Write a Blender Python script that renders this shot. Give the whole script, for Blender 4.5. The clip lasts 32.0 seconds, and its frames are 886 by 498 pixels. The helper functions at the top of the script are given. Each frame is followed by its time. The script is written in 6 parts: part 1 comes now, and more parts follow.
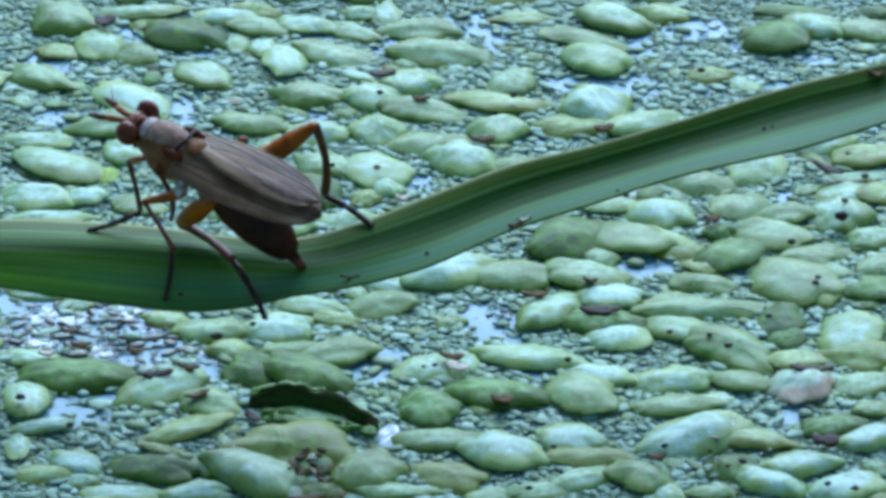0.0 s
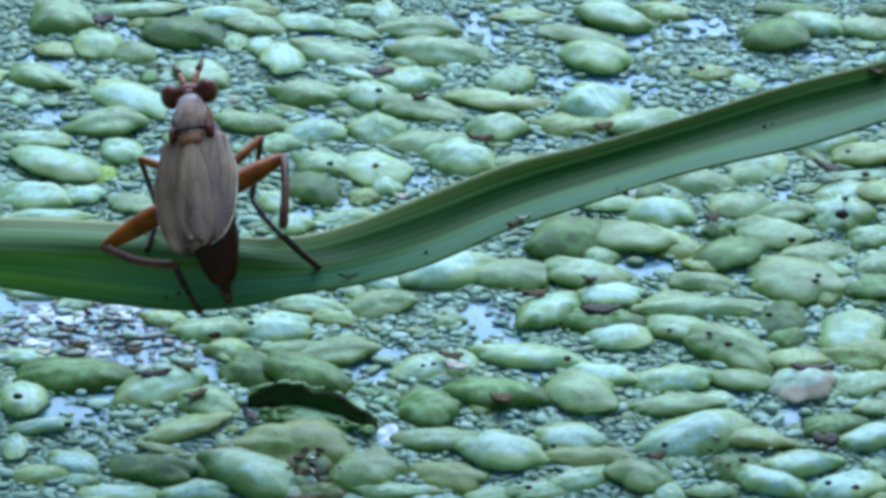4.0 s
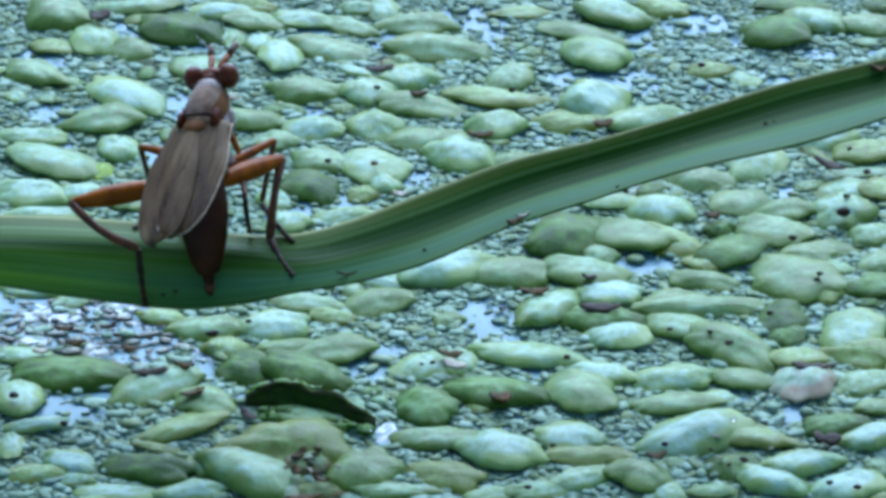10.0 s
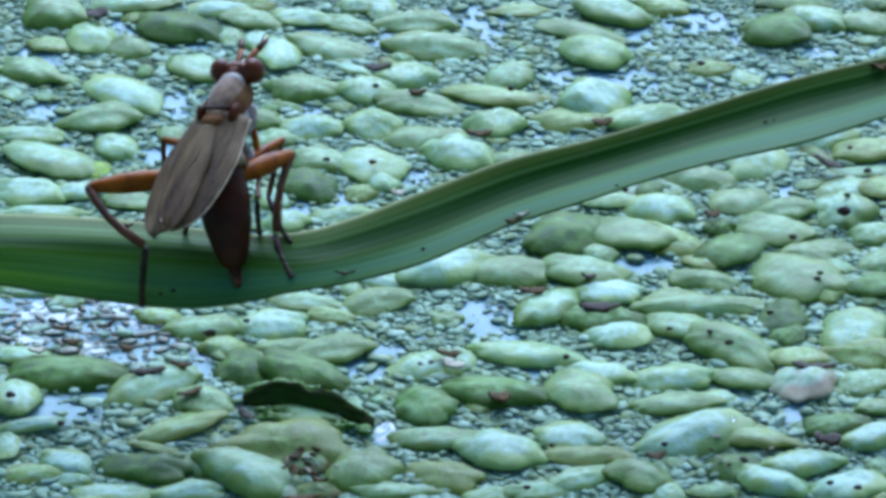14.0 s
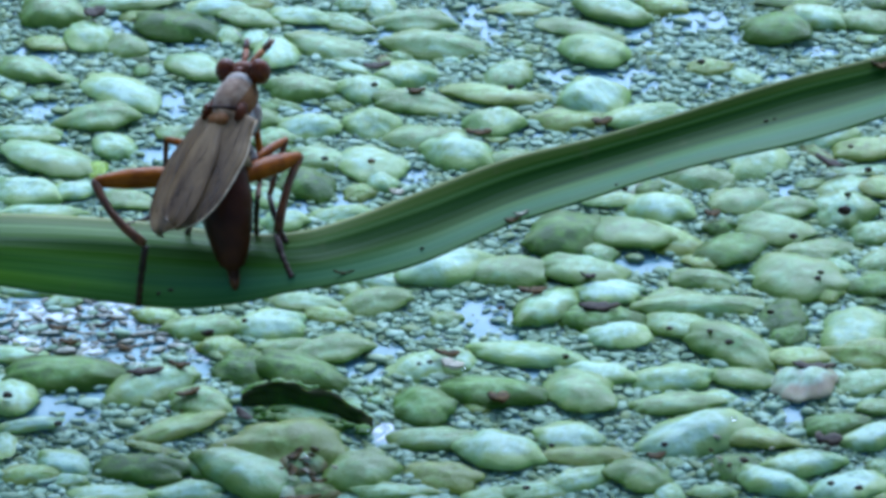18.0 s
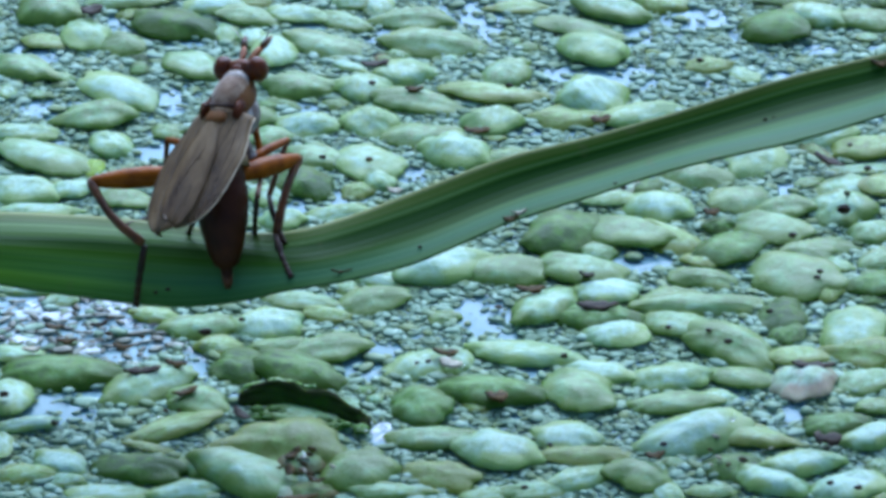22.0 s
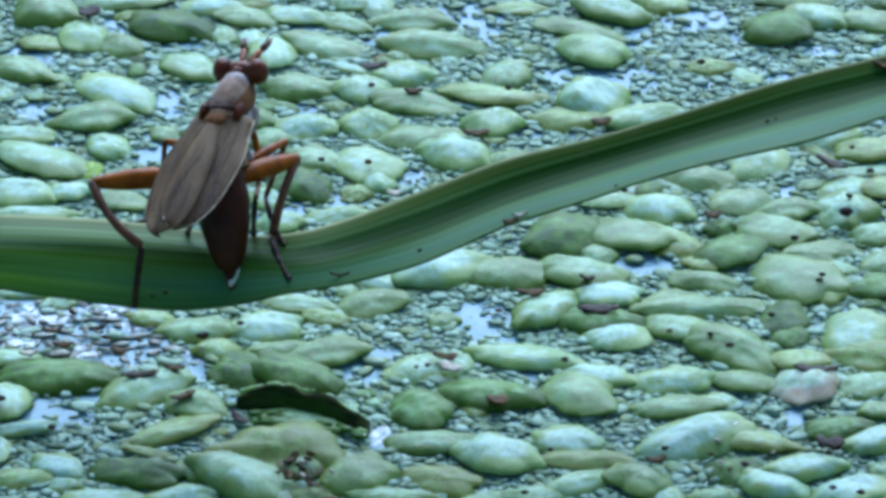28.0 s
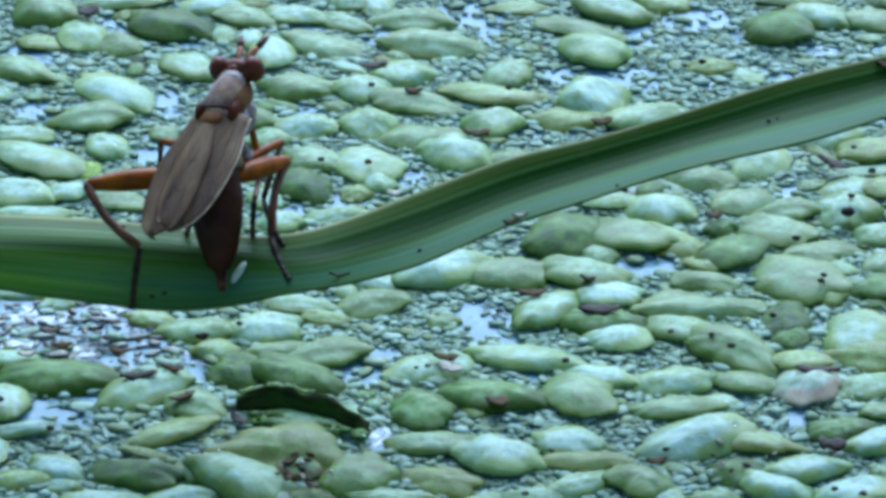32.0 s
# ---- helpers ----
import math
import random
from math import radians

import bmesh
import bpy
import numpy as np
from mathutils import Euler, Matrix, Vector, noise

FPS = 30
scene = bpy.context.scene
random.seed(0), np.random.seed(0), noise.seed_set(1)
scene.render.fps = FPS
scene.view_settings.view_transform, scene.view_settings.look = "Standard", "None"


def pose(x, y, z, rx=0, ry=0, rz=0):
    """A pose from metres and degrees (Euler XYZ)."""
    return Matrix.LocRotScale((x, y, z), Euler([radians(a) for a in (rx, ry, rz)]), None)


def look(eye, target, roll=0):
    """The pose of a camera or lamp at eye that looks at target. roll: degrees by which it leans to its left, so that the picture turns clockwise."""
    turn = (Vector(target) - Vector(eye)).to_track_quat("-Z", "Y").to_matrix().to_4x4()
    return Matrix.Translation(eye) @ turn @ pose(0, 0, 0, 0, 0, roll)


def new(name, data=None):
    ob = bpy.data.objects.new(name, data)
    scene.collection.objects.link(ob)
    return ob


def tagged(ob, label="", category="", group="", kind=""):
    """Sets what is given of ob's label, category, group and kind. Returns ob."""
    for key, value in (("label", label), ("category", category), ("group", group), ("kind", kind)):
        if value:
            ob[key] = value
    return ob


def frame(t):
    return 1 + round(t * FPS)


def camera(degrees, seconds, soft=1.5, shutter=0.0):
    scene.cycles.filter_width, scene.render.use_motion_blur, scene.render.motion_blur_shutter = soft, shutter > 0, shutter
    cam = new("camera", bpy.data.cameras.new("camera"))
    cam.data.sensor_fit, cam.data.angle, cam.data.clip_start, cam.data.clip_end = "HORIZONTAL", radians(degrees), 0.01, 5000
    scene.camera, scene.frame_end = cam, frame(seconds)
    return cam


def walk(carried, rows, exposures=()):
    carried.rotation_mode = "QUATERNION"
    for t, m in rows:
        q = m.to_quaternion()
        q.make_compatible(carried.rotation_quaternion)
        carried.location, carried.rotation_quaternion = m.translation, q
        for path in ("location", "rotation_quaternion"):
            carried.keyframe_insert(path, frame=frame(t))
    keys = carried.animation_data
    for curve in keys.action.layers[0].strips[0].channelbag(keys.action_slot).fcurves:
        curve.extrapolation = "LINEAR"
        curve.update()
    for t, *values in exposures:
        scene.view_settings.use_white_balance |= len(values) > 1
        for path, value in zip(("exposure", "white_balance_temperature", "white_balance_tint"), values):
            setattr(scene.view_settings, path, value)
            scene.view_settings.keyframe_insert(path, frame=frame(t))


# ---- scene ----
MM = 0.001


# ---- camera ----
def view(dolly, yaw, pitch, roll):
    """The camera's pose: millimetres forward and thousandths of a radian from the resting view, which looks 30 degrees down."""
    tilt = radians(30)
    fwd0 = Vector((0, math.cos(tilt), -math.sin(tilt)))
    a, p, r = yaw * 0.001, tilt + pitch * 0.001, roll * 0.001
    eye = -0.19 * fwd0 + fwd0 * dolly * MM
    fwd = Vector((-math.sin(a) * math.cos(p), math.cos(a) * math.cos(p), -math.sin(p)))
    right = fwd.cross(Vector((0, 0, 1))).normalized()
    up = right.cross(fwd)
    right, up = math.cos(r) * right + math.sin(r) * up, -math.sin(r) * right + math.cos(r) * up
    m = Matrix((right, up, -fwd)).transposed().to_4x4()
    m.translation = eye
    return m


cam = camera(10, 32.0, soft=3.9)
walk(cam, [
    (0, view(-3.857, 1.237, -1.303, -0.393)),
    (1, view(-3.713, 1.173, -1.203, -0.538)),
    (2, view(-3.538, 1.097, -1.172, -0.651)),
    (3, view(-3.345, 1.102, -1.183, -0.573)),
    (3.5, view(-3.28, 1.034, -1.135, -0.797)),
    (5.5, view(-2.79, 0.84, -0.815, -0.65)),
    (6, view(-2.681, 0.824, -0.833, -0.231)),
    (7, view(-2.489, 0.741, -0.728, -0.436)),
    (8, view(-2.269, 0.775, -0.644, -0.276)),
    (9, view(-2.04, 0.785, -0.583, 0.051)),
    (10, view(-1.94, 0.759, -0.628, -0.508)),
    (11, view(-1.695, 0.666, -0.561, -0.533)),
    (12, view(-1.544, 0.578, -0.497, -0.416)),
    (13, view(-1.263, 0.552, -0.443, -0.162)),
    (14, view(-1.08, 0.46, -0.451, -0.101)),
    (14.5, view(-1.035, 0.448, -0.481, -0.165)),
    (16.5, view(-0.646, 0.338, -0.391, -0.41)),
    (17, view(-0.498, 0.263, -0.347, -0.504)),
    (18, view(-0.293, 0.228, -0.358, -0.172)),
    (19, view(-0.132, 0.057, -0.182, 0.1)),
    (20, view(0, -0.006, -0.019, 0.045)),
    (21, view(0.15, -0.159, -0.027, -0.084)),
    (22, view(0.312, -0.211, -0.109, 0.229)),
    (23, view(0.642, -0.238, -0.074, 0.123)),
    (23.5, view(0.72, -0.363, -0.186, 0.173)),
    (24, view(0.727, -0.436, -0.408, 0.13)),
    (24.5, view(0.854, -0.279, -0.608, 0.082)),
    (25, view(1.041, -0.212, -0.699, 0.4)),
    (25.5, view(1.117, -0.18, -0.734, 0.367)),
    (27.5, view(1.432, -0.233, -0.667, 0.3)),
    (28, view(1.589, -0.305, -0.687, -0.076)),
    (29, view(1.811, -0.372, -0.678, -0.097)),
    (30, view(1.974, -0.34, -0.749, 0.022)),
    (31, view(2.143, -0.307, -0.743, 0.169)),
    (32, view(2.338, -0.263, -0.745, 0.054)),
], exposures=[(0, 0.52, 4740, 13), (32, 0.52, 4740, 13)])

# ---- light: a pale, shaded sky with broad soft light from behind the blade ----
SUN_UP, SUN_TURN = 40, 8
world = bpy.data.worlds.new("sky")
scene.world = world
world.use_nodes = True
wn = world.node_tree.nodes
sky = wn.new("ShaderNodeTexSky")
sky.sky_type, sky.sun_disc = "NISHITA", False
sky.sun_elevation, sky.sun_rotation = radians(SUN_UP), radians(SUN_TURN)
sky.air_density, sky.dust_density, sky.ozone_density = 1.0, 2.5, 1.0
world.node_tree.links.new(sky.outputs[0], wn["Background"].inputs[0])
wn["Background"].inputs[1].default_value = 0.10
sun = new("sun", bpy.data.lights.new("sun", "SUN"))
sun.data.energy, sun.data.angle, sun.data.color = 3.1, radians(58), (0.92, 0.98, 1.0)
sun.matrix_world = look((0.1 * math.sin(radians(SUN_TURN)) * math.cos(radians(SUN_UP)) * 10, math.cos(radians(SUN_TURN)) * math.cos(radians(SUN_UP)), math.sin(radians(SUN_UP))), (0, 0, 0))


# ---- materials ----
class Mat:
    """A node material in short: values are numbers, colours or sockets."""

    def __init__(self, name):
        self.mat = bpy.data.materials.new(name)
        self.mat.use_nodes = True
        self.tree = self.mat.node_tree
        self.bsdf = self.tree.nodes["Principled BSDF"]
        self.out = self.tree.nodes["Material Output"]

    def put(self, socket, value):
        if isinstance(value, bpy.types.NodeSocket):
            self.tree.links.new(value, socket)
        elif isinstance(value, (tuple, list)) and len(value) == 3 and socket.type == "RGBA":
            socket.default_value = (*value, 1)
        else:
            socket.default_value = value

    def node(self, kind, **inputs):
        n = self.tree.nodes.new(kind)
        for key, value in inputs.items():
            self.put(n.inputs[key.replace("_", " ")], value)
        return n

    def coords(self, which="Object"):
        return self.tree.nodes.new("ShaderNodeTexCoord").outputs[which]

    def noise(self, scale, detail=3.0, rough=0.55, vector=None, stretch=None):
        v = vector or self.coords()
        if stretch:
            m = self.tree.nodes.new("ShaderNodeMapping")
            m.inputs["Scale"].default_value = stretch
            self.put(m.inputs["Vector"], v)
            v = m.outputs[0]
        return self.node("ShaderNodeTexNoise", Vector=v, Scale=scale, Detail=detail, Roughness=rough).outputs["Fac"]

    def cells(self, scale, vector=None):
        return self.node("ShaderNodeTexVoronoi", Vector=vector or self.coords(), Scale=scale).outputs["Distance"]

    def ramp(self, fac, *stops):
        n = self.tree.nodes.new("ShaderNodeValToRGB")
        els = n.color_ramp.elements
        while len(els) < len(stops):
            els.new(0.5)
        for e, (pos, col) in zip(els, stops):
            e.position = pos
            e.color = (*col, 1) if isinstance(col, tuple) else (col, col, col, 1)
        self.put(n.inputs[0], fac)
        return n.outputs[0]

    def mix(self, fac, a, b, blend="MIX"):
        n = self.tree.nodes.new("ShaderNodeMix")
        n.data_type, n.blend_type = "RGBA", blend
        self.put(n.inputs[0], fac)
        self.put(n.inputs[6], a)
        self.put(n.inputs[7], b)
        return n.outputs[2]

    def maths(self, op, a, b=0.0):
        n = self.tree.nodes.new("ShaderNodeMath")
        n.operation = op
        self.put(n.inputs[0], a)
        self.put(n.inputs[1], b)
        return n.outputs[0]

    def bump(self, height, strength, distance):
        n = self.node("ShaderNodeBump", Height=height, Strength=strength, Distance=distance)
        self.put(self.bsdf.inputs["Normal"], n.outputs[0])

    def finish(self, **inputs):
        for key, value in inputs.items():
            self.put(self.bsdf.inputs[key.replace("_", " ")], value)
        return self.mat


def object_random(m):
    return m.tree.nodes.new("ShaderNodeObjectInfo").outputs["Random"]


def island_random(m):
    return m.tree.nodes.new("ShaderNodeNewGeometry").outputs["Random Per Island"]


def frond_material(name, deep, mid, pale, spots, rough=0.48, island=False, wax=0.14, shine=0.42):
    """Waxy duckweed: two greens, cloudy patches, a fine cell grain and a few stained spots; single fronds get a painted
    sky-lit back and shaded rim. A single frond is built one unit long.
    """
    m = Mat(name)
    k = 1.0 if island else 0.003
    r = island_random(m) if island else object_random(m)
    shift = m.node("ShaderNodeVectorMath", Vector=m.coords())
    m.put(shift.inputs[1], m.node("ShaderNodeCombineXYZ", X=m.maths("MULTIPLY", r, 37.0 * k), Y=m.maths("MULTIPLY", r, 11.0 * k)).outputs[0])
    at = shift.outputs[0]
    if not island:
        squeeze = m.tree.nodes.new("ShaderNodeMapping")
        squeeze.inputs["Scale"].default_value = (1.9, 1.0, 0.6)
        m.put(squeeze.inputs["Vector"], at)
        at = squeeze.outputs[0]
    cloud = m.noise(780 * k, 3, 0.52, at)
    tone = m.maths("ADD", m.maths("MULTIPLY", m.maths("SUBTRACT", cloud, 0.2), 1.25), m.maths("MULTIPLY", r, 0.26))
    col = m.ramp(tone, (0.34, deep), (0.52, mid), (0.76, pale))
    patch = m.ramp(m.noise(560 * k, 2, 0.45, at), (0.50, 0.0), (0.64, 1.0))
    col = m.mix(m.maths("MULTIPLY", patch, 0.85), col, spots)
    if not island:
        # painted shading: yellow-green margin for the shaded sides, paler back for the sky-lit top
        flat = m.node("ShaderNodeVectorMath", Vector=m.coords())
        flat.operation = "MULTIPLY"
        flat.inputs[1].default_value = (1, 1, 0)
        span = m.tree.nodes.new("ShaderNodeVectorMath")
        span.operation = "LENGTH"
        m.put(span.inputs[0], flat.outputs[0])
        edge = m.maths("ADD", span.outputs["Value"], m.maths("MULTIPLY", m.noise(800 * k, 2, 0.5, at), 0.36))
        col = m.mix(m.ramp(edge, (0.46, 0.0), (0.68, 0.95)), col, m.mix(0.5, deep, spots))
    col = m.mix(m.ramp(m.noise(3600 * k, 3, 0.6, at), (0.34, 0.22), (0.56, 0.0)), col, deep)
    fleck = m.ramp(m.cells(2600 * k, at), (0.05, 1.0), (0.13, 0.0))
    fleck = m.maths("MULTIPLY", fleck, m.ramp(m.noise(800 * k, 1, 0.5, at), (0.56, 0.0), (0.64, 0.6)))
    col = m.mix(fleck, col, (0.05, 0.06, 0.03))
    m.bump(m.maths("ADD", m.noise(6500 * k, 2, 0.5, at), m.maths("MULTIPLY", m.noise(1900 * k, 2, 0.5, at), 1.2)), 0.35, 0.00007)
    return m.finish(Base_Color=col, Roughness=m.ramp(m.noise(1500 * k, 3, 0.55, at), (0.3, rough - 0.08), (0.7, rough + 0.10)), Specular_IOR_Level=shine, Coat_Weight=wax, Coat_Roughness=0.36, Subsurface_Weight=0.0 if island else 0.3, Subsurface_Scale=0.0004, Subsurface_Radius=(0.7, 1.0, 0.25))


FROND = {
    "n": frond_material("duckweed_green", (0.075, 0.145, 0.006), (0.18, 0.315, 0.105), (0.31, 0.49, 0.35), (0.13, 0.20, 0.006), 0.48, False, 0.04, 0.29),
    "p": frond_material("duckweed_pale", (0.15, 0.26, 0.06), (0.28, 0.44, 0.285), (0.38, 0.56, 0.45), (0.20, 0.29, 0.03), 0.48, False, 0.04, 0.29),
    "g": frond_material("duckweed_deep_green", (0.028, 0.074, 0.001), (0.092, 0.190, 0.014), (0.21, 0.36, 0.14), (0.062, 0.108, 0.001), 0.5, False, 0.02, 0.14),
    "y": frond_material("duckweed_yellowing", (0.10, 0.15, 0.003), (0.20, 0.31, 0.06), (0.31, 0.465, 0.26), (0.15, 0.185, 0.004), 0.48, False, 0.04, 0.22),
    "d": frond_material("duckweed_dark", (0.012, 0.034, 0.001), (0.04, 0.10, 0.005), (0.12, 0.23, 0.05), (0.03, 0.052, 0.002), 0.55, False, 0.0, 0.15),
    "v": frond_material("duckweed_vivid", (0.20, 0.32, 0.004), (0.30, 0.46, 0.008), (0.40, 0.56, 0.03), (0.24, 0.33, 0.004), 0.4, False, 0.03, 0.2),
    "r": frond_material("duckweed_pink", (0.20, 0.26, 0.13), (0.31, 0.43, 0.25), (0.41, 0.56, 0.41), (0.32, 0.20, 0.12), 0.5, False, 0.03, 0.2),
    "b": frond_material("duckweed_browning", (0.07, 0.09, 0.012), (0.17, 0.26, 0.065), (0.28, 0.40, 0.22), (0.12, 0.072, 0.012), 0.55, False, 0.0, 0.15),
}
# near-black olive for the shade in the hollow under the fronds
SHADE_DARK = frond_material("shadow_olive", (0.008, 0.011, 0.002), (0.022, 0.026, 0.004), (0.06, 0.065, 0.014), (0.03, 0.018, 0.004), 0.8, False, 0.0, 0.1)
GRAIN = frond_material("grain_green", (0.13, 0.21, 0.10), (0.25, 0.37, 0.23), (0.37, 0.50, 0.36), (0.16, 0.22, 0.05), 0.6, True, 0.0, 0.3)
DEAD = frond_material("grain_dead", (0.035, 0.042, 0.016), (0.15, 0.165, 0.09), (0.36, 0.42, 0.33), (0.11, 0.11, 0.045), 0.45, True, 0.0, 0.5)
MAT_FAR = frond_material("duckweed_mat", (0.10, 0.20, 0.08), (0.20, 0.33, 0.18), (0.34, 0.46, 0.32), (0.22, 0.30, 0.08), 0.38, True)


def water_material():
    m = Mat("pond_water")
    # pale blue base colour stands in for the reflected sky
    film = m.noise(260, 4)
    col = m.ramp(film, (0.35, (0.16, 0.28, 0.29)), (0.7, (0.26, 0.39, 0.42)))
    m.bump(m.noise(420, 2), 0.25, 0.0002)
    return m.finish(Base_Color=col, Roughness=0.2, IOR=1.33, Specular_IOR_Level=0.22)


WATER = water_material()


def glint_material():
    m = Mat("scum_film")
    # whitish colour imitates the sky's glint on water
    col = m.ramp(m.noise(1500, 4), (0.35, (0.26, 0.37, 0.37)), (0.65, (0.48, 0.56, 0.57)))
    m.bump(m.noise(2600, 3), 0.3, 0.0001)
    return m.finish(Base_Color=col, Roughness=0.3, Specular_IOR_Level=0.5, Alpha=m.ramp(m.noise(2100, 4), (0.38, 0.15), (0.55, 0.9)))


GLINT = glint_material()


def mat_sheet_material():
    """Duckweed seen from far off: packed ovals in mixed greens with gaps of dark water."""
    m = Mat("duckweed_sheet")
    vor = m.node("ShaderNodeTexVoronoi", Vector=m.coords(), Scale=330.0)
    tone = m.maths("ADD", m.maths("MULTIPLY", m.noise(9, 4), 0.6), m.maths("MULTIPLY", vor.outputs["Color"], 0.4))
    col = m.ramp(tone, (0.3, (0.10, 0.20, 0.05)), (0.52, (0.22, 0.37, 0.16)), (0.75, (0.37, 0.53, 0.32)))
    col = m.mix(m.ramp(vor.outputs["Distance"], (0.55, 0.0), (0.75, 0.8)), col, (0.05, 0.09, 0.08))
    m.bump(m.ramp(vor.outputs["Distance"], (0.0, 1.0), (0.7, 0.0)), 0.8, 0.0006)
    return m.finish(Base_Color=col, Roughness=0.5)


SHEET = mat_sheet_material()


def blade_material():
    """Grass blade: parallel veins along its length, an olive margin, paler bands between the veins; fold shade and sky
    sheen are painted in.
    """
    m = Mat("grass_blade")
    uv = m.tree.nodes.new("ShaderNodeUVMap").outputs[0]
    sep = m.node("ShaderNodeSeparateXYZ", Vector=uv)
    u, v = sep.outputs[0], sep.outputs[1]
    bands = m.noise(1.0, 3, 0.55, uv, (7.0, 0.35, 1.0))
    fine = m.noise(1.0, 2, 0.5, uv, (38.0, 0.6, 1.0))
    col = m.ramp(bands, (0.36, (0.016, 0.045, 0.0005)), (0.5, (0.034, 0.085, 0.001)), (0.70, (0.075, 0.14, 0.010)))
    col = m.mix(m.ramp(fine, (0.50, 0.0), (0.72, 0.24)), col, (0.10, 0.17, 0.07))
    # stripes of the far half: the fold's shade painted dark beside the midrib, a pale vein, an olive margin; the near
    # half: sky sheen painted as a plain blue-green
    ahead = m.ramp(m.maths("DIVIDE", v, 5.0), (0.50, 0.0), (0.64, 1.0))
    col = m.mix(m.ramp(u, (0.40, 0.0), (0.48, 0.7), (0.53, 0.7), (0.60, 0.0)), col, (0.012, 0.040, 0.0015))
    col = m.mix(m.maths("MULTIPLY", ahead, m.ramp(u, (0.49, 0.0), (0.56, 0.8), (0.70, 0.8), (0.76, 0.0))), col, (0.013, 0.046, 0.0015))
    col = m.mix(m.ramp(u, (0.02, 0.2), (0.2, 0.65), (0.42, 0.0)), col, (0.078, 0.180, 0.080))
    col = m.mix(m.ramp(u, (0.79, 0.0), (0.86, 0.6), (1.0, 0.75)), col, (0.075, 0.105, 0.014))
    col = m.mix(m.ramp(u, (0.745, 0.0), (0.775, 0.45), (0.805, 0.0)), col, (0.13, 0.20, 0.07))
    col = m.mix(m.ramp(u, (0.92, 0.0), (1.0, 0.8)), col, (0.27, 0.28, 0.10))
    col = m.mix(m.ramp(u, (0.0, 0.4), (0.03, 0.0)), col, (0.10, 0.14, 0.05))
    # a fuller, yellower green at low v, where the near half turns away from the sky sheen
    root = m.maths("MULTIPLY", m.ramp(m.maths("DIVIDE", v, 5.0), (0.36, 1.0), (0.56, 0.0)), m.ramp(u, (0.02, 0.4), (0.1, 0.9), (0.30, 0.7), (0.45, 0.0)))
    col = m.mix(root, col, m.ramp(bands, (0.36, (0.075, 0.165, 0.0008)), (0.7, (0.15, 0.28, 0.004))))
    stain = m.ramp(m.noise(900, 3), (0.66, 0.0), (0.78, 0.5))
    col = m.mix(stain, col, (0.10, 0.10, 0.035))
    wave = m.maths("SINE", m.maths("MULTIPLY", u, 150.0))
    m.bump(m.maths("ADD", wave, m.maths("MULTIPLY", m.noise(3000, 2), 0.8)), 0.06, 0.00003)
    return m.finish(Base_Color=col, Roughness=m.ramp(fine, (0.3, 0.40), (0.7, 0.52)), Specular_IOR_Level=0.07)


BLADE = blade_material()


def skin(name, dark, light, scale=1400, rough=0.45, hairs=0.4, dust=None, **more):
    """Insect cuticle: mottled brown with a fine pile, and pale dusting where asked."""
    m = Mat(name)
    col = m.ramp(m.noise(scale, 4), (0.35, dark), (0.68, light))
    if dust:
        col = m.mix(m.ramp(m.noise(scale * 1.7, 3), (0.42, 0.15), (0.66, 0.8)), col, dust)
    m.bump(m.noise(scale * 9, 3), hairs, 0.00005)
    return m.finish(Base_Color=col, Roughness=rough, **more)


THORAX = skin("thorax_brown", (0.09, 0.025, 0.003), (0.19, 0.062, 0.007), 1300, 0.55, 0.6, (0.19, 0.095, 0.028), Specular_IOR_Level=0.12)
DUST = skin("thorax_dusted", (0.11, 0.04, 0.010), (0.24, 0.14, 0.065), 1500, 0.6, 0.5, (0.36, 0.26, 0.155), Specular_IOR_Level=0.15, Sheen_Weight=0.35, Sheen_Roughness=0.45)
COLLAR = skin("collar_dust_highlight", (0.26, 0.18, 0.11), (0.46, 0.39, 0.31), 1800, 0.6, 0.4, (0.56, 0.51, 0.44), Specular_IOR_Level=0.15)
PLEURA = skin("side_brown", (0.045, 0.013, 0.005), (0.1, 0.036, 0.014), 1500, 0.5, 0.5, (0.58, 0.54, 0.46), Specular_IOR_Level=0.25)
HEAD = skin("head_brown", (0.11, 0.03, 0.008), (0.21, 0.065, 0.018), 1600, 0.45, 0.4, Specular_IOR_Level=0.25)
ANTENNA = skin("antenna_orange", (0.20, 0.055, 0.006), (0.36, 0.125, 0.02), 1800, 0.45, 0.4, Specular_IOR_Level=0.2)
EYE = skin("eye_red_brown", (0.055, 0.011, 0.0005), (0.14, 0.030, 0.001), 3000, 0.35, 0.25, None, Specular_IOR_Level=0.2)
ABDOMEN = skin("abdomen_dark", (0.012, 0.003, 0.0004), (0.055, 0.013, 0.0015), 600, 0.42, 0.5, Specular_IOR_Level=0.12)
FEMUR = skin("femur_orange", (0.14, 0.034, 0.0002), (0.34, 0.098, 0.0005), 1100, 0.36, 0.35, Specular_IOR_Level=0.09)
TIBIA = skin("tibia_brown", (0.055, 0.018, 0.002), (0.14, 0.044, 0.005), 1600, 0.45, 0.4, Specular_IOR_Level=0.25)
TARSUS = skin("tarsus_dark", (0.014, 0.006, 0.002), (0.05, 0.021, 0.007), 2000, 0.5, 0.4, Specular_IOR_Level=0.2)
TAN = skin("abdomen_tan", (0.10, 0.05, 0.018), (0.30, 0.20, 0.10), 900, 0.5, 0.4, Specular_IOR_Level=0.2)
ROOT = skin("wing_root_red", (0.045, 0.010, 0.001), (0.10, 0.024, 0.003), 1600, 0.5, 0.4, Specular_IOR_Level=0.1)
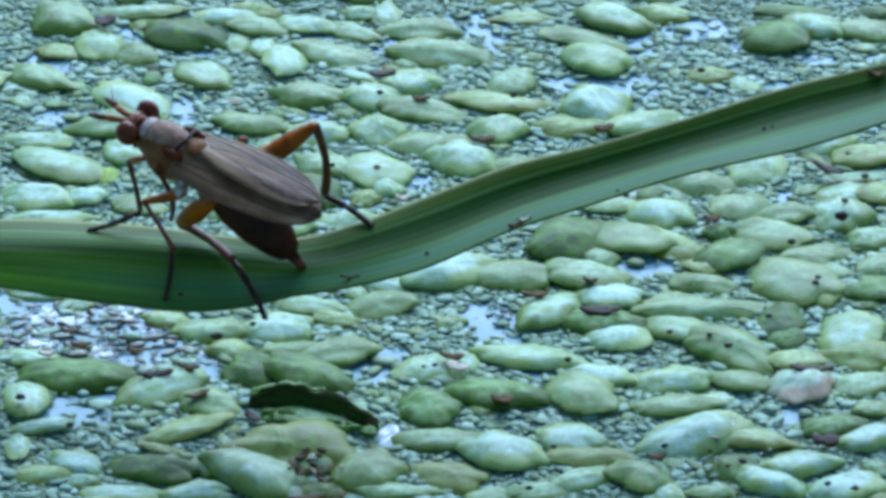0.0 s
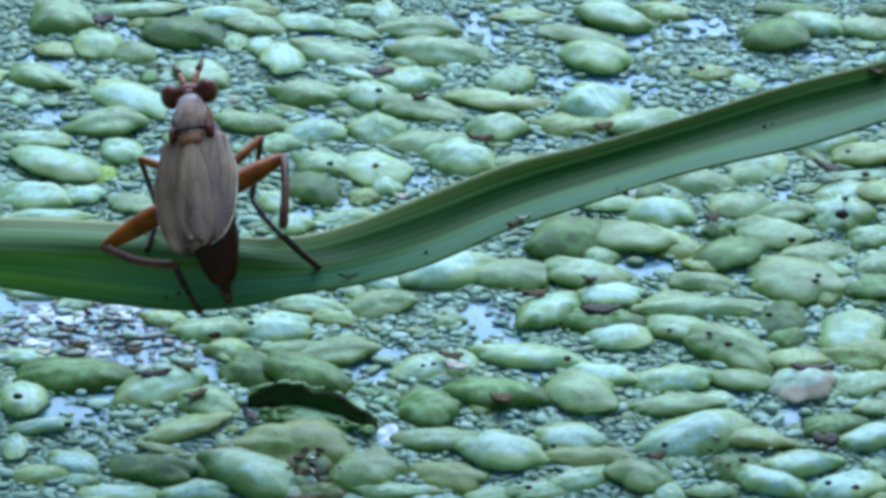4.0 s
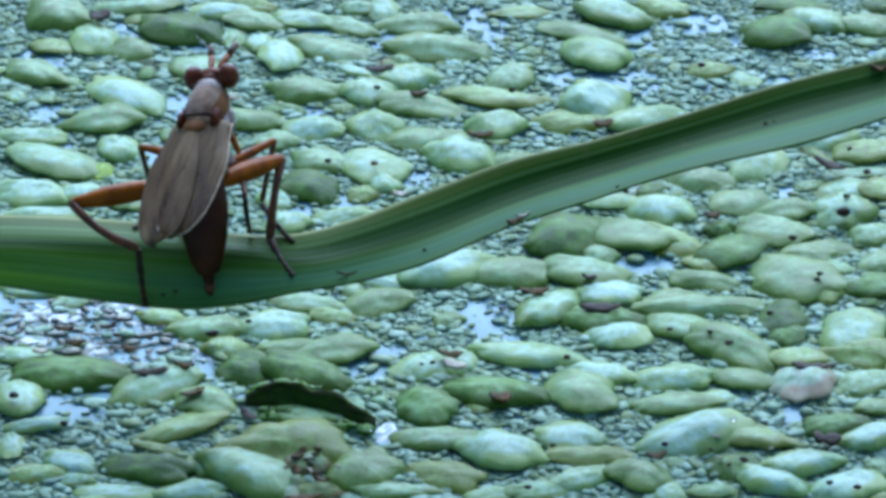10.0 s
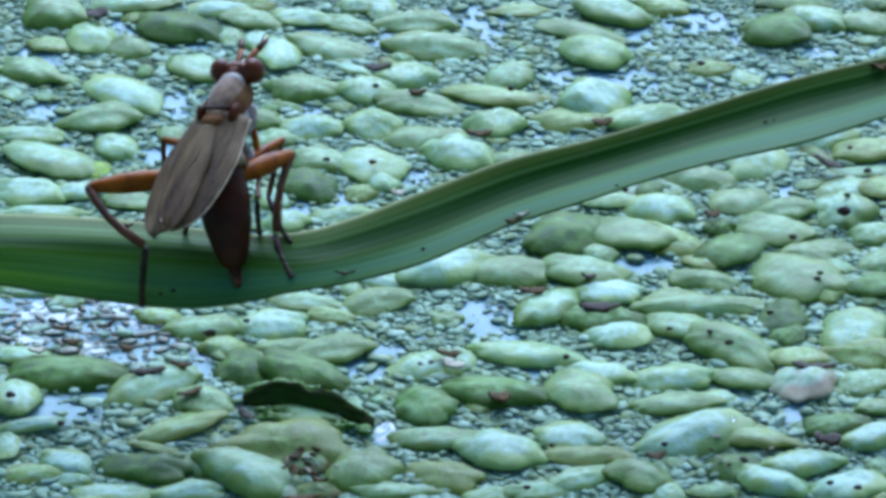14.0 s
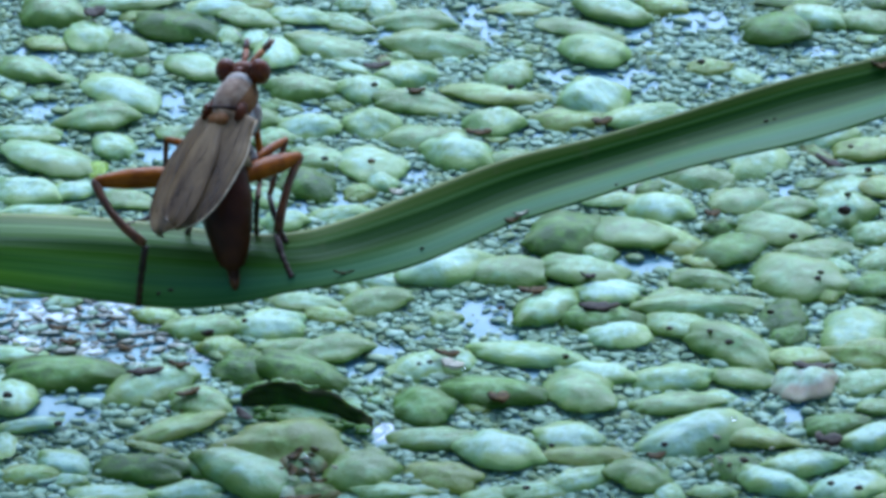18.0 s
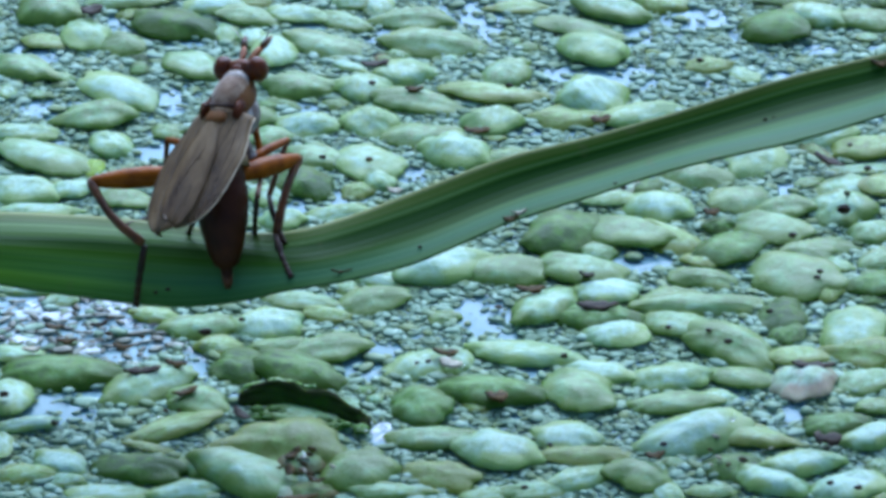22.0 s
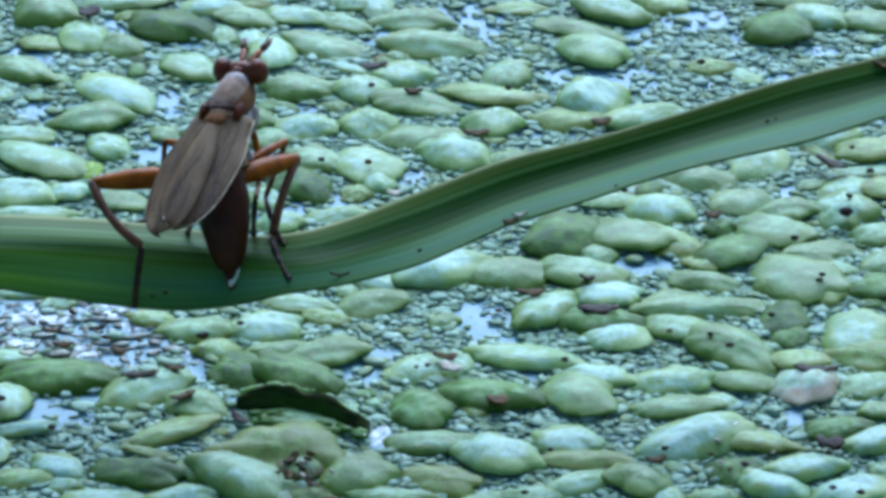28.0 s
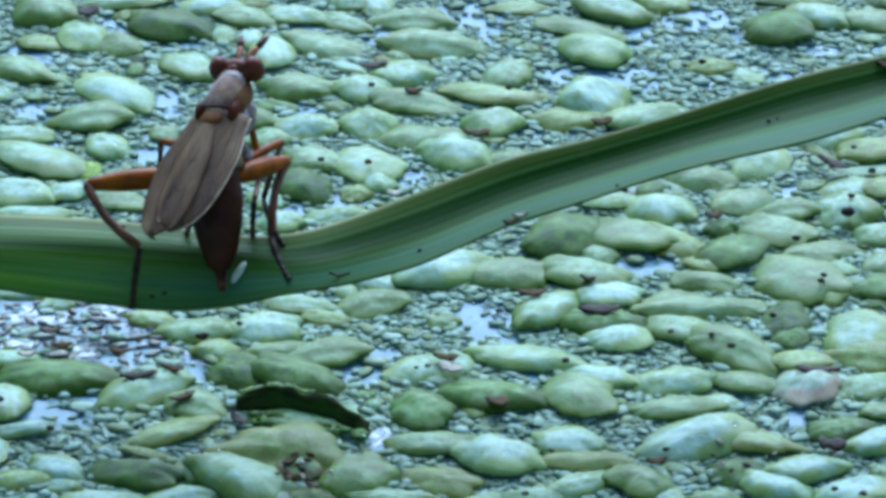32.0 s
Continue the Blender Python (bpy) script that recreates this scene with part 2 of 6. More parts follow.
MARGIN = skin("wing_margin", (0.30, 0.22, 0.11), (0.54, 0.42, 0.24), 2500, 0.4, 0.2)
PALE = skin("pale_bristle", (0.36, 0.33, 0.28), (0.52, 0.50, 0.44), 3000, 0.5, 0.2)
EGG = skin("egg_white", (0.34, 0.40, 0.22), (0.52, 0.56, 0.36), 2500, 0.32, 0.3)
VEIN = skin("vein_brown", (0.045, 0.026, 0.009), (0.09, 0.055, 0.02), 2500, 0.5, 0.2, Specular_IOR_Level=0.2)
SOIL = skin("debris_black", (0.012, 0.008, 0.003), (0.045, 0.028, 0.010), 2500, 0.6, 0.4, Specular_IOR_Level=0.15)
RUST = skin("debris_brown", (0.026, 0.016, 0.003), (0.12, 0.072, 0.014), 2600, 0.65, 0.5, Specular_IOR_Level=0.12)
HUSK = skin("debris_pale", (0.26, 0.22, 0.12), (0.45, 0.42, 0.28), 1500, 0.5, 0.5)


def wing_material():
    """A smoky membrane: partly clear, with a dull shine."""
    m = Mat("wing_membrane")
    col = m.ramp(m.noise(1.0, 4, 0.6, None, (900, 330, 900)), (0.34, (0.045, 0.022, 0.004)), (0.5, (0.115, 0.068, 0.021)), (0.70, (0.25, 0.165, 0.072)))
    m.bump(m.noise(6000, 2), 0.3, 0.00004)
    return m.finish(Base_Color=col, Roughness=0.45, Alpha=0.88, Specular_IOR_Level=0.14)


WING = wing_material()
DROP = Mat("droplet").finish(Base_Color=(0.95, 0.97, 1.0), Roughness=0.02, IOR=1.33, Transmission_Weight=1.0)


# ---- building helpers ----
def part(name, bm, material, parent, label=""):
    """Links a bmesh as one mesh object under a thing or a part."""
    me = bpy.data.meshes.new(name)
    bm.to_mesh(me)
    bm.free()
    for p in me.polygons:
        p.use_smooth = True
    me.materials.append(material)
    ob = new(name, me)
    if parent:
        ob.parent = parent
    if label:
        tagged(ob, label)
    return ob


def blob(bm, centre, radii, rings=10, segs=16, turn=None, wobble=0.0, seed=0.0):
    """A closed egg form in millimetres, optionally turned and uneven."""
    turn = turn or Matrix.Identity(3)
    rows = []
    for i in range(1, rings):
        th = math.pi * i / rings
        row = []
        for j in range(segs):
            ph = 2 * math.pi * j / segs
            n = Vector((math.sin(th) * math.cos(ph), math.sin(th) * math.sin(ph), math.cos(th)))
            k = 1 + wobble * noise.noise(n * 1.7 + Vector((seed, seed * 2, 3)))
            p = Vector((n.x * radii[0], n.y * radii[1], n.z * radii[2])) * k
            row.append(bm.verts.new((Vector(centre) + turn @ p) * MM))
        rows.append(row)
    top = bm.verts.new((Vector(centre) + turn @ Vector((0, 0, radii[2]))) * MM)
    low = bm.verts.new((Vector(centre) + turn @ Vector((0, 0, -radii[2]))) * MM)
    for a, b in zip(rows, rows[1:]):
        for j in range(segs):
            bm.faces.new((a[j], b[j], b[(j + 1) % segs], a[(j + 1) % segs]))
    for j in range(segs):
        bm.faces.new((top, rows[0][j], rows[0][(j + 1) % segs]))
        bm.faces.new((low, rows[-1][(j + 1) % segs], rows[-1][j]))
    return bm


def tube(bm, points, radii, segs=8):
    """A tapered rod through points, in millimetres, closed at both ends."""
    pts = [Vector(p) for p in points]
    rows = []
    side = None
    for i, p in enumerate(pts):
        d = (pts[min(i + 1, len(pts) - 1)] - pts[max(i - 1, 0)]).normalized()
        if side is None:
            side = d.orthogonal().normalized()
        side = (side - d * side.dot(d)).normalized()
        other = d.cross(side)
        rx, ry = radii[i] if isinstance(radii[i], tuple) else (radii[i], radii[i])
        rows.append([bm.verts.new((p + side * math.cos(a) * rx + other * math.sin(a) * ry) * MM) for a in (2 * math.pi * j / segs for j in range(segs))])
    for a, b in zip(rows, rows[1:]):
        for j in range(segs):
            bm.faces.new((a[j], a[(j + 1) % segs], b[(j + 1) % segs], b[j]))
    bm.faces.new(rows[0][::-1])
    bm.faces.new(rows[-1])
    return bm


def spline(rows, steps):
    """Glides through rows of numbers (Catmull-Rom)."""
    a = np.array(rows, float)
    out = []
    for i in range(len(a) - 1):
        p0, p1, p2, p3 = a[max(i - 1, 0)], a[i], a[i + 1], a[min(i + 2, len(a) - 1)]
        for k in range(steps):
            t = k / steps
            out.append(0.5 * (2 * p1 + (p2 - p0) * t + (2 * p0 - 5 * p1 + 4 * p2 - p3) * t * t + (3 * p1 - p0 - 3 * p2 + p3) * t ** 3))
    out.append(a[-1])
    return out


# ---- water ----
bm = bmesh.new()
bmesh.ops.create_grid(bm, x_segments=2, y_segments=2, size=60)
water = tagged(part("water", bm, WATER, None), "still pond water between the duckweed, bluish sky sheen painted into its colour", "water", kind="structure")

# ---- grass blade ----
# spine x, y, z, far half's width and slope, near half's width and slope
STATIONS = [
    (-32.26, -2.61, 1, 0.34, -5, 0.19, -30),
    (-28.5, -4.79, 2.6, 0.88, -5, 0.33, -30),
    (-24.31, -7.84, 4.6, 1.35, -5, 0.65, -30),
    (-20.77, -8.56, 5.2, 1.68, -5, 1.01, -36),
    (-18.09, -9.05, 5.6, 1.92, -5, 1.38, -40),
    (-15.66, -9.4, 5.8, 1.86, 0, 1.7, -40),
    (-12.63, -9.77, 5.9, 1.81, 0, 2.05, -42),
    (-9.62, -10.35, 6, 1.54, 3, 2.21, -40),
    (-7.22, -10.74, 6, 1.26, 7, 1.89, -35),
    (-5.22, -11.23, 6.1, 1.43, 13, 1.28, -28),
    (-3.25, -10.87, 6.3, 1.56, 20, 1.44, -19),
    (-0.67, -10.32, 6.9, 1.65, 28, 1.78, -10),
    (2.31, -9.14, 7.6, 1.47, 34, 1.84, -3),
    (5.3, -8.35, 8.3, 1.14, 37, 2.17, 2),
    (8.3, -7.76, 9, 1.09, 38, 2.2, 5),
    (12.31, -6.91, 9.9, 1.16, 36, 2.84, 5),
    (15.66, -6.5, 10.7, 1.08, 35, 2.61, 5),
    (20.32, -5.59, 11.8, 1.14, 34, 2.56, 5),
    (28.48, -3.39, 13.6, 1.2, 30, 2.95, 8),
    (38.93, -0.18, 15.5, 1.13, 28, 2.61, 8),
]


def fold(width, slope, other, u):
    """The reach and rise at the share u of one half of the blade, rounded over the midrib."""
    reach = rise = 0.0
    n = 12
    for j in range(n):
        k = min(1.0, (j + 0.5) / n * u / 0.35)
        s = radians(slope) * k + (1 - k) * radians((slope - other) / 2)
        reach += math.cos(s) * u / n
        rise += math.sin(s) * u / n
    return width * reach, width * rise


def grass_blade():
    bm = bmesh.new()
    uv = bm.loops.layers.uv.new("UVMap")
    rows, coords = [], {}
    run, last = 0.0, None
    for x, y, z, wf, af, wn_, an in spline(STATIONS, 10):
        here = Vector((x, y, z))
        run += (here - last).length if last else 0.0
        last = here
        row = []
        for k in range(-14, 15):
            u = k / 14
            if u >= 0:
                dy, dz = fold(wf, af, an, u)
            else:
                dy, dz = fold(wn_, an, af, -u)
                dy = -dy
            ripple = 0.012 * math.sin(u * 31) + 0.05 * noise.noise(Vector((x * 0.25, u * 2, 1)))
            vert = bm.verts.new(Vector((x, y + dy, z + dz + ripple)) * MM)
            coords[vert] = (0.5 + u / 2, run / 10)
            row.append(vert)
        rows.append(row)
    for a, b in zip(rows, rows[1:]):
        for j in range(len(a) - 1):
            face = bm.faces.new((a[j], b[j], b[j + 1], a[j + 1]))
            for lp in face.loops:
                lp[uv].uv = coords[lp.vert]
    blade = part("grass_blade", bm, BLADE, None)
    solid = blade.modifiers.new("thickness", "SOLIDIFY")
    solid.thickness, solid.offset = 0.06 * MM, -1
    tagged(blade, "long green grass blade with pale veins lying over the duckweed", "grass blade")
    bm = bmesh.new()
    pts = [(r[0], r[1], r[2] - 0.16) for r in spline(STATIONS, 4)]
    tube(bm, pts, [0.13] * len(pts), 8)
    part("midrib", bm, BLADE, blade)
    return blade


blade = grass_blade()


# ---- duckweed ----
def frond_mesh(name, seed, material):
    """One frond, 1 m long and wide before scaling: a smooth obovate outline, a broad flat back with rounded shoulders, a low keel and a notch at the stalk end."""
    rng = random.Random(seed)
    bm = bmesh.new()
    skew, notch, keel = rng.uniform(-0.16, 0.16), rng.uniform(0.0, 0.10), rng.uniform(0.05, 0.22)
    blunt, peak, side = rng.uniform(0.92, 1.2), rng.uniform(0.9, 1.7), rng.uniform(-0.15, 0.15)
    segs, rings = 44, 11

    def outline(a):
        c, s = math.cos(a), math.sin(a)
        r = 0.5 * (abs(c) ** (2 / blunt) + abs(s) ** (2 / blunt)) ** (-blunt / 2)
        r *= 1 - notch * math.exp(-((a - math.pi) / 0.25) ** 2) + 0.20 * noise.noise(Vector((c * 1.4, s * 1.4, seed * 0.37))) + 0.11 * noise.noise(Vector((c * 3.4, s * 3.4, seed * 0.9))) + 0.04 * noise.noise(Vector((c * 8, s * 8, seed * 1.3)))
        return r * c, r * s * (1 + skew * c)

    def crest(x, y):
        """A creased ridge along the frond, from which both cheeks fall away."""
        away = abs(y - side - 0.10 * math.sin(3.2 * x + seed))
        return 1 - math.sqrt(away * away + 0.0016) / 0.22

    top, low = [], []
    for i in range(1, rings + 1):
        q = math.sin(i / rings * math.pi / 2) ** 0.8
        ring_t, ring_l = [], []
        for j in range(segs):
            a = 2 * math.pi * j / segs
            ox, oy = outline(a)
            x, y = ox * q, oy * q
            h = 0.80 * (1 - q ** (2.3 * peak)) ** 0.62
            h += keel * crest(x, y) * (1 - q * q) + 0.12 * (1 - q)
            h += (0.27 * noise.noise(Vector((x * 3.0, y * 2.3, seed * 1.7))) + 0.11 * noise.noise(Vector((x * 8, y * 5, seed * 0.7)))) * (1 - q ** 3)
            ring_t.append(bm.verts.new((x, y, h * 0.5)))
            if i < rings:
                ring_l.append(bm.verts.new((x, y, -0.28 * math.cos(q * math.pi / 2))))
        top.append(ring_t)
        low.append(ring_l)
    crown = bm.verts.new((0, 0, 0.5 * (0.92 + keel * crest(0, 0) + 0.27 * noise.noise(Vector((0, 0, seed * 1.7))))))
    base = bm.verts.new((0, 0, -0.28))
    low[-1] = top[-1]
    for j in range(segs):
        k = (j + 1) % segs
        bm.faces.new((crown, top[0][j], top[0][k]))
        bm.faces.new((base, low[0][k], low[0][j]))
        for a, b in zip(top, top[1:]):
            bm.faces.new((a[j], b[j], b[k], a[k]))
        for a, b in zip(low, low[1:]):
            bm.faces.new((a[j], a[k], b[k], b[j]))
    me = bpy.data.meshes.new(name)
    bm.to_mesh(me)
    bm.free()
    for p in me.polygons:
        p.use_smooth = True
    me.materials.append(material)
    return me


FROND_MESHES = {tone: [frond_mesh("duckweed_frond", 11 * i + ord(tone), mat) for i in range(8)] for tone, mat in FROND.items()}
FROND_WORDS = {
    "n": "light green duckweed frond floating among others",
    "p": "pale whitish green duckweed frond with a waxy sheen",
    "g": "deep green domed duckweed frond, its back painted pale as if sky-lit",
    "y": "yellowing green duckweed frond floating on the pond",
    "d": "dark olive green duckweed frond, swollen and shaded",
    "v": "vivid wet yellow-green tip of a young duckweed frond",
    "r": "faded pinkish duckweed frond, partly bleached",
    "b": "browning, decaying duckweed frond stained rusty",
}
frond_rng = random.Random(5)
PLACED = []


def frond(x, y, length, width, angle, tone="n"):
    """A floating frond: place, length and width in millimetres, the turn of its long axis in degrees."""
    ob = new("duckweed_frond", frond_rng.choice(FROND_MESHES[tone]))
    h = 0.40 * width * frond_rng.uniform(0.8, 1.15)
    h = min(h, 1.2)
    flip = 180 if frond_rng.random() < 0.5 else 0
    m = pose(x * MM, y * MM, (0.08 * h + frond_rng.uniform(0, 0.12)) * MM, frond_rng.uniform(-8, 8), frond_rng.uniform(-6, 6), angle + flip)
    ob.matrix_world = m @ Matrix.Diagonal((1.10 * length * MM, 1.14 * width * MM, h * MM, 1))
    PLACED.append((x, y, length / 2, width / 2, angle))
    return tagged(ob, FROND_WORDS[tone], "duckweed", "duckweed fronds on the pond")


frond(-16.00, 19.19, 2.72, 2.49, -24, "n")
frond(-12.94, 20.06, 3.70, 1.36, -0, "n")
frond(-10.76, 17.91, 3.67, 2.27, -15, "g")
frond(-9.33, 19.67, 2.54, 1.27, -1, "p")
frond(-15.94, 16.57, 2.06, 1.50, -4, "y")
frond(-14.38, 17.19, 2.76, 1.82, -84, "p")
frond(-12.89, 16.21, 1.80, 1.70, -53, "n")
frond(-12.06, 15.15, 0.91, 0.70, -4, "d")
frond(-16.68, 14.21, 3.17, 1.65, -40, "n")
frond(-15.17, 13.50, 1.33, 0.87, -30, "p")
frond(-12.05, 14.08, 0.94, 0.75, 62, "g")
frond(-9.92, 14.46, 2.86, 2.06, -62, "n")
frond(-12.74, 12.23, 3.75, 2.00, -41, "p")
frond(-13.51, 10.13, 3.10, 2.18, 8, "n")
frond(-16.42, 8.98, 3.05, 1.30, -8, "p")
frond(-17.22, 12.30, 1.20, 0.80, -82, "p")
frond(-15.97, 11.99, 0.81, 0.68, -9, "n")
frond(-15.39, 6.77, 4.05, 2.28, -29, "n")
frond(-13.38, 6.08, 1.22, 0.85, 75, "v")
frond(-12.82, 7.84, 2.06, 1.75, -78, "p")
frond(-16.08, 4.24, 3.27, 2.06, -27, "p")
frond(-14.13, 4.24, 1.75, 1.57, -17, "p")
frond(-15.43, 2.73, 3.35, 1.10, -0, "p")
frond(-12.05, 3.62, 2.16, 1.58, -4, "n")
frond(-10.68, 9.03, 1.21, 1.14, -29, "n")
frond(-8.19, 20.07, 2.22, 1.27, -1, "y")
frond(-7.92, 18.69, 2.47, 1.57, -18, "n")
frond(-5.85, 18.95, 2.74, 1.41, -14, "p")
frond(-8.75, 17.53, 1.92, 0.98, -83, "p")
frond(-7.69, 16.86, 1.60, 1.10, -86, "p")
frond(-3.68, 19.78, 1.66, 1.09, -1, "n")
frond(-2.59, 19.72, 2.09, 1.20, -89, "p")
frond(-3.95, 18.26, 2.55, 1.16, -37, "n")
frond(-1.13, 18.43, 3.22, 1.80, -0, "n")
frond(-6.68, 15.70, 3.07, 1.68, -88, "p")
frond(-4.53, 16.15, 3.77, 1.78, -28, "n")
frond(-0.20, 16.26, 4.13, 1.84, -8, "n")
frond(-2.17, 15.04, 1.09, 0.96, -2, "b")
frond(-3.75, 14.46, 1.86, 0.76, -35, "p")
frond(-5.58, 12.64, 3.23, 1.79, -1, "n")
frond(-3.00, 12.48, 2.42, 2.22, -4, "p")
frond(-1.49, 13.64, 2.67, 1.86, 18, "p")
frond(-1.03, 11.36, 3.79, 1.92, -11, "n")
frond(-6.22, 11.29, 1.43, 0.63, -24, "n")
frond(-5.40, 9.47, 2.57, 1.58, -1, "p")
frond(-2.86, 9.68, 2.16, 1.96, 28, "p")
frond(-0.75, 8.68, 3.18, 1.82, -0, "n")
frond(-6.70, 8.63, 1.82, 1.67, -79, "n")
frond(-4.85, 6.86, 2.58, 1.75, -15, "n")
frond(-2.88, 6.55, 2.84, 2.25, -48, "p")
frond(-5.18, 4.69, 2.54, 1.91, -53, "g")
frond(-3.20, 4.35, 1.39, 1.10, 13, "y")
frond(-2.43, 5.07, 1.82, 1.26, -77, "p")
frond(0.53, 7.28, 2.83, 2.19, -28, "p")
frond(-6.56, 3.84, 1.59, 1.46, -78, "p")
frond(-3.95, 2.56, 2.42, 1.09, 9, "p")
frond(-6.08, 2.02, 1.80, 1.40, -2, "p")
frond(3.14, 19.67, 2.52, 1.26, 8, "y")
frond(6.94, 19.25, 3.29, 2.18, -34, "n")
frond(9.11, 19.91, 2.50, 1.45, 1, "y")
frond(5.59, 17.63, 3.78, 1.77, -25, "n")
frond(6.04, 15.72, 2.97, 2.54, -33, "p")
frond(2.57, 13.81, 2.66, 1.75, 59, "n")
frond(2.10, 12.13, 4.05, 1.69, -7, "y")
frond(5.98, 11.59, 2.93, 2.85, 36, "p")
frond(5.06, 10.16, 3.31, 1.66, 8, "y")
frond(1.95, 9.67, 2.48, 2.08, 1, "p")
frond(7.90, 10.35, 3.52, 1.52, 29, "p")
frond(14.49, 20.18, 3.71, 1.09, 0, "g")
frond(13.47, 17.67, 2.97, 2.64, 74, "g")
frond(15.14, 18.63, 2.69, 1.88, -16, "n")
frond(17.26, 18.43, 2.48, 1.80, -12, "n")
frond(17.78, 20.12, 1.40, 1.18, 11, "g")
frond(10.67, 14.45, 1.90, 1.13, 1, "y")
frond(11.91, 13.93, 1.80, 0.83, -51, "p")
frond(17.15, 16.91, 0.92, 0.71, 6, "n")
frond(17.41, 11.29, 1.44, 1.06, 80, "p")
frond(9.70, 5.54, 3.02, 1.91, -29, "n")
frond(12.14, 6.59, 2.75, 2.00, 61, "p")
frond(14.85, 8.60, 2.89, 1.43, 26, "p")
frond(16.63, 7.62, 3.08, 1.88, 3, "y")
frond(14.58, 7.18, 2.51, 0.60, -57, "b")
frond(16.26, 6.14, 2.92, 0.88, 7, "n")
frond(15.39, 4.54, 2.46, 1.70, 18, "n")
frond(16.91, 4.68, 2.10, 1.51, 24, "y")
frond(15.13, 2.71, 2.52, 2.25, 17, "n")
frond(11.43, 3.68, 2.81, 1.95, 24, "n")
frond(13.06, 2.92, 2.33, 1.64, 3, "n")
frond(12.44, 1.45, 2.98, 2.13, -42, "n")
frond(10.42, 1.57, 1.41, 0.91, 33, "g")
frond(8.19, 3.03, 2.70, 2.02, -17, "p")
frond(8.46, 0.62, 2.95, 1.72, -40, "y")
frond(10.78, -0.23, 3.21, 2.12, 50, "g")
frond(14.29, -0.03, 3.42, 1.26, 14, "n")
frond(16.28, 1.07, 2.02, 1.50, 18, "n")
frond(6.38, 3.56, 2.31, 1.15, 16, "p")
frond(7.10, 4.61, 1.62, 0.95, 58, "r")
frond(4.60, 0.82, 3.71, 2.55, 44, "g")
frond(6.99, 1.01, 3.69, 2.41, -30, "n")
frond(-15.56, -3.02, 2.36, 0.87, -11, "p")
frond(-14.00, -3.76, 1.34, 0.88, -3, "n")
frond(-10.55, -4.95, 1.91, 1.09, -1, "y")
frond(-8.83, -5.87, 2.81, 1.59, -1, "n")
frond(-8.12, -7.25, 1.64, 1.28, -3, "y")
frond(-15.46, -7.81, 2.57, 1.31, -25, "n")
frond(-13.80, -9.14, 4.33, 2.03, -3, "g")
frond(-10.45, -9.87, 3.52, 1.78, 30, "n")
frond(-6.38, -5.73, 2.82, 2.03, 9, "p")
frond(-4.16, -4.99, 1.94, 0.93, -12, "y")
frond(-5.08, -3.94, 2.71, 1.23, -12, "n")
frond(-2.50, -3.92, 2.70, 1.53, 13, "n")
frond(-2.35, -2.41, 2.35, 1.08, -19, "p")
frond(-4.69, -2.76, 1.17, 0.60, -0, "g")
frond(-3.53, -2.99, 1.04, 0.75, -88, "n")
frond(-0.04, -1.60, 3.75, 2.06, 26, "p")
frond(-5.82, -7.16, 2.22, 1.14, 7, "n")
frond(-4.18, -7.44, 3.31, 1.77, 12, "n")
frond(-7.27, -8.72, 2.29, 1.94, 64, "g")
frond(-5.16, -9.10, 3.33, 1.89, -28, "g")
frond(-0.86, -8.53, 2.48, 1.56, 34, "p")
frond(2.27, -1.83, 3.37, 1.88, -5, "n")
frond(5.22, -1.76, 3.26, 2.14, -18, "n")
frond(6.06, -3.29, 2.68, 2.00, -9, "p")
frond(3.70, -4.54, 3.37, 1.91, 56, "n")
frond(5.67, -5.23, 3.08, 1.74, -10, "g")
frond(6.34, -6.48, 2.31, 1.80, 3, "p")
frond(0.33, -8.22, 1.70, 1.63, 89, "p")
frond(3.09, -7.72, 4.36, 1.84, -9, "p")
frond(9.79, -1.00, 1.69, 1.36, 5, "y")
frond(9.73, -2.39, 2.69, 1.42, -9, "n")
frond(9.39, -4.32, 4.83, 1.46, 2, "n")
frond(8.59, -5.76, 2.60, 1.73, -29, "n")
frond(10.41, -7.39, 3.82, 2.19, -40, "n")
frond(12.38, -5.18, 2.40, 1.69, 74, "g")
frond(12.84, -7.90, 2.45, 1.51, 16, "y")
frond(13.10, -2.23, 3.66, 2.82, -52, "n")
frond(14.14, -2.92, 2.10, 1.33, 89, "y")
frond(13.66, -0.54, 2.04, 1.29, -13, "n")
frond(16.14, -2.78, 2.47, 1.76, 12, "g")
frond(16.34, -0.97, 1.96, 1.24, 40, "n")
frond(14.86, -6.39, 3.10, 2.09, 76, "p")
frond(15.26, -7.75, 2.87, 1.70, -14, "y")
frond(14.71, -1.28, 1.51, 0.88, -52, "n")
frond(8.36, -3.78, 2.14, 1.29, 15, "n")
frond(-15.39, -10.91, 2.63, 1.49, -84, "p")
frond(-8.70, -11.10, 2.34, 1.79, -23, "n")
frond(-9.62, -12.86, 3.61, 1.42, 27, "y")
frond(-14.63, -12.64, 2.47, 0.95, 6, "p")
frond(-13.30, -15.13, 2.08, 1.39, -33, "p")
frond(-14.48, -15.77, 2.29, 1.18, -1, "y")
frond(-13.08, -16.16, 1.63, 0.89, -16, "n")
frond(-10.52, -15.53, 3.56, 1.95, -20, "g")
frond(-10.28, -14.09, 1.70, 0.66, -11, "y")
frond(-7.62, -15.22, 3.40, 1.79, 6, "n")
frond(-15.47, -13.90, 2.02, 0.79, -85, "p")
frond(-11.62, -16.97, 2.82, 1.17, -1, "p")
frond(-8.92, -17.01, 2.67, 1.17, 10, "p")
frond(-7.85, -16.34, 1.34, 0.91, 13, "y")
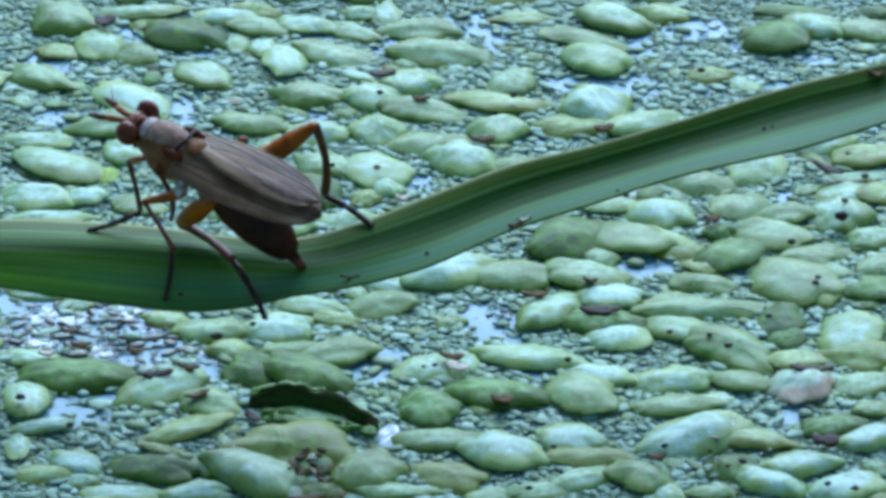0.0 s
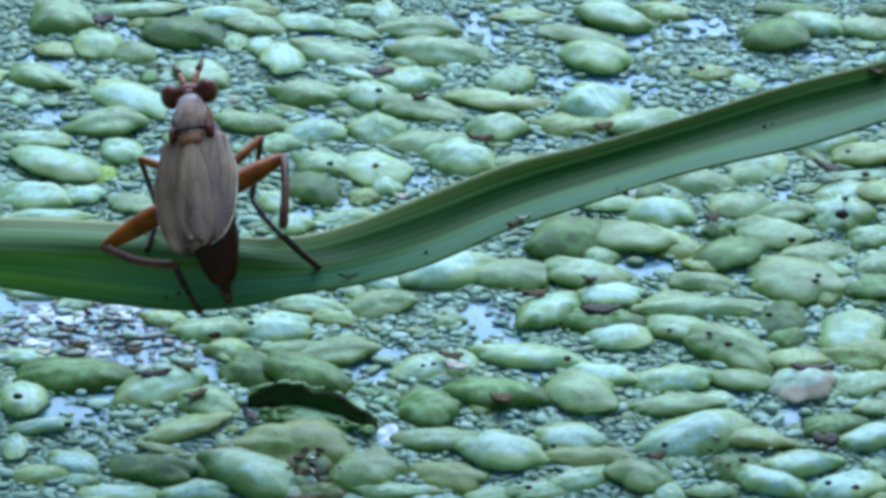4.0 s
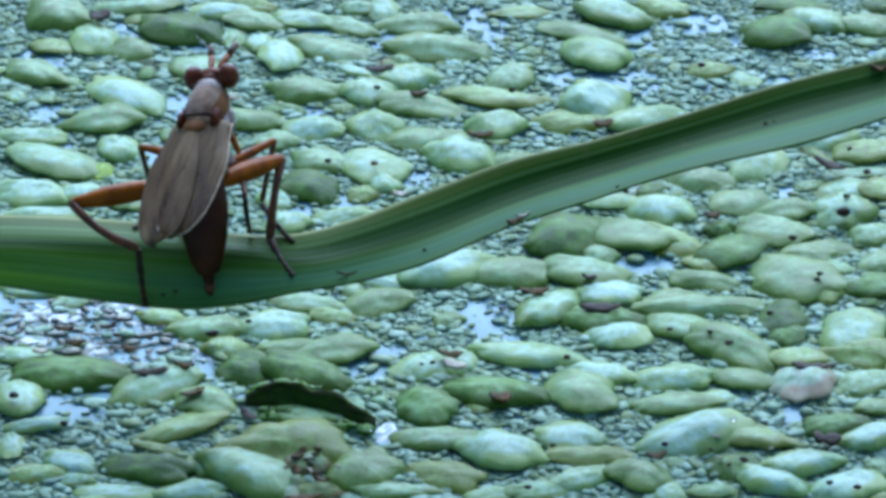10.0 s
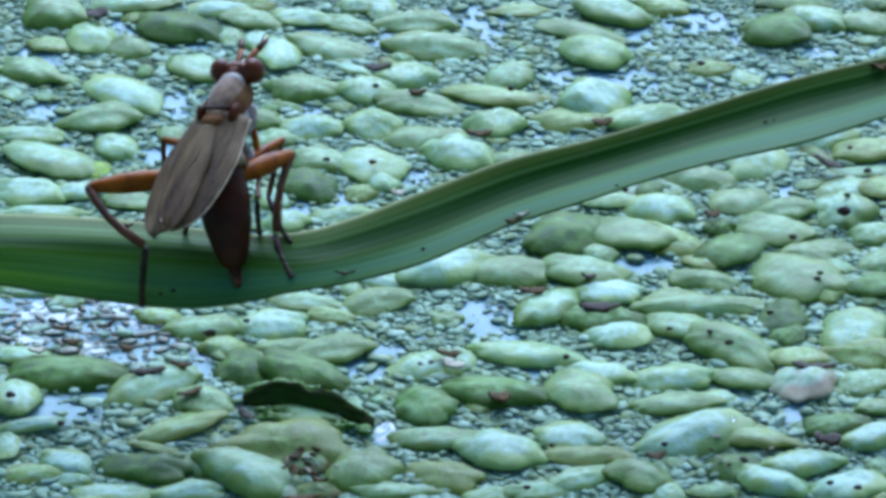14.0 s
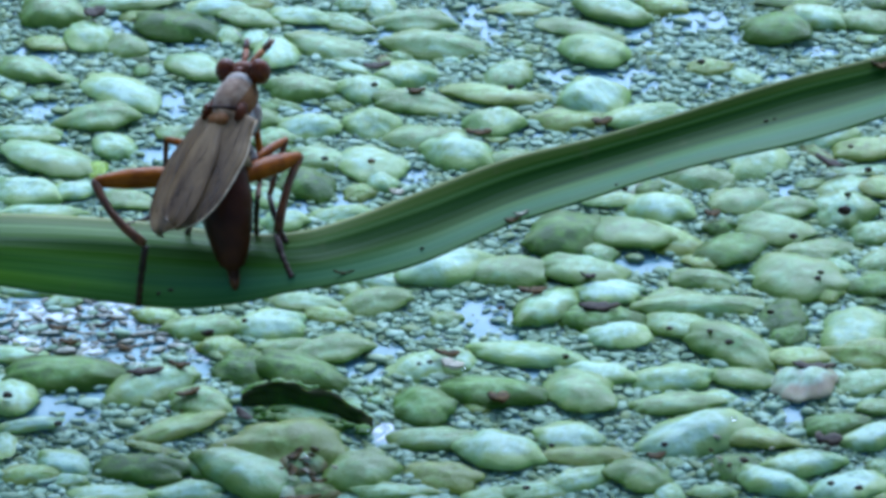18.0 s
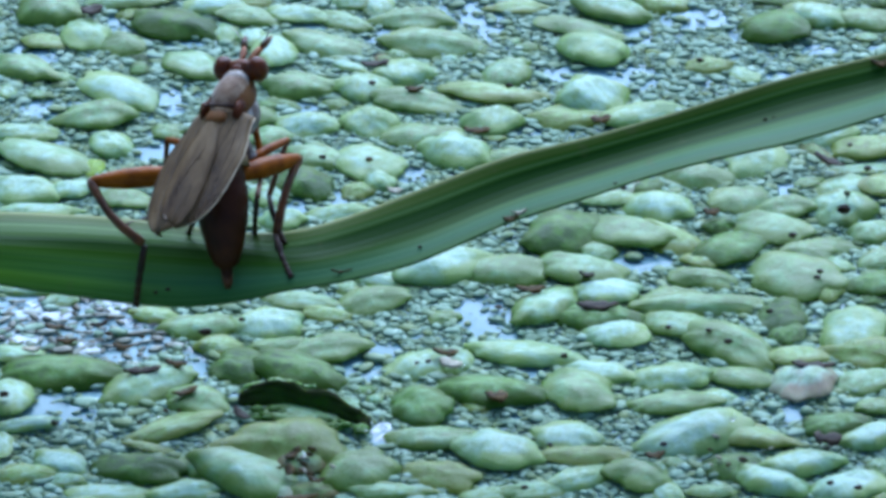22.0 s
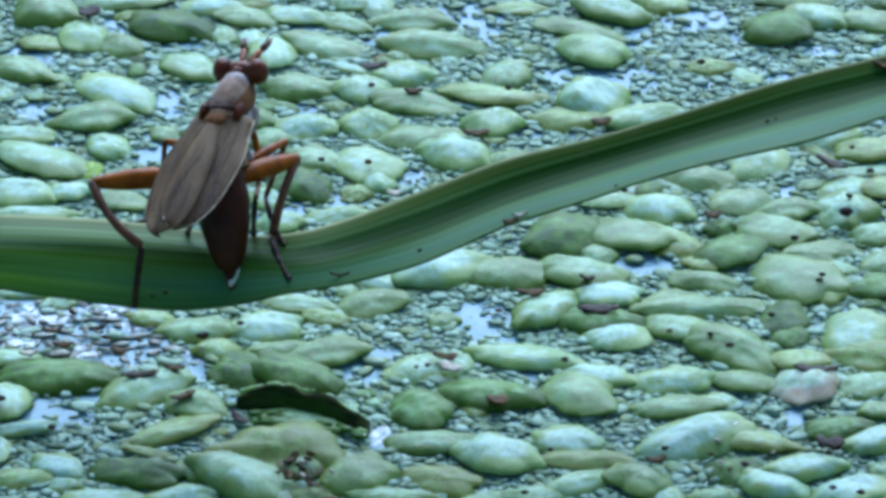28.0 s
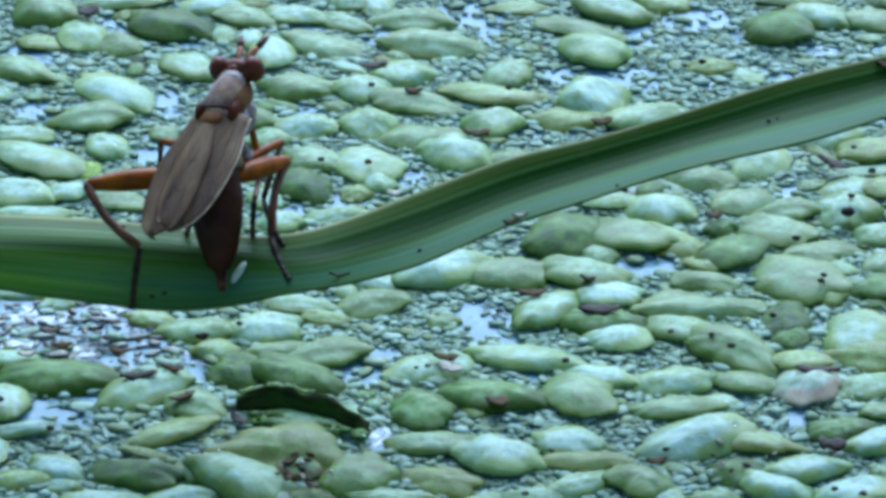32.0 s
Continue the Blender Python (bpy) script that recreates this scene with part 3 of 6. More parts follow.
frond(-4.85, -11.95, 2.95, 1.34, -14, "n")
frond(-5.43, -14.29, 4.45, 3.07, -1, "y")
frond(-4.98, -15.05, 1.70, 1.9, 20, "b")
frond(-6.85, -15.86, 4.06, 2.52, -33, "n")
frond(-6.15, -16.81, 2.12, 1.45, -32, "r")
frond(-2.88, -15.62, 2.75, 2.18, 44, "n")
frond(-0.78, -11.44, 2.85, 2.02, -58, "g")
frond(-0.38, -13.47, 3.03, 1.54, -5, "n")
frond(-0.08, -15.95, 2.81, 1.63, -25, "y")
frond(-1.80, -16.99, 2.97, 0.91, -0, "n")
frond(-4.68, -16.93, 2.36, 1.03, 10, "b")
frond(-3.18, -11.12, 0.83, 0.68, -87, "n")
frond(-2.38, -10.92, 0.62, 0.60, -78, "n")
frond(-2.71, -10.14, 0.97, 0.56, -0, "g")
frond(1.70, -10.37, 3.70, 1.91, -14, "g")
frond(4.89, -10.33, 3.36, 2.39, -76, "n")
frond(1.94, -14.36, 3.08, 2.22, -19, "p")
frond(4.38, -13.37, 2.43, 1.79, -19, "p")
frond(4.99, -14.53, 3.25, 1.33, 0, "y")
frond(4.67, -16.15, 2.62, 1.34, 27, "p")
frond(3.35, -16.90, 2.70, 1.09, 11, "n")
frond(1.72, -17.07, 2.30, 0.90, 10, "p")
frond(6.80, -16.04, 2.38, 1.95, -35, "n")
frond(5.51, -9.07, 2.72, 1.53, -15, "p")
frond(8.24, -9.46, 3.17, 1.54, 1, "p")
frond(10.72, -9.39, 2.69, 1.60, -12, "n")
frond(8.17, -11.23, 3.38, 1.51, 1, "n")
frond(9.71, -10.99, 1.78, 1.31, 3, "p")
frond(12.88, -9.81, 2.36, 2.22, -25, "r")
frond(15.16, -9.62, 2.56, 1.58, 11, "n")
frond(15.44, -11.37, 1.54, 1.23, 8, "n")
frond(8.80, -13.33, 4.26, 2.23, 29, "p")
frond(10.91, -13.36, 3.00, 1.61, -28, "y")
frond(13.83, -12.63, 2.35, 1.34, 9, "g")
frond(15.15, -13.36, 2.72, 1.64, 24, "p")
frond(12.55, -15.22, 3.08, 1.74, 14, "p")
frond(10.25, -15.44, 2.29, 1.78, 4, "g")
frond(11.46, -16.30, 2.85, 1.91, -36, "p")
frond(14.11, -16.67, 2.89, 2.10, 25, "p")
frond(9.35, -16.96, 1.82, 0.97, 8, "n")
frond(7.67, -16.94, 1.72, 1.12, -50, "p")
frond(7.51, -15.55, 1.06, 0.63, 87, "p")
frond(8.06, -15.05, 0.87, 0.66, 3, "n")
frond(15.23, -15.25, 0.94, 0.85, 64, "n")
frond(7.68, -13.51, 1.62, 1.43, 80, "p")
frond(13.54, -13.98, 0.83, 0.77, 49, "d")
frond(-7.86, 10.25, 2.98, 1.64, -12, "n")
frond(-8.71, 12.42, 1.01, 0.68, -39, "r")
frond(2.64, 6.87, 1.93, 1.21, 0, "n")

# open water between the fronds: x, y, half width, half depth
POOLS = [(1.5, -4.9, 1.2, 1.3), (1.3, 19.3, 1.5, 1.1), (-13.2, -10.6, 1.5, 0.7), (-2.9, -8.7, 0.8, 0.9), (-8.5, -8.1, 0.9, 1.2), (-1.3, 5.6, 0.8, 0.8), (-13.1, 18.4, 1.0, 0.7), (10.2, 18.8, 1.4, 1.2), (-11.7, 3.5, 1.0, 0.8), (-2.1, -7.3, 0.8, 0.6), (12.6, -11.6, 0.7, 0.7), (-7.6, 10.7, 0.7, 0.7), (-10.6, 11.4, 0.6, 1.1), (7.9, 17.4, 0.8, 1.4), (7.8, 13.6, 1.1, 0.9), (-2.1, 17.4, 0.6, 0.5), (-6.8, 10.6, 0.7, 0.5)]
POOLS += [(-15.2, 10.5, 1.2, 0.6), (-16.9, 15.9, 0.9, 0.5), (15.1, 16.0, 0.8, 0.5), (7.3, -0.9, 1.4, 0.8), (-3.8, 3.9, 1.1, 0.6), (-5.7, 3.1, 0.8, 0.8), (-2.1, -13.1, 0.6, 0.8), (-7.2, -10.6, 0.4, 0.7), (-10.6, 8.0, 0.7, 1.3), (2.4, -6.5, 0.6, 0.5), (4.9, 14.0, 0.9, 0.7), (13.4, 13.6, 0.7, 0.5), (10.4, -10.5, 0.6, 0.5), (-14.4, -4.3, 1.3, 0.6), (3.4, -8.7, 0.7, 0.5), (6.1, 7.5, 0.7, 0.4), (13.9, -6.9, 0.5, 0.4), (-15.4, -3.6, 1.7, 1.2), (-13.6, -11.6, 1.6, 0.9)]
POOLS += [(-16.0, 15.3, 0.9, 0.5), (-13.3, 18.2, 0.8, 0.7), (-10.5, 16.5, 0.9, 0.4), (-15.9, 11.0, 0.8, 0.7), (-10.8, 12.0, 0.5, 0.8), (-5.5, 17.9, 1.3, 0.4), (-2.4, 16.8, 0.8, 0.4), (-5.7, 11.1, 0.9, 0.4), (1.9, 17.7, 0.5, 1.1), (7.9, 17.8, 0.6, 0.7), (6.3, 13.9, 0.9, 0.7), (10.1, 18.7, 1.0, 1.1), (10.6, 13.1, 0.5, 0.4), (17.4, 16.2, 0.4, 0.4), (-1.7, 6.1, 0.6, 0.8), (-11.4, 7.4, 0.5, 0.7), (-15.2, 8.1, 0.6, 0.5), (16.5, 3.4, 0.4, 0.5), (13.3, 4.6, 0.7, 0.4), (3.4, 9.2, 0.7, 0.5), (11.8, 17.4, 0.3, 0.6)]
DEAD_PATCH = (-13.1, -6.1, 3.7, 2.4)


def inside(px, py, e, grow=1.0):
    return ((px - e[0]) / (e[2] * grow)) ** 2 + ((py - e[1]) / (e[3] * grow)) ** 2 < 1


def in_frond(px, py, share):
    for x, y, a, b, ang in PLACED:
        dx, dy = px - x, py - y
        if abs(dx) + abs(dy) > 2.5 * (a + b):
            continue
        c, s = math.cos(radians(ang)), math.sin(radians(ang))
        if ((dx * c + dy * s) / a) ** 2 + ((dy * c - dx * s) / b) ** 2 < share:
            return True
    return False


# unit grain: a low ball
def grain_form():
    verts, faces = [(0, 0, 1)], []
    for i in (1, 2, 3):
        for j in range(8):
            a, b = 2 * math.pi * (j + 0.5 * i) / 8, math.pi * i / 4
            verts.append((math.sin(b) * math.cos(a), math.sin(b) * math.sin(a), math.cos(b)))
    verts.append((0, 0, -1))
    for j in range(8):
        k = (j + 1) % 8
        faces.append((0, 1 + j, 1 + k))
        for r in (1, 9):
            faces.append((r + j, r + 8 + j, r + 8 + k, r + k))
        faces.append((25, 17 + k, 17 + j))
    return np.array(verts), faces


GV, GF = grain_form()


def scatter(name, spots, material, seed, label, category, stretch=1.0):
    """Many small floating grains in one mesh; spots: x, y, size."""
    rng = np.random.default_rng(seed)
    verts, faces = [], []
    for x, y, size in spots:
        ang = rng.normal(0, 0.7)
        c, s = math.cos(ang), math.sin(ang)
        k = np.array((size * rng.uniform(0.9, 1.9) * stretch, size * rng.uniform(0.7, 1.1), size * rng.uniform(0.26, 0.46))) / 2
        v = GV * k * (1 + rng.uniform(-0.13, 0.13, (len(GV), 1)))
        v = np.stack((x + v[:, 0] * c - v[:, 1] * s, y + v[:, 0] * s + v[:, 1] * c, v[:, 2] + k[2] * 0.35 + rng.uniform(-0.03, 0.10)), 1)
        start = len(verts) * len(GV)
        verts.append(v * MM)
        faces.extend(tuple(i + start for i in f) for f in GF)
    me = bpy.data.meshes.new(name)
    me.from_pydata(np.concatenate(verts).tolist(), [], faces)
    me.polygons.foreach_set("use_smooth", [True] * len(me.polygons))
    me.materials.append(material)
    return tagged(new(name, me), label, category, kind="stuff")


def grain_spots(seed, tries, box, gap, keep, scale=1.0):
    rng = random.Random(seed)
    grid, out = {}, []
    for _ in range(tries):
        x, y = rng.uniform(box[0], box[1]), rng.uniform(box[2], box[3])
        size = rng.choice((0.2, 0.26, 0.32, 0.38, 0.46, 0.56)) * rng.uniform(0.85, 1.15) * scale
        if not keep(x, y, rng):
            continue
        cx, cy = int(x // (0.65 * scale)), int(y // (0.65 * scale))
        near = (o for i in (-1, 0, 1) for j in (-1, 0, 1) for o in grid.get((cx + i, cy + j), ()))
        if any((x - a) ** 2 + (y - b) ** 2 < (gap * (size + s) / 2) ** 2 for a, b, s in near):
            continue
        grid.setdefault((cx, cy), []).append((x, y, size))
        out.append((x, y, size))
    return out


def living(x, y, rng):
    if inside(x, y, DEAD_PATCH):
        return rng.random() < 0.04
    for p in POOLS:
        if inside(x, y, p):
            return rng.random() < 0.06
    return not in_frond(x, y, 0.5)


def dead(x, y, rng):
    return inside(x, y, DEAD_PATCH, 1.15) and rng.random() < 0.65 and not in_frond(x, y, 0.8)


# small young fronds in the gaps
young = random.Random(77)
made = 0
while made < 42:
    yx, yy = young.uniform(-17.5, 17.5), young.uniform(-20, 22)
    if in_frond(yx, yy, 1.15) or inside(yx, yy, DEAD_PATCH) or any(inside(yx, yy, p) for p in POOLS):
        continue
    long = young.uniform(0.7, 1.5)
    frond(yx, yy, long, long * young.uniform(0.6, 0.9), young.uniform(-40, 40), young.choice("nnpgy"))
    made += 1

# fronds that go on round the view
made = 0
while made < 44:
    yx, yy = young.uniform(-22, 22), young.uniform(-24, 27)
    if abs(yx) < 17.0 + 0.05 * (yy + 20) and -19.0 < yy < 20.5 or in_frond(yx, yy, 1.5):
        continue
    long = young.uniform(1.8, 3.2)
    frond(yx, yy, long, long * young.uniform(0.55, 0.85), young.uniform(-30, 30), young.choice("nnppgy"))
    made += 1

scatter("duckweed_grains", grain_spots(3, 90000, (-22, 22, -24, 27), 0.62, living), GRAIN, 4, "tiny rootless grey-green duckweed grains filling the gaps", "duckweed")
scatter("duckweed_fines", grain_spots(13, 90000, (-19, 19, -21, 24), 0.5, living, 0.42), GRAIN, 14, "fine grey-green duckweed crumbs between the fronds", "duckweed")
scatter("dead_grains", grain_spots(7, 6000, (-18, -8.5, -9, -3), 1.35, dead, 0.85), DEAD, 8, "dark brown dead duckweed grains on bright water", "duckweed", 1.5)


# added pale sheets painted as bright sky reflections on the water: x, y, half width, half depth
def sky_glint(x, y, a, b, seed):
    bm = bmesh.new()
    hub = bm.verts.new((0, 0, 0.05 * MM))
    rim = []
    for k in range(40):
        t = 2 * math.pi * k / 40
        r = 1 + 0.7 * noise.noise(Vector((math.cos(t) * 1.5, math.sin(t) * 1.5, seed))) + 0.35 * noise.noise(Vector((math.cos(t) * 5, math.sin(t) * 5, seed)))
        rim.append(bm.verts.new(Vector((a * r * math.cos(t), b * r * math.sin(t), 0.03)) * MM))
    for k in range(40):
        bm.faces.new((hub, rim[k], rim[(k + 1) % 40]))
    film = part("scum_film", bm, GLINT, None)
    film.location = (x * MM, y * MM, 0)
    return tagged(film, "thin whitish sheet painted as sky glint on the pond water", "scum film")


for place in ((-14.4, -4.6, 1.1, 0.8, 1), (-12.4, -4.3, 0.8, 0.6, 2), (-15.4, -6.3, 1.0, 0.5, 3), (-11.0, -5.4, 0.9, 0.4, 4), (-9.0, -7.0, 0.9, 0.5, 5), (-12.8, -7.1, 0.6, 0.4, 6), (-8.0, -8.0, 0.7, 0.4, 7), (0.6, -7.6, 0.8, 0.4, 8), (-2.0, -13.0, 0.6, 0.7, 9), (-8.2, -10.1, 0.6, 0.4, 10)):
    sky_glint(*place)


# the mat of duckweed that goes on outside the view
def far_mat():
    rng = np.random.default_rng(21)
    verts, faces = [], []
    n = 0
    while n < 2600:
        x, y = rng.uniform(-95, 95), rng.uniform(-95, 110)
        if abs(x) < 20.5 and -22.5 < y < 24.5:
            continue
        ang = rng.uniform(-0.9, 0.9)
        c, s = math.cos(ang), math.sin(ang)
        k = np.array((rng.uniform(1.1, 1.9), rng.uniform(0.7, 1.2), rng.uniform(0.3, 0.5)))
        v = GV * k
        v = np.stack((x + v[:, 0] * c - v[:, 1] * s, y + v[:, 0] * s + v[:, 1] * c, v[:, 2] * 0.9 + rng.uniform(0.05, 0.25)), 1)
        verts.append(v * MM)
        faces.extend(tuple(i + n * len(GV) for i in f) for f in GF)
        n += 1
    me = bpy.data.meshes.new("duckweed_mat")
    me.from_pydata(np.concatenate(verts).tolist(), [], faces)
    me.polygons.foreach_set("use_smooth", [True] * len(me.polygons))
    me.materials.append(MAT_FAR)
    return tagged(new("duckweed_mat", me), "green mat of floating duckweed spreading over the pond", "duckweed", kind="stuff")


far_mat()


def far_sheet():
    """The duckweed cover of the rest of the pond, a ring round the near mat."""
    bm = bmesh.new()
    rings = []
    for r in (0.092, 0.16, 0.4, 1.2, 4.0, 12.0, 40.0):
        rings.append([bm.verts.new((r * 1.03 * math.cos(a), 0.008 + r * math.sin(a), 0.0004)) for a in (2 * math.pi * k / 48 for k in range(48))])
    for p, q in zip(rings, rings[1:]):
        for k in range(48):
            bm.faces.new((p[k], q[k], q[(k + 1) % 48], p[(k + 1) % 48]))
    return tagged(part("duckweed_cover", bm, SHEET, None), "green cover of duckweed over the rest of the pond", "duckweed", kind="stuff")


far_sheet()


# ---- a shaded hollow in the duckweed, made as a dark curled sheet ----
def curled_leaf():
    """A sheet standing on edge in an arch, painted dark as the shade under the fronds, its hollow side to the front, a
    pale rim on top.
    """
    bm = bmesh.new()
    rows = []
    for i in range(25):
        t = i / 24
        x = -2.45 + 4.7 * t
        crest = 0.22 * noise.noise(Vector((t * 9, 3, 1))) + 0.2 + 0.75 * math.sin(math.pi * min(1, t * 1.05)) ** 0.6 * (1 - 0.45 * t)
        y = 0.45 - 1.5 * t * t + 0.2 * noise.noise(Vector((t * 5, 0, 2)))
        row = []
        for j in range(9):
            s = j / 8
            row.append(bm.verts.new(Vector((x, y - 0.34 * math.sin(s * 1.35) * (0.4 + s) + 0.22 * noise.noise(Vector((x * 1.6, s * 4, 4))), crest * math.cos(s * 1.45) - 0.05)) * MM))
        rows.append(row)
    for a, b in zip(rows, rows[1:]):
        for j in range(8):
            bm.faces.new((a[j], b[j], b[j + 1], a[j + 1]))
    leaf = part("curled_leaf", bm, SHADE_DARK, None)
    sol = leaf.modifiers.new("thickness", "SOLIDIFY")
    sol.thickness = 0.08 * MM
    leaf.location = Vector((-4.75, -11.2, 0.12)) * MM
    tagged(leaf, "dark shaded hollow among the duckweed, made as a curled sheet with a pale rim", "leaf")
    bm = bmesh.new()
    pts = []
    for i in range(15):
        t = i / 24
        pts.append((-2.45 + 4.7 * t, 0.46 - 1.5 * t * t, 0.17 + 0.75 * math.sin(math.pi * min(1, t * 1.05)) ** 0.6 * (1 - 0.45 * t)))
    lump = random.Random(9)
    pts = [(px, py + 0.05 + lump.uniform(-0.04, 0.04), pz + 0.22 * noise.noise(Vector(((px + 2.45) / 4.7 * 9, 3, 1))) + lump.uniform(-0.03, 0.02)) for px, py, pz in spline(pts, 3)]
    tube(bm, pts, [(0.03 + 0.05 * abs(noise.noise(Vector((px * 3, 1, 7)))), 0.05 + 0.09 * abs(noise.noise(Vector((px * 2, 5, 7))))) for px, py, pz in pts], 7)
    for px, py, pz in lump.sample(pts, 7):
        r = lump.uniform(0.05, 0.11)
        blob(bm, (px, py + 0.06, pz - 0.03), (r * 1.7, r, r * 0.6), 6, 8, None, 0.3, px)
    part("rim", bm, FROND["n"], leaf, "pale ragged rim")
    for _ in range(26):
        bm = bmesh.new()
        r, px = lump.uniform(0.08, 0.2), lump.uniform(-1.9, 2.4)
        blob(bm, (px, -0.5 - 0.26 * (px + 2.4) ** 1.1 * 0.9 + lump.uniform(-0.35, 0.2), lump.uniform(0.0, 0.18)), (r * 1.5, r, r * 0.6), 6, 8, None, 0.35, px)
        part("crumb", bm, FROND["g"], leaf, "green crumb caught under the curl")


curled_leaf()


# ---- the fly: its own space has +y ahead and +z up, the origin at the wing roots, in millimetres ----
def fly_thing():
    fly = new("fly")
    fly.empty_display_size = 0.002
    tagged(fly, "red-brown marsh fly with smoky folded wings and orange hind thighs", "fly")

    # trunk
    bm = bmesh.new()
    blob(bm, (0, 0.98, -0.72), (0.80, 1.18, 0.80), 16, 24)
    blob(bm, (0, 1.55, -0.78), (0.66, 0.72, 0.70), 10, 18)
    part("thorax", bm, THORAX, fly, "brown thorax dusted with pale grey")
    bm = bmesh.new()
    blob(bm, (0, 1.04, -0.50), (0.68, 1.14, 0.64), 14, 22)
    part("dusted_shield", bm, DUST, fly, "greyish white dusted front of the back")
    # pale dust with the highlight behind the head painted in
    bm = bmesh.new()
    blob(bm, (0, 1.72, -0.44), (0.50, 0.44, 0.50), 12, 18)
    part("collar", bm, COLLAR, fly, "dusted collar behind the head, painted whiter for its highlight")
    bm = bmesh.new()
    tube(bm, [(-0.66, 0.35, -0.22), (-0.36, 0.2, 0.02), (0, 0.14, 0.08), (0.36, 0.2, 0.02), (0.66, 0.35, -0.22)], [0.07, 0.06, 0.05, 0.06, 0.07], 8)
    part("suture", bm, ABDOMEN, fly, "dark line across the back")
    for s in (-1, 1):
        bm = bmesh.new()
        blob(bm, (s * 0.42, 0.75, -1.15), (0.50, 0.85, 0.62), 10, 16)
        part("thorax_side", bm, PLEURA if s > 0 else THORAX, fly, "silvery dusted flank" if s > 0 else "rusty brown flank")
    bm = bmesh.new()
    blob(bm, (0, -0.22, -0.18), (0.42, 0.34, 0.20), 8, 14)
    part("scutellum", bm, THORAX, fly)
    for s in (-1, 1):
        bm = bmesh.new()
        blob(bm, (s * 0.66, 0.34, -0.34), (0.19, 0.46, 0.24), 8, 12, None, 0.3, s)
        part("wing_root", bm, ROOT, fly, "red-brown wing root")
        bm = bmesh.new()
        tube(bm, [(s * 0.62, -0.25, -0.8), (s * 0.86, -0.5, -0.85), (s * 0.95, -0.62, -0.9)], [0.03, 0.03, 0.09], 6)
        part("haltere", bm, PALE, fly, "pale knobbed balancer")
    for s in (-1, 1):
        for k in range(4):
            bm = bmesh.new()
            x, y = s * (0.35 + 0.14 * (k % 2)), 1.7 - 0.55 * k
            tube(bm, [(x, y, 0.0 - 0.2 * (k == 0)), (x * 1.12, y - 0.18, 0.22), (x * 1.15, y - 0.42, 0.34)], [0.016, 0.012, 0.004], 5)
            part("bristle", bm, TARSUS, fly)

    # head
    bm = bmesh.new()
    blob(bm, (0, 2.34, -0.52), (0.60, 0.36, 0.55), 12, 20)
    blob(bm, (0, 2.58, -0.68), (0.40, 0.30, 0.42), 10, 16)
    tube(bm, [(0, 1.85, -0.6), (0, 2.2, -0.55)], [0.30, 0.34], 12)
    head = part("head", bm, HEAD, fly, "rusty brown head with a sloping face")
    for s in (-1, 1):
        bm = bmesh.new()
        blob(bm, (s * 0.66, 2.30, -0.34), (0.38, 0.44, 0.48), 14, 20)
        part("eye", bm, EYE, head, "bulging dark red-brown eye")
        bm = bmesh.new()
        tube(bm, [(s * 0.14, 2.60, -0.36), (s * 0.19, 2.92, -0.40), (s * 0.28, 3.26, -0.44), (s * 0.33, 3.44, -0.46)], [0.09, 0.11, 0.13, 0.10], 9)
        part("antenna", bm, ANTENNA, head, "forward-pointing rusty antenna")
        bm = bmesh.new()
        tube(bm, [(s * 0.33, 3.42, -0.46), (s * 0.40, 3.64, -0.46), (s * 0.48, 3.90, -0.48), (s * 0.52, 4.08, -0.50)], [0.10, 0.135, 0.10, 0.04], 9)
        part("last_joint", bm, TIBIA, head, "dark brown last joint of the antenna")
        bm = bmesh.new()
        tube(bm, [(s * 0.40, 3.62, -0.36), (s * 0.62, 3.84, -0.10), (s * 0.92, 4.04, 0.06)], [0.03, 0.022, 0.01], 5)
        part("arista", bm, PALE, head, "fine pale bristle")
    bm = bmesh.new()
    blob(bm, (0, 2.10, -0.12), (0.24, 0.22, 0.14), 8, 12)
    part("ocellar_hump", bm, EYE, head)
    bm = bmesh.new()
    tube(bm, [(0, 2.5, -1.0), (0, 2.42, -1.3), (0, 2.3, -1.5)], [0.14, 0.13, 0.17], 10)
    part("proboscis", bm, TIBIA, head)

    # wings, folded one over the other along the back
    for s in (-1, 1):
        bm = bmesh.new()
        lift = 0.05 if s > 0 else 0.0

        def at(t, w, s=s, lift=lift):
            """t along the wing, w from the front margin (0) to the hind margin (1)."""
            grow = min(1.0, t / 0.4)
            half = 0.58 + 0.36 * grow * grow * (3 - 2 * grow) if t < 0.45 else 0.94 * math.sqrt(max(0.0, 1 - ((t - 0.45) / 0.55) ** 3.4))
            x = s * (0.55 - 0.24 * t - 0.14 * t ** 4) + s * 1.14 * half * (1 - 2 * w)
            y = 0.25 - (5.5 if s > 0 else 5.85) * t + 0.25 * (w - 0.5) ** 2 * t
            z = -0.16 - 0.03 * t + lift - 0.58 * (1 - w) ** 2 * (1 - 0.4 * t) + 0.05 * math.sin(w * 9 + t * 3)
            return Vector((x, y, z))

        rows = [[bm.verts.new(at(i / 26, j / 10) * MM) for j in range(11)] for i in range(27)]
        for a, b in zip(rows, rows[1:]):
            for j in range(10):
                bm.faces.new((a[j], b[j], b[j + 1], a[j + 1]) if s > 0 else (a[j], a[j + 1], b[j + 1], b[j]))
        wing = part("wing", bm, WING, fly, "smoky brown translucent wing with dark veins")
        sol = wing.modifiers.new("thickness", "SOLIDIFY")
        sol.thickness = 0.012 * MM
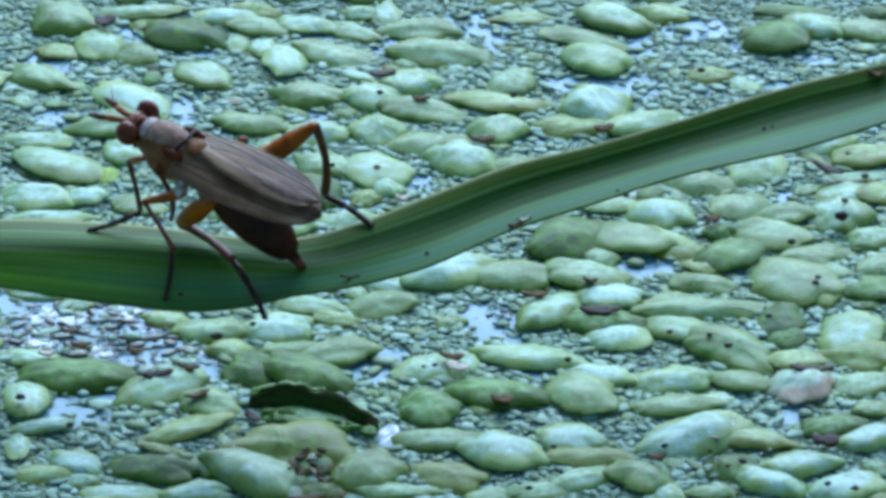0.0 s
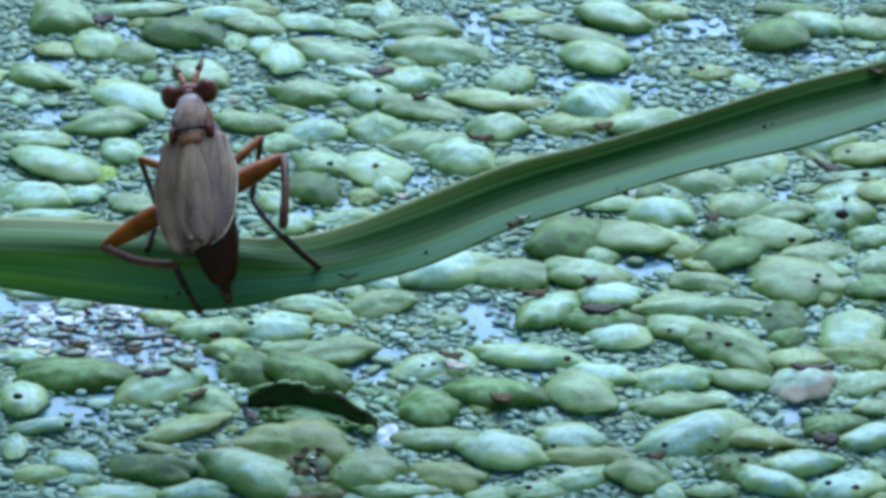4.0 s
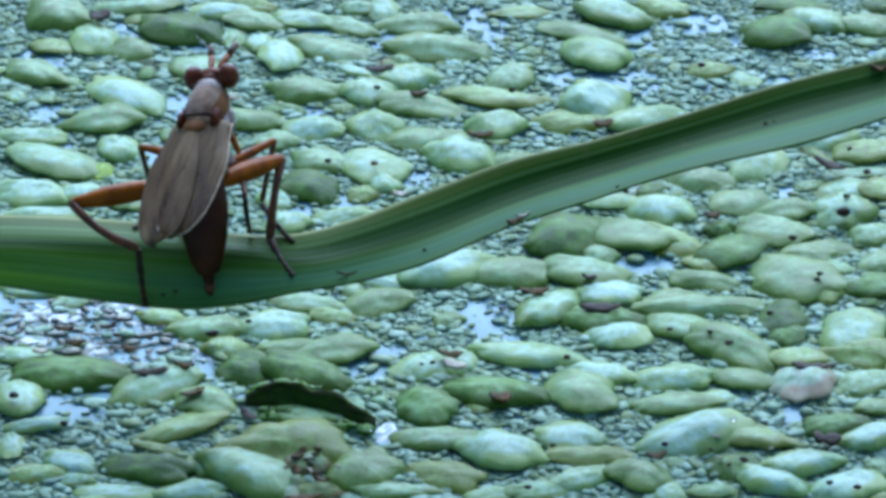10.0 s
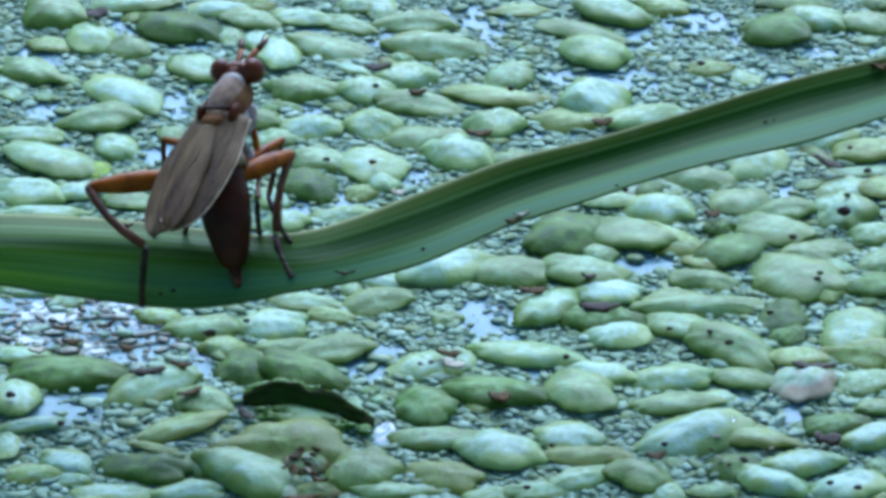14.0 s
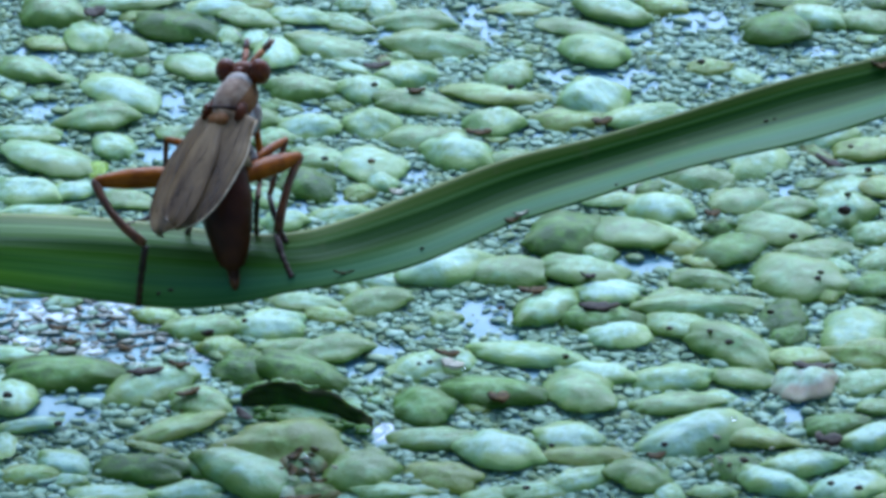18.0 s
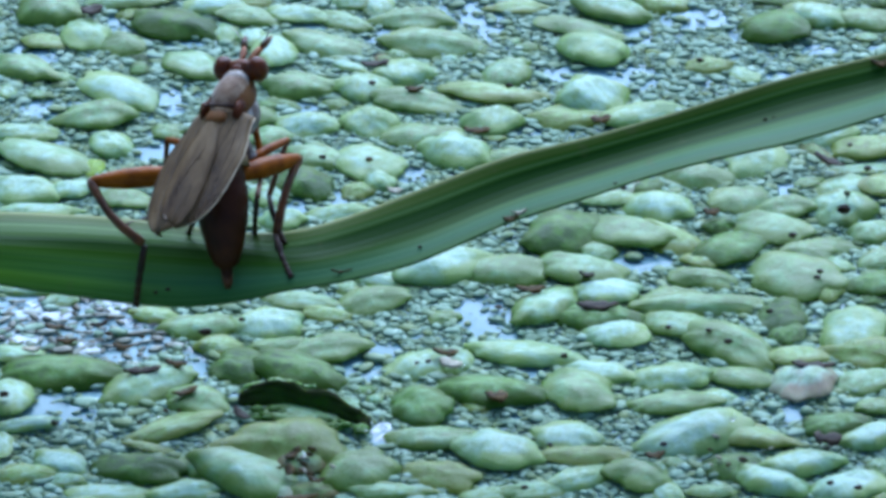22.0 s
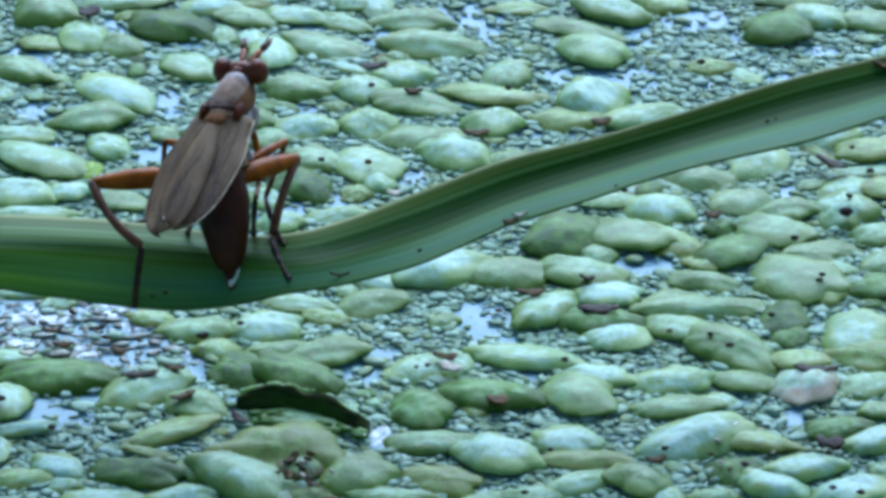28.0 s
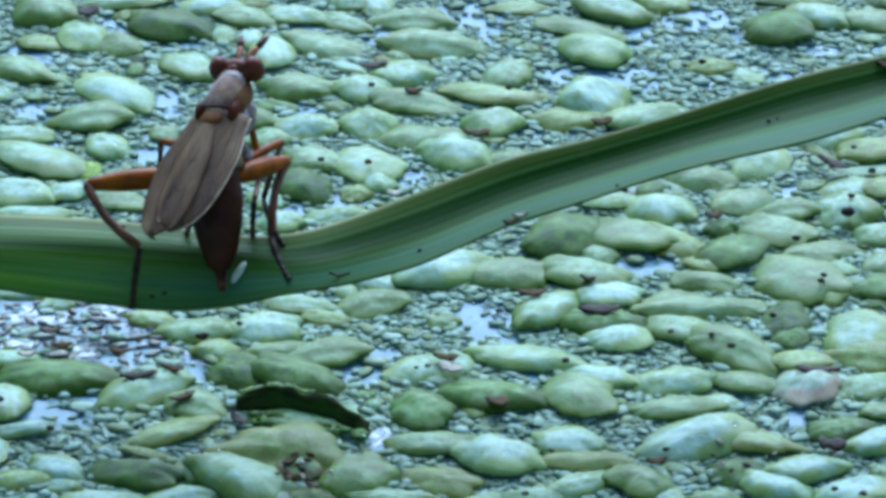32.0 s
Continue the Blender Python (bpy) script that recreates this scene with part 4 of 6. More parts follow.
        veins = ([(t, 0.015) for t in np.linspace(0, 0.99, 18)], [(t, 0.10 + 0.08 * t) for t in np.linspace(0.02, 0.8, 12)],
                 [(t, 0.24 + 0.12 * t - 0.1 * t * t) for t in np.linspace(0.03, 0.98, 14)], [(t, 0.38 + 0.22 * t) for t in np.linspace(0.05, 0.97, 14)],
                 [(t, 0.52 + 0.38 * t) for t in np.linspace(0.08, 0.80, 12)], [(0.42, 0.43), (0.44, 0.52), (0.43, 0.60), (0.45, 0.68)], [(0.66, 0.52), (0.70, 0.66), (0.69, 0.80)],
                 [(t, 0.985) for t in np.linspace(0.15, 0.98, 14)])
        for k, vein in enumerate(veins):
            bm = bmesh.new()
            tube(bm, [at(t, w) + Vector((0, 0, 0.012)) for t, w in vein], [0.030 if k == 0 else 0.018] * len(vein), 5)
            # right wing's front margin is painted cream as an edge highlight
            part("vein", bm, MARGIN if k == 0 and s > 0 else VEIN, wing)
    return fly


ABDOMEN_ROOT = Vector((0, -0.6, -1.0))


def abdomen_part(fly):
    """Spindle along its own -y, from the root to the pointed tip, with ringed segments."""
    bm = bmesh.new()
    n = 40
    pts, rad = [], []
    for i in range(n + 1):
        t = i / n
        body = 0.34 + 0.74 * math.sin(math.pi * min(1, t * 1.02) ** 0.95) ** 0.9 - 0.22 * t
        if t > 0.86:
            body = max(0.06, 0.26 - 1.1 * (t - 0.86))
        ring = 0.025 * abs(math.sin(t * 6 * math.pi)) - 0.012
        pts.append((0, 0.35 - 5.45 * t, 0.10 * math.sin(math.pi * t)))
        r = max(0.04, body + (ring if t < 0.9 else 0))
        rad.append((r, r * 0.92))
    tube(bm, pts, rad, 18)
    ab = part("abdomen", bm, ABDOMEN, fly, "dark brown pointed abdomen")
    bm = bmesh.new()
    tube(bm, [(0, 0.40, 0.0), (0, 0.1, 0.03), (0, -0.5, 0.06), (0, -0.85, 0.08)], [0.36, 0.62, 0.93, 1.04], 18)
    part("first_segment", bm, TAN, ab, "pale tan first segment")
    bm = bmesh.new()
    tube(bm, [(0, -4.6, 0.02), (0, -4.9, 0), (0, -5.14, 0)], [0.20, 0.17, 0.08], 10)
    part("tip", bm, TIBIA, ab, "lighter brown tip")
    return ab


def leg_parts(fly, pair, lengths):
    """Femur (from the knee up to the hip), tibia (down from the knee) and tarsus (down from the ankle), each along its own +z."""
    lf, lb, lt = lengths
    bm = bmesh.new()
    if pair == "hind":
        tube(bm, [(0, 0, -0.04), (0, 0, 0.1), (0, 0, 0.5), (0.02, 0, 1.2), (0.03, 0, 2.0), (0.02, 0, 2.8), (0, 0, lf)], [0.13, 0.20, 0.27, 0.37, 0.39, 0.32, 0.16], 14)
    else:
        tube(bm, [(0, 0, -0.04), (0, 0, 0.1), (0, 0, lf * 0.5), (0, 0, lf * 0.8), (0, 0, lf)], [k * (0.72 if pair == "front" else 1.0) for k in (0.08, 0.12, 0.185, 0.17, 0.10)], 10)
    femur = part(pair + "_femur", bm, FEMUR, fly, "orange-brown thigh" if pair != "hind" else "thick orange hind thigh with short spines")
    if pair == "hind":
        for side in (-1, 1):
            for k in range(7):
                bm = bmesh.new()
                z = 0.45 + 0.24 * k
                tube(bm, [(side * 0.08, -0.16 - 0.012 * k, z), (side * 0.11, -0.34 - 0.012 * k, z - 0.03)], [0.022, 0.006], 5)
                part("spine", bm, TARSUS, femur)
    bm = bmesh.new()
    thick = 0.18 if pair == "hind" else 0.11
    bow = 0.27 if pair == "hind" else 0.03
    tube(bm, [(0, bow * math.sin(math.pi * t), lb * t) for t in (-0.02, 0.03, 0.2, 0.45, 0.7, 0.92, 1.0)], [thick * k for k in (0.75, 1.0, 0.85, 0.8, 0.9, 1.0, 0.75)], 10)
    tibia = part(pair + "_tibia", bm, TIBIA, fly)
    bm = bmesh.new()
    pts, rad = [], []
    cuts = (0.0, 0.42, 0.62, 0.77, 0.88, 1.0)
    for a, b in zip(cuts, cuts[1:]):
        for q, r in ((0.04, 0.082), (0.5, 0.095), (0.94, 0.108)):
            t = a + (b - a) * q
            pts.append((0, 0.09 * math.sin(math.pi * t), lt * t))
            rad.append(r * (1.25 if pair == "hind" else 1.0) * (1.15 - 0.25 * t))
    tube(bm, pts, rad, 8)
    tarsus = part(pair + "_tarsus", bm, TARSUS, fly)
    for s in (-1, 1):
        bm = bmesh.new()
        tube(bm, [(0, 0, lt * 0.98), (s * 0.06, 0.02, lt * 1.02), (s * 0.11, 0.03, lt * 1.01), (s * 0.13, 0.03, lt * 0.97)], [0.03, 0.028, 0.018, 0.006], 5)
        part("claw", bm, TARSUS, tarsus)
    return femur, tibia, tarsus


def coxa(fly, hip, out):
    bm = bmesh.new()
    h = Vector(hip)
    tube(bm, [h + Vector((-0.3 * out, 0.15, 0.95)), h + Vector((-0.2 * out, 0.08, 0.5)), h + Vector((-0.05 * out, 0, 0.05)), h + Vector((0.05 * out, 0, -0.05))], [0.28, 0.26, 0.22, 0.15], 10)
    part("coxa", bm, PLEURA, fly)


fly = fly_thing()
abdomen = abdomen_part(fly)
LEGS = {}
for key, pair, hip, lengths in (
    ("HL", "hind", (-0.6, -1.0, -2.15), (3.70, 2.98, 2.41)),
    ("HR", "hind", (0.6, -1.0, -2.15), (3.70, 3.06, 2.14)),
    ("ML", "middle", (-0.55, 0.1, -2.3), (2.30, 2.43, 1.93)),
    ("MR", "middle", (0.55, 0.0, -2.4), (2.30, 2.28, 2.13)),
    ("FL", "front", (-0.35, 1.6, -1.4), (2.00, 1.94, 2.08)),
    ("FR", "front", (0.30, 1.2, -2.1), (2.00, 1.87, 2.05)),
):
    LEGS[key] = (*leg_parts(fly, pair, lengths), Vector(hip))
    coxa(fly, hip, 1 if hip[0] > 0 else -1)

# ---- the egg that the fly lays on the blade ----
bm = bmesh.new()
blob(bm, (0, 0, 0), (0.135, 0.135, 0.46), 14, 14)
egg = part("fly_egg", bm, EGG, None)
tagged(egg, "slender whitish egg laid by the fly on the grass blade", "egg")
for k in range(6):
    bm = bmesh.new()
    a = k * math.pi / 3
    tube(bm, [(0.132 * math.cos(a) * math.cos(t), 0.132 * math.sin(a) * math.cos(t), 0.46 * math.sin(t)) for t in np.linspace(-1.2, 1.2, 9)], [0.012] * 9, 4)
    part("rib", bm, EGG, egg)


# ---- small litter on fronds and blade ----
def speck(x, y, z, size, material=SOIL, stretch=1.4, turn=0.0, label="tiny black speck of grit on a duckweed frond", category="speck", name="speck"):
    bm = bmesh.new()
    blob(bm, (0, 0, 0), (size * stretch / 2, size / 2, size * 0.42), 7, 10, None, 0.35, x * 3.1 + y)
    ob = part(name, bm, material, None)
    ob.matrix_world = pose(x * MM, y * MM, z * MM, 0, 0, turn)
    return tagged(ob, label, category)


def fragment(x, y, length, width, turn, material, z=0.55):
    """A scrap of dead plant lying on the fronds: a thin uneven flake with turned-up ends."""
    bm = bmesh.new()
    rng = random.Random(int(x * 100 + y * 7))
    top = []
    n = 10
    for i in range(n):
        t = i / (n - 1)
        w = width / 2 * (0.35 + 0.8 * math.sin(math.pi * t) ** 0.5) * rng.uniform(0.5, 1.2)
        cx, bow = (t - 0.5) * length, 0.10 * (2 * t - 1) ** 2
        top.append([bm.verts.new(Vector((cx + rng.uniform(-0.03, 0.03), s * w, bow + 0.04 * (1 - abs(s)) + rng.uniform(-0.02, 0.02))) * MM) for s in (-1, -0.4, 0.4, 1)])
    for a, b in zip(top, top[1:]):
        for j in range(3):
            bm.faces.new((a[j], b[j], b[j + 1], a[j + 1]))
    words = {"debris_black": "dark scrap of dead plant on the duckweed", "debris_brown": "rusty brown scrap of dead leaf on the duckweed", "debris_pale": "pale straw-coloured husk lying on the duckweed"}
    ob = part("plant_scrap", bm, material, None)
    sol = ob.modifiers.new("thickness", "SOLIDIFY")
    sol.thickness = 0.06 * MM
    ob.matrix_world = pose(x * MM, y * MM, z * MM, rng.uniform(-8, 8), rng.uniform(-8, 8), turn)
    return tagged(ob, words[material.name], "plant scrap")


def blade_litter(x, y, z, length, width, turn, material):
    ob = fragment(x, y, length, width, turn, material, z)
    ob.name = "blade_scrap"
    return tagged(ob, "small brown scrap stuck to the grass blade", "plant scrap")


def droplet(x, y, z, size):
    bm = bmesh.new()
    blob(bm, (0, 0, 0), (size / 2, size / 2, size * 0.38), 10, 14)
    ob = part("water_droplet", bm, DROP, None)
    ob.matrix_world = pose(x * MM, y * MM, z * MM)
    return tagged(ob, "tiny clear water droplet glinting on a frond", "droplet")


speck(15.15, 1.82, 0.72, 0.40)
speck(13.11, -0.15, 0.72, 0.24)
speck(10.32, -7.86, 0.72, 0.24)
speck(2.63, 11.68, 0.72, 0.24)
speck(-2.74, 11.92, 0.72, 0.21)
speck(-8.55, -7.19, 0.72, 0.32)
speck(13.95, -2.84, 0.72, 0.19)
speck(13.82, -3.25, 0.72, 0.19)
speck(16.28, 4.99, 0.72, 0.24)
speck(15.73, 6.83, 0.72, 0.16)
speck(10.26, 13.83, 0.72, 0.24)
speck(-4.58, 5.88, 0.72, 0.21)
speck(-2.80, 5.79, 0.66, 0.22, RUST)
speck(11.93, -5.70, 0.72, 0.21)
speck(8.20, -6.87, 0.72, 0.16)
speck(9.65, -7.07, 0.72, 0.16)
speck(-13.59, -13.41, 0.72, 0.21)
speck(-15.52, -11.48, 0.72, 0.27)
speck(10.48, -15.86, 0.72, 0.19)
speck(13.37, -17.31, 0.72, 0.19)
speck(14.32, -17.60, 0.72, 0.21)
speck(7.72, -14.79, 0.72, 0.19)
speck(-0.49, -9.24, 0.72, 0.16)
speck(-0.89, -9.35, 0.72, 0.13)
speck(4.39, -8.85, 0.72, 0.21)
speck(6.90, 3.48, 0.72, 0.19)
speck(5.11, 3.26, 0.72, 0.21)
speck(-1.76, -2.51, 0.72, 0.16)
speck(-7.27, -6.31, 0.72, 0.19)
speck(3.77, -14.86, 0.72, 0.16)
speck(15.36, 3.04, 0.72, 0.21)
speck(2.84, -17.60, 0.72, 0.19)
speck(-10.61, -13.37, 0.72, 0.16)
speck(-3.48, 0.66, 0.72, 0.16)
fragment(-1.09, 11.73, 0.68, 0.34, 0, RUST)
fragment(1.34, 8.33, 1.02, 0.44, 12, RUST)
fragment(6.20, 9.25, 0.76, 0.51, 0, RUST)
fragment(5.71, -5.00, 1.57, 0.51, -4, SOIL)
fragment(5.35, -2.79, 0.55, 0.37, 0, SOIL)
fragment(3.25, -3.82, 1.10, 0.44, 4, RUST)
fragment(0.12, -8.32, 0.89, 0.44, 0, RUST)
fragment(1.93, -11.31, 0.76, 0.75, 0, RUST)
fragment(10.17, 1.92, 0.55, 0.54, 0, RUST)
fragment(14.91, 5.88, 1.40, 0.44, -40, SOIL)
fragment(13.49, -14.14, 0.98, 0.68, 0, SOIL)
fragment(13.30, -9.22, 1.57, 0.51, 8, SOIL)
fragment(-10.71, -9.58, 1.31, 0.47, 8, SOIL)
fragment(-2.68, 13.87, 1.10, 0.61, 12, SOIL)
fragment(-14.21, 18.53, 0.89, 0.88, 16, SOIL)
fragment(-4.93, -18.01, 1.40, 0.47, 8, RUST)
fragment(7.41, -15.25, 0.68, 0.47, 0, RUST)
fragment(-7.06, -12.57, 0.85, 0.47, -48, SOIL)
fragment(-9.51, -9.11, 0.85, 0.34, -16, RUST)
fragment(-13.57, -7.53, 0.76, 0.34, 0, RUST)
fragment(-14.76, -8.13, 0.64, 0.34, 12, HUSK)
fragment(-14.05, -6.54, 0.72, 0.27, -16, RUST)
fragment(-12.42, -6.34, 0.64, 0.31, 16, SOIL)
fragment(-11.51, -7.93, 0.72, 0.31, -9, RUST)
fragment(-9.13, -11.04, 0.93, 0.34, 32, RUST)
fragment(-5.20, -15.18, 0.75, 0.34, 48, RUST)
fragment(-5.27, -16.28, 0.62, 0.36, 96, RUST)
fragment(-4.38, -16.82, 0.6, 0.28, -16, RUST)
fragment(0.33, -9.11, 0.85, 0.47, -24, HUSK)
fragment(-1.81, 3.53, 0.55, 0.34, 0, HUSK)
droplet(10.22, -13.2, 0.80, 0.24)
droplet(-8.46, -14.86, 0.70, 0.12)
droplet(-8.12, -14.97, 0.70, 0.10)
droplet(-7.68, -14.75, 0.70, 0.14)
droplet(-9.98, -12.88, 0.70, 0.12)
droplet(-4.80, -15.45, 0.70, 0.12)
droplet(11.15, -15.23, 0.70, 0.10)
droplet(-2.66, -13.85, 0.70, 0.12)
droplet(-2.46, -13.29, 0.70, 0.08)
droplet(0.73, -9.58, 0.70, 0.12)
droplet(-4.37, -16.98, 0.70, 0.10)
blade_litter(2.39, -10.75, 7.46, 0.51, 0.31, 10, RUST)
blade_litter(2.69, -10.54, 7.59, 0.55, 0.20, 20, HUSK)
blade_litter(-3.53, -11.86, 5.96, 0.72, 0.08, 12, RUST)
blade_litter(15.46, -5.89, 11.05, 0.55, 0.51, 10, RUST)
speck(-0.77, -11.36, 6.67, 0.11, SOIL, 1.3, 20, "tiny dark spot on the grass blade")
speck(-9.58, -11.62, 5.11, 0.15, SOIL, 1.3, 20, "tiny dark spot on the grass blade")
speck(-10.02, -11.66, 5.00, 0.13, SOIL, 1.3, 20, "tiny dark spot on the grass blade")
speck(11.39, -7.48, 9.62, 0.13, SOIL, 1.3, 20, "tiny dark spot on the grass blade")
speck(11.69, -7.44, 9.69, 0.08, SOIL, 1.3, 20, "tiny dark spot on the grass blade")
speck(6.05, -10.00, 8.45, 0.11, SOIL, 1.3, 20, "tiny dark spot on the grass blade")

# crumbs of decay on and between the fronds: middle, spread and count
crumb_rng = random.Random(31)
for cx, cy, sx, sy, count in ((-5.0, -15.6, 0.9, 1.3, 14), (-9.0, -11.6, 1.0, 0.7, 9), (3.0, -5.0, 1.5, 1.0, 6), (9.5, -15.0, 2.5, 1.5, 7), (-12.5, -5.6, 2.6, 1.2, 10)):
    for _ in range(count):
        brown = crumb_rng.random() < 0.75
        speck(cx + crumb_rng.gauss(0, sx * 0.5), cy + crumb_rng.gauss(0, sy * 0.5), crumb_rng.uniform(0.42, 0.58) if cy < -14 else crumb_rng.uniform(0.1, 0.2), crumb_rng.uniform(0.07, 0.18), RUST if brown else HUSK, crumb_rng.uniform(1.2, 2.4), crumb_rng.uniform(-60, 60),
              "rusty brown crumb of decayed plant among the duckweed" if brown else "pale straw crumb of plant among the duckweed", "crumb", "decay_crumb")


# ---- what moves ----
def aim(p, q, ahead=Vector((0, 0, 1))):
    """A pose at p, in millimetres, whose +z points at q."""
    d = (Vector(q) - Vector(p)).normalized()
    side = ahead.cross(d)
    side = side.normalized() if side.length > 1e-4 else Vector((1, 0, 0))
    m = Matrix((side, d.cross(side), d)).transposed().to_4x4()
    m.translation = Vector(p) * MM
    return m


def body_pose(x, y, z, heading, pitch, roll):
    turn = Matrix.Rotation(radians(heading), 4, "Z") @ Matrix.Rotation(radians(pitch), 4, "X") @ Matrix.Rotation(radians(roll), 4, "Y")
    return Matrix.Translation(Vector((x, y, z)) * MM) @ turn


def walk_leg(key, rows):
    """Rows: seconds, then knee, ankle and foot in the fly's space, in millimetres."""
    femur, tibia, tarsus, hip = LEGS[key]
    back = Vector((0, -1, 0))
    walk(femur, [(t, aim(k[:3], hip, back)) for t, *k in rows])
    walk(tibia, [(t, aim(k[:3], k[3:6], back)) for t, *k in rows])
    walk(tarsus, [(t, aim(k[3:6], k[6:9], back)) for t, *k in rows])


def walk_abdomen(rows):
    """Rows: seconds and the tip's place in the fly's space."""
    keyed = []
    for t, *tip in rows:
        d = (ABDOMEN_ROOT - Vector(tip)).normalized()
        side = d.cross(Vector((0, 0, 1))).normalized()
        m = Matrix((side, d, side.cross(d))).transposed().to_4x4()
        m.translation = ABDOMEN_ROOT * MM
        keyed.append((t, m))
    walk(abdomen, keyed)


def motions():
    # the fly's place (mm), heading, pitch and roll (degrees)
    walk(fly, [(t, body_pose(*q)) for t, *q in (
        (0, -9.092, -10.613, 10.793, 59.947, 10.647, -12.062),
        (0.5, -9.117, -10.482, 10.813, 57.943, 9.568, -11.932),
        (1, -9.046, -10.353, 10.804, 54.607, 7.734, -11.522),
        (1.5, -8.978, -10.265, 10.765, 44.866, 7.006, -12.951),
        (2, -9.089, -10.323, 10.786, 37.805, 10.773, -13.425),
        (2.5, -9.102, -10.205, 10.76, 28.714, 10.779, -13.988),
        (3, -9.125, -10.118, 10.701, 19.143, 13.238, -11.889),
        (3.5, -9.179, -10.026, 10.729, 9.043, 15.964, -9.181),
        (4.2, -9.067, -10.078, 10.794, 3.728, 16.676, -13.012),
        (4.9, -8.994, -10.005, 10.773, -0.764, 17.3, -13.324),
        (5.5, -8.932, -9.948, 10.758, -4.673, 18.042, -13.575),
        (6, -8.967, -10.062, 10.76, -9.862, 20.411, -16.262),
        (6.5, -8.953, -10.08, 10.811, -12.871, 20.56, -17),
        (7, -8.949, -9.951, 10.819, -15.987, 21.109, -17.092),
        (7.5, -8.945, -10.054, 10.879, -17.37, 23.21, -15.729),
        (8, -9.226, -10.074, 10.831, -15.951, 24.989, -17.236),
        (8.5, -9.135, -9.881, 10.861, -17.659, 25.343, -17.307),
        (9, -9.2, -9.763, 10.856, -17.278, 24.893, -16.389),
        (9.5, -9.005, -9.47, 10.817, -13.278, 21.204, -15.031),
        (10, -8.902, -9.31, 10.794, -12.009, 20.482, -14.713),
        (10.5, -8.837, -9.268, 10.792, -11.537, 20.85, -14.682),
        (11, -8.777, -9.207, 10.782, -11.323, 20.885, -16.191),
        (11.5, -8.557, -9.144, 10.838, -11.215, 20.244, -13.689),
        (12, -8.455, -9.072, 10.804, -12.005, 20.603, -14.147),
        (12.5, -8.447, -9.113, 10.817, -15.225, 21.583, -15.349),
        (13, -8.41, -9.109, 10.81, -19.546, 22.776, -14.728),
        (13.5, -8.338, -9.017, 10.801, -19.503, 22.253, -16.365),
        (14, -8.182, -8.93, 10.796, -19.169, 20.856, -13.951),
        (14.5, -8.147, -8.931, 10.802, -19.002, 20.308, -15.109),
        (15.5, -8.121, -8.934, 10.798, -18.861, 20.406, -14.982),
        (16.5, -8.095, -8.937, 10.794, -18.72, 20.505, -14.854),
        (17, -8.101, -8.943, 10.793, -18.997, 21.255, -15.898),
        (17.5, -7.988, -8.926, 10.8, -19.158, 20.51, -13.439),
        (18, -7.889, -8.964, 10.799, -18.882, 19.745, -11.02),
        (19, -7.949, -8.991, 10.809, -18.941, 20.716, -12.621),
        (20, -7.838, -8.987, 10.837, -18.798, 20.04, -11.187),
        (21, -7.855, -8.98, 10.818, -18.797, 20.116, -10.904),
        (22, -7.874, -8.998, 10.818, -18.691, 19.936, -12.104),
        (23, -7.858, -9.008, 10.834, -18.488, 20.028, -11.353),
        (23.5, -7.83, -9.028, 10.831, -18.266, 19.97, -11.456),
        (24, -7.853, -8.98, 10.805, -17.971, 20.071, -11.891),
        (24.5, -7.842, -8.997, 10.808, -17.989, 20.293, -11.944),
        (25, -7.834, -9.042, 10.827, -17.977, 19.811, -11.577),
        (25.5, -7.824, -9.032, 10.827, -17.884, 19.753, -11.046),
        (26.5, -7.825, -9.017, 10.83, -18.364, 19.497, -10.194),
        (27.5, -7.825, -9.004, 10.835, -18.843, 19.244, -9.35),
        (28, -7.805, -8.997, 10.834, -18.838, 19.183, -9.34),
        (29, -7.794, -9.02, 10.851, -19.054, 19.45, -10.566),
        (30, -7.816, -8.982, 10.853, -20.521, 19.7, -9.764),
        (31, -7.845, -9.009, 10.84, -20.188, 19.989, -10.496),
        (31.5, -7.924, -8.97, 10.833, -19.802, 20.311, -10.731),
        (32, -7.941, -8.976, 10.833, -19.179, 20.611, -12.313),
    )])
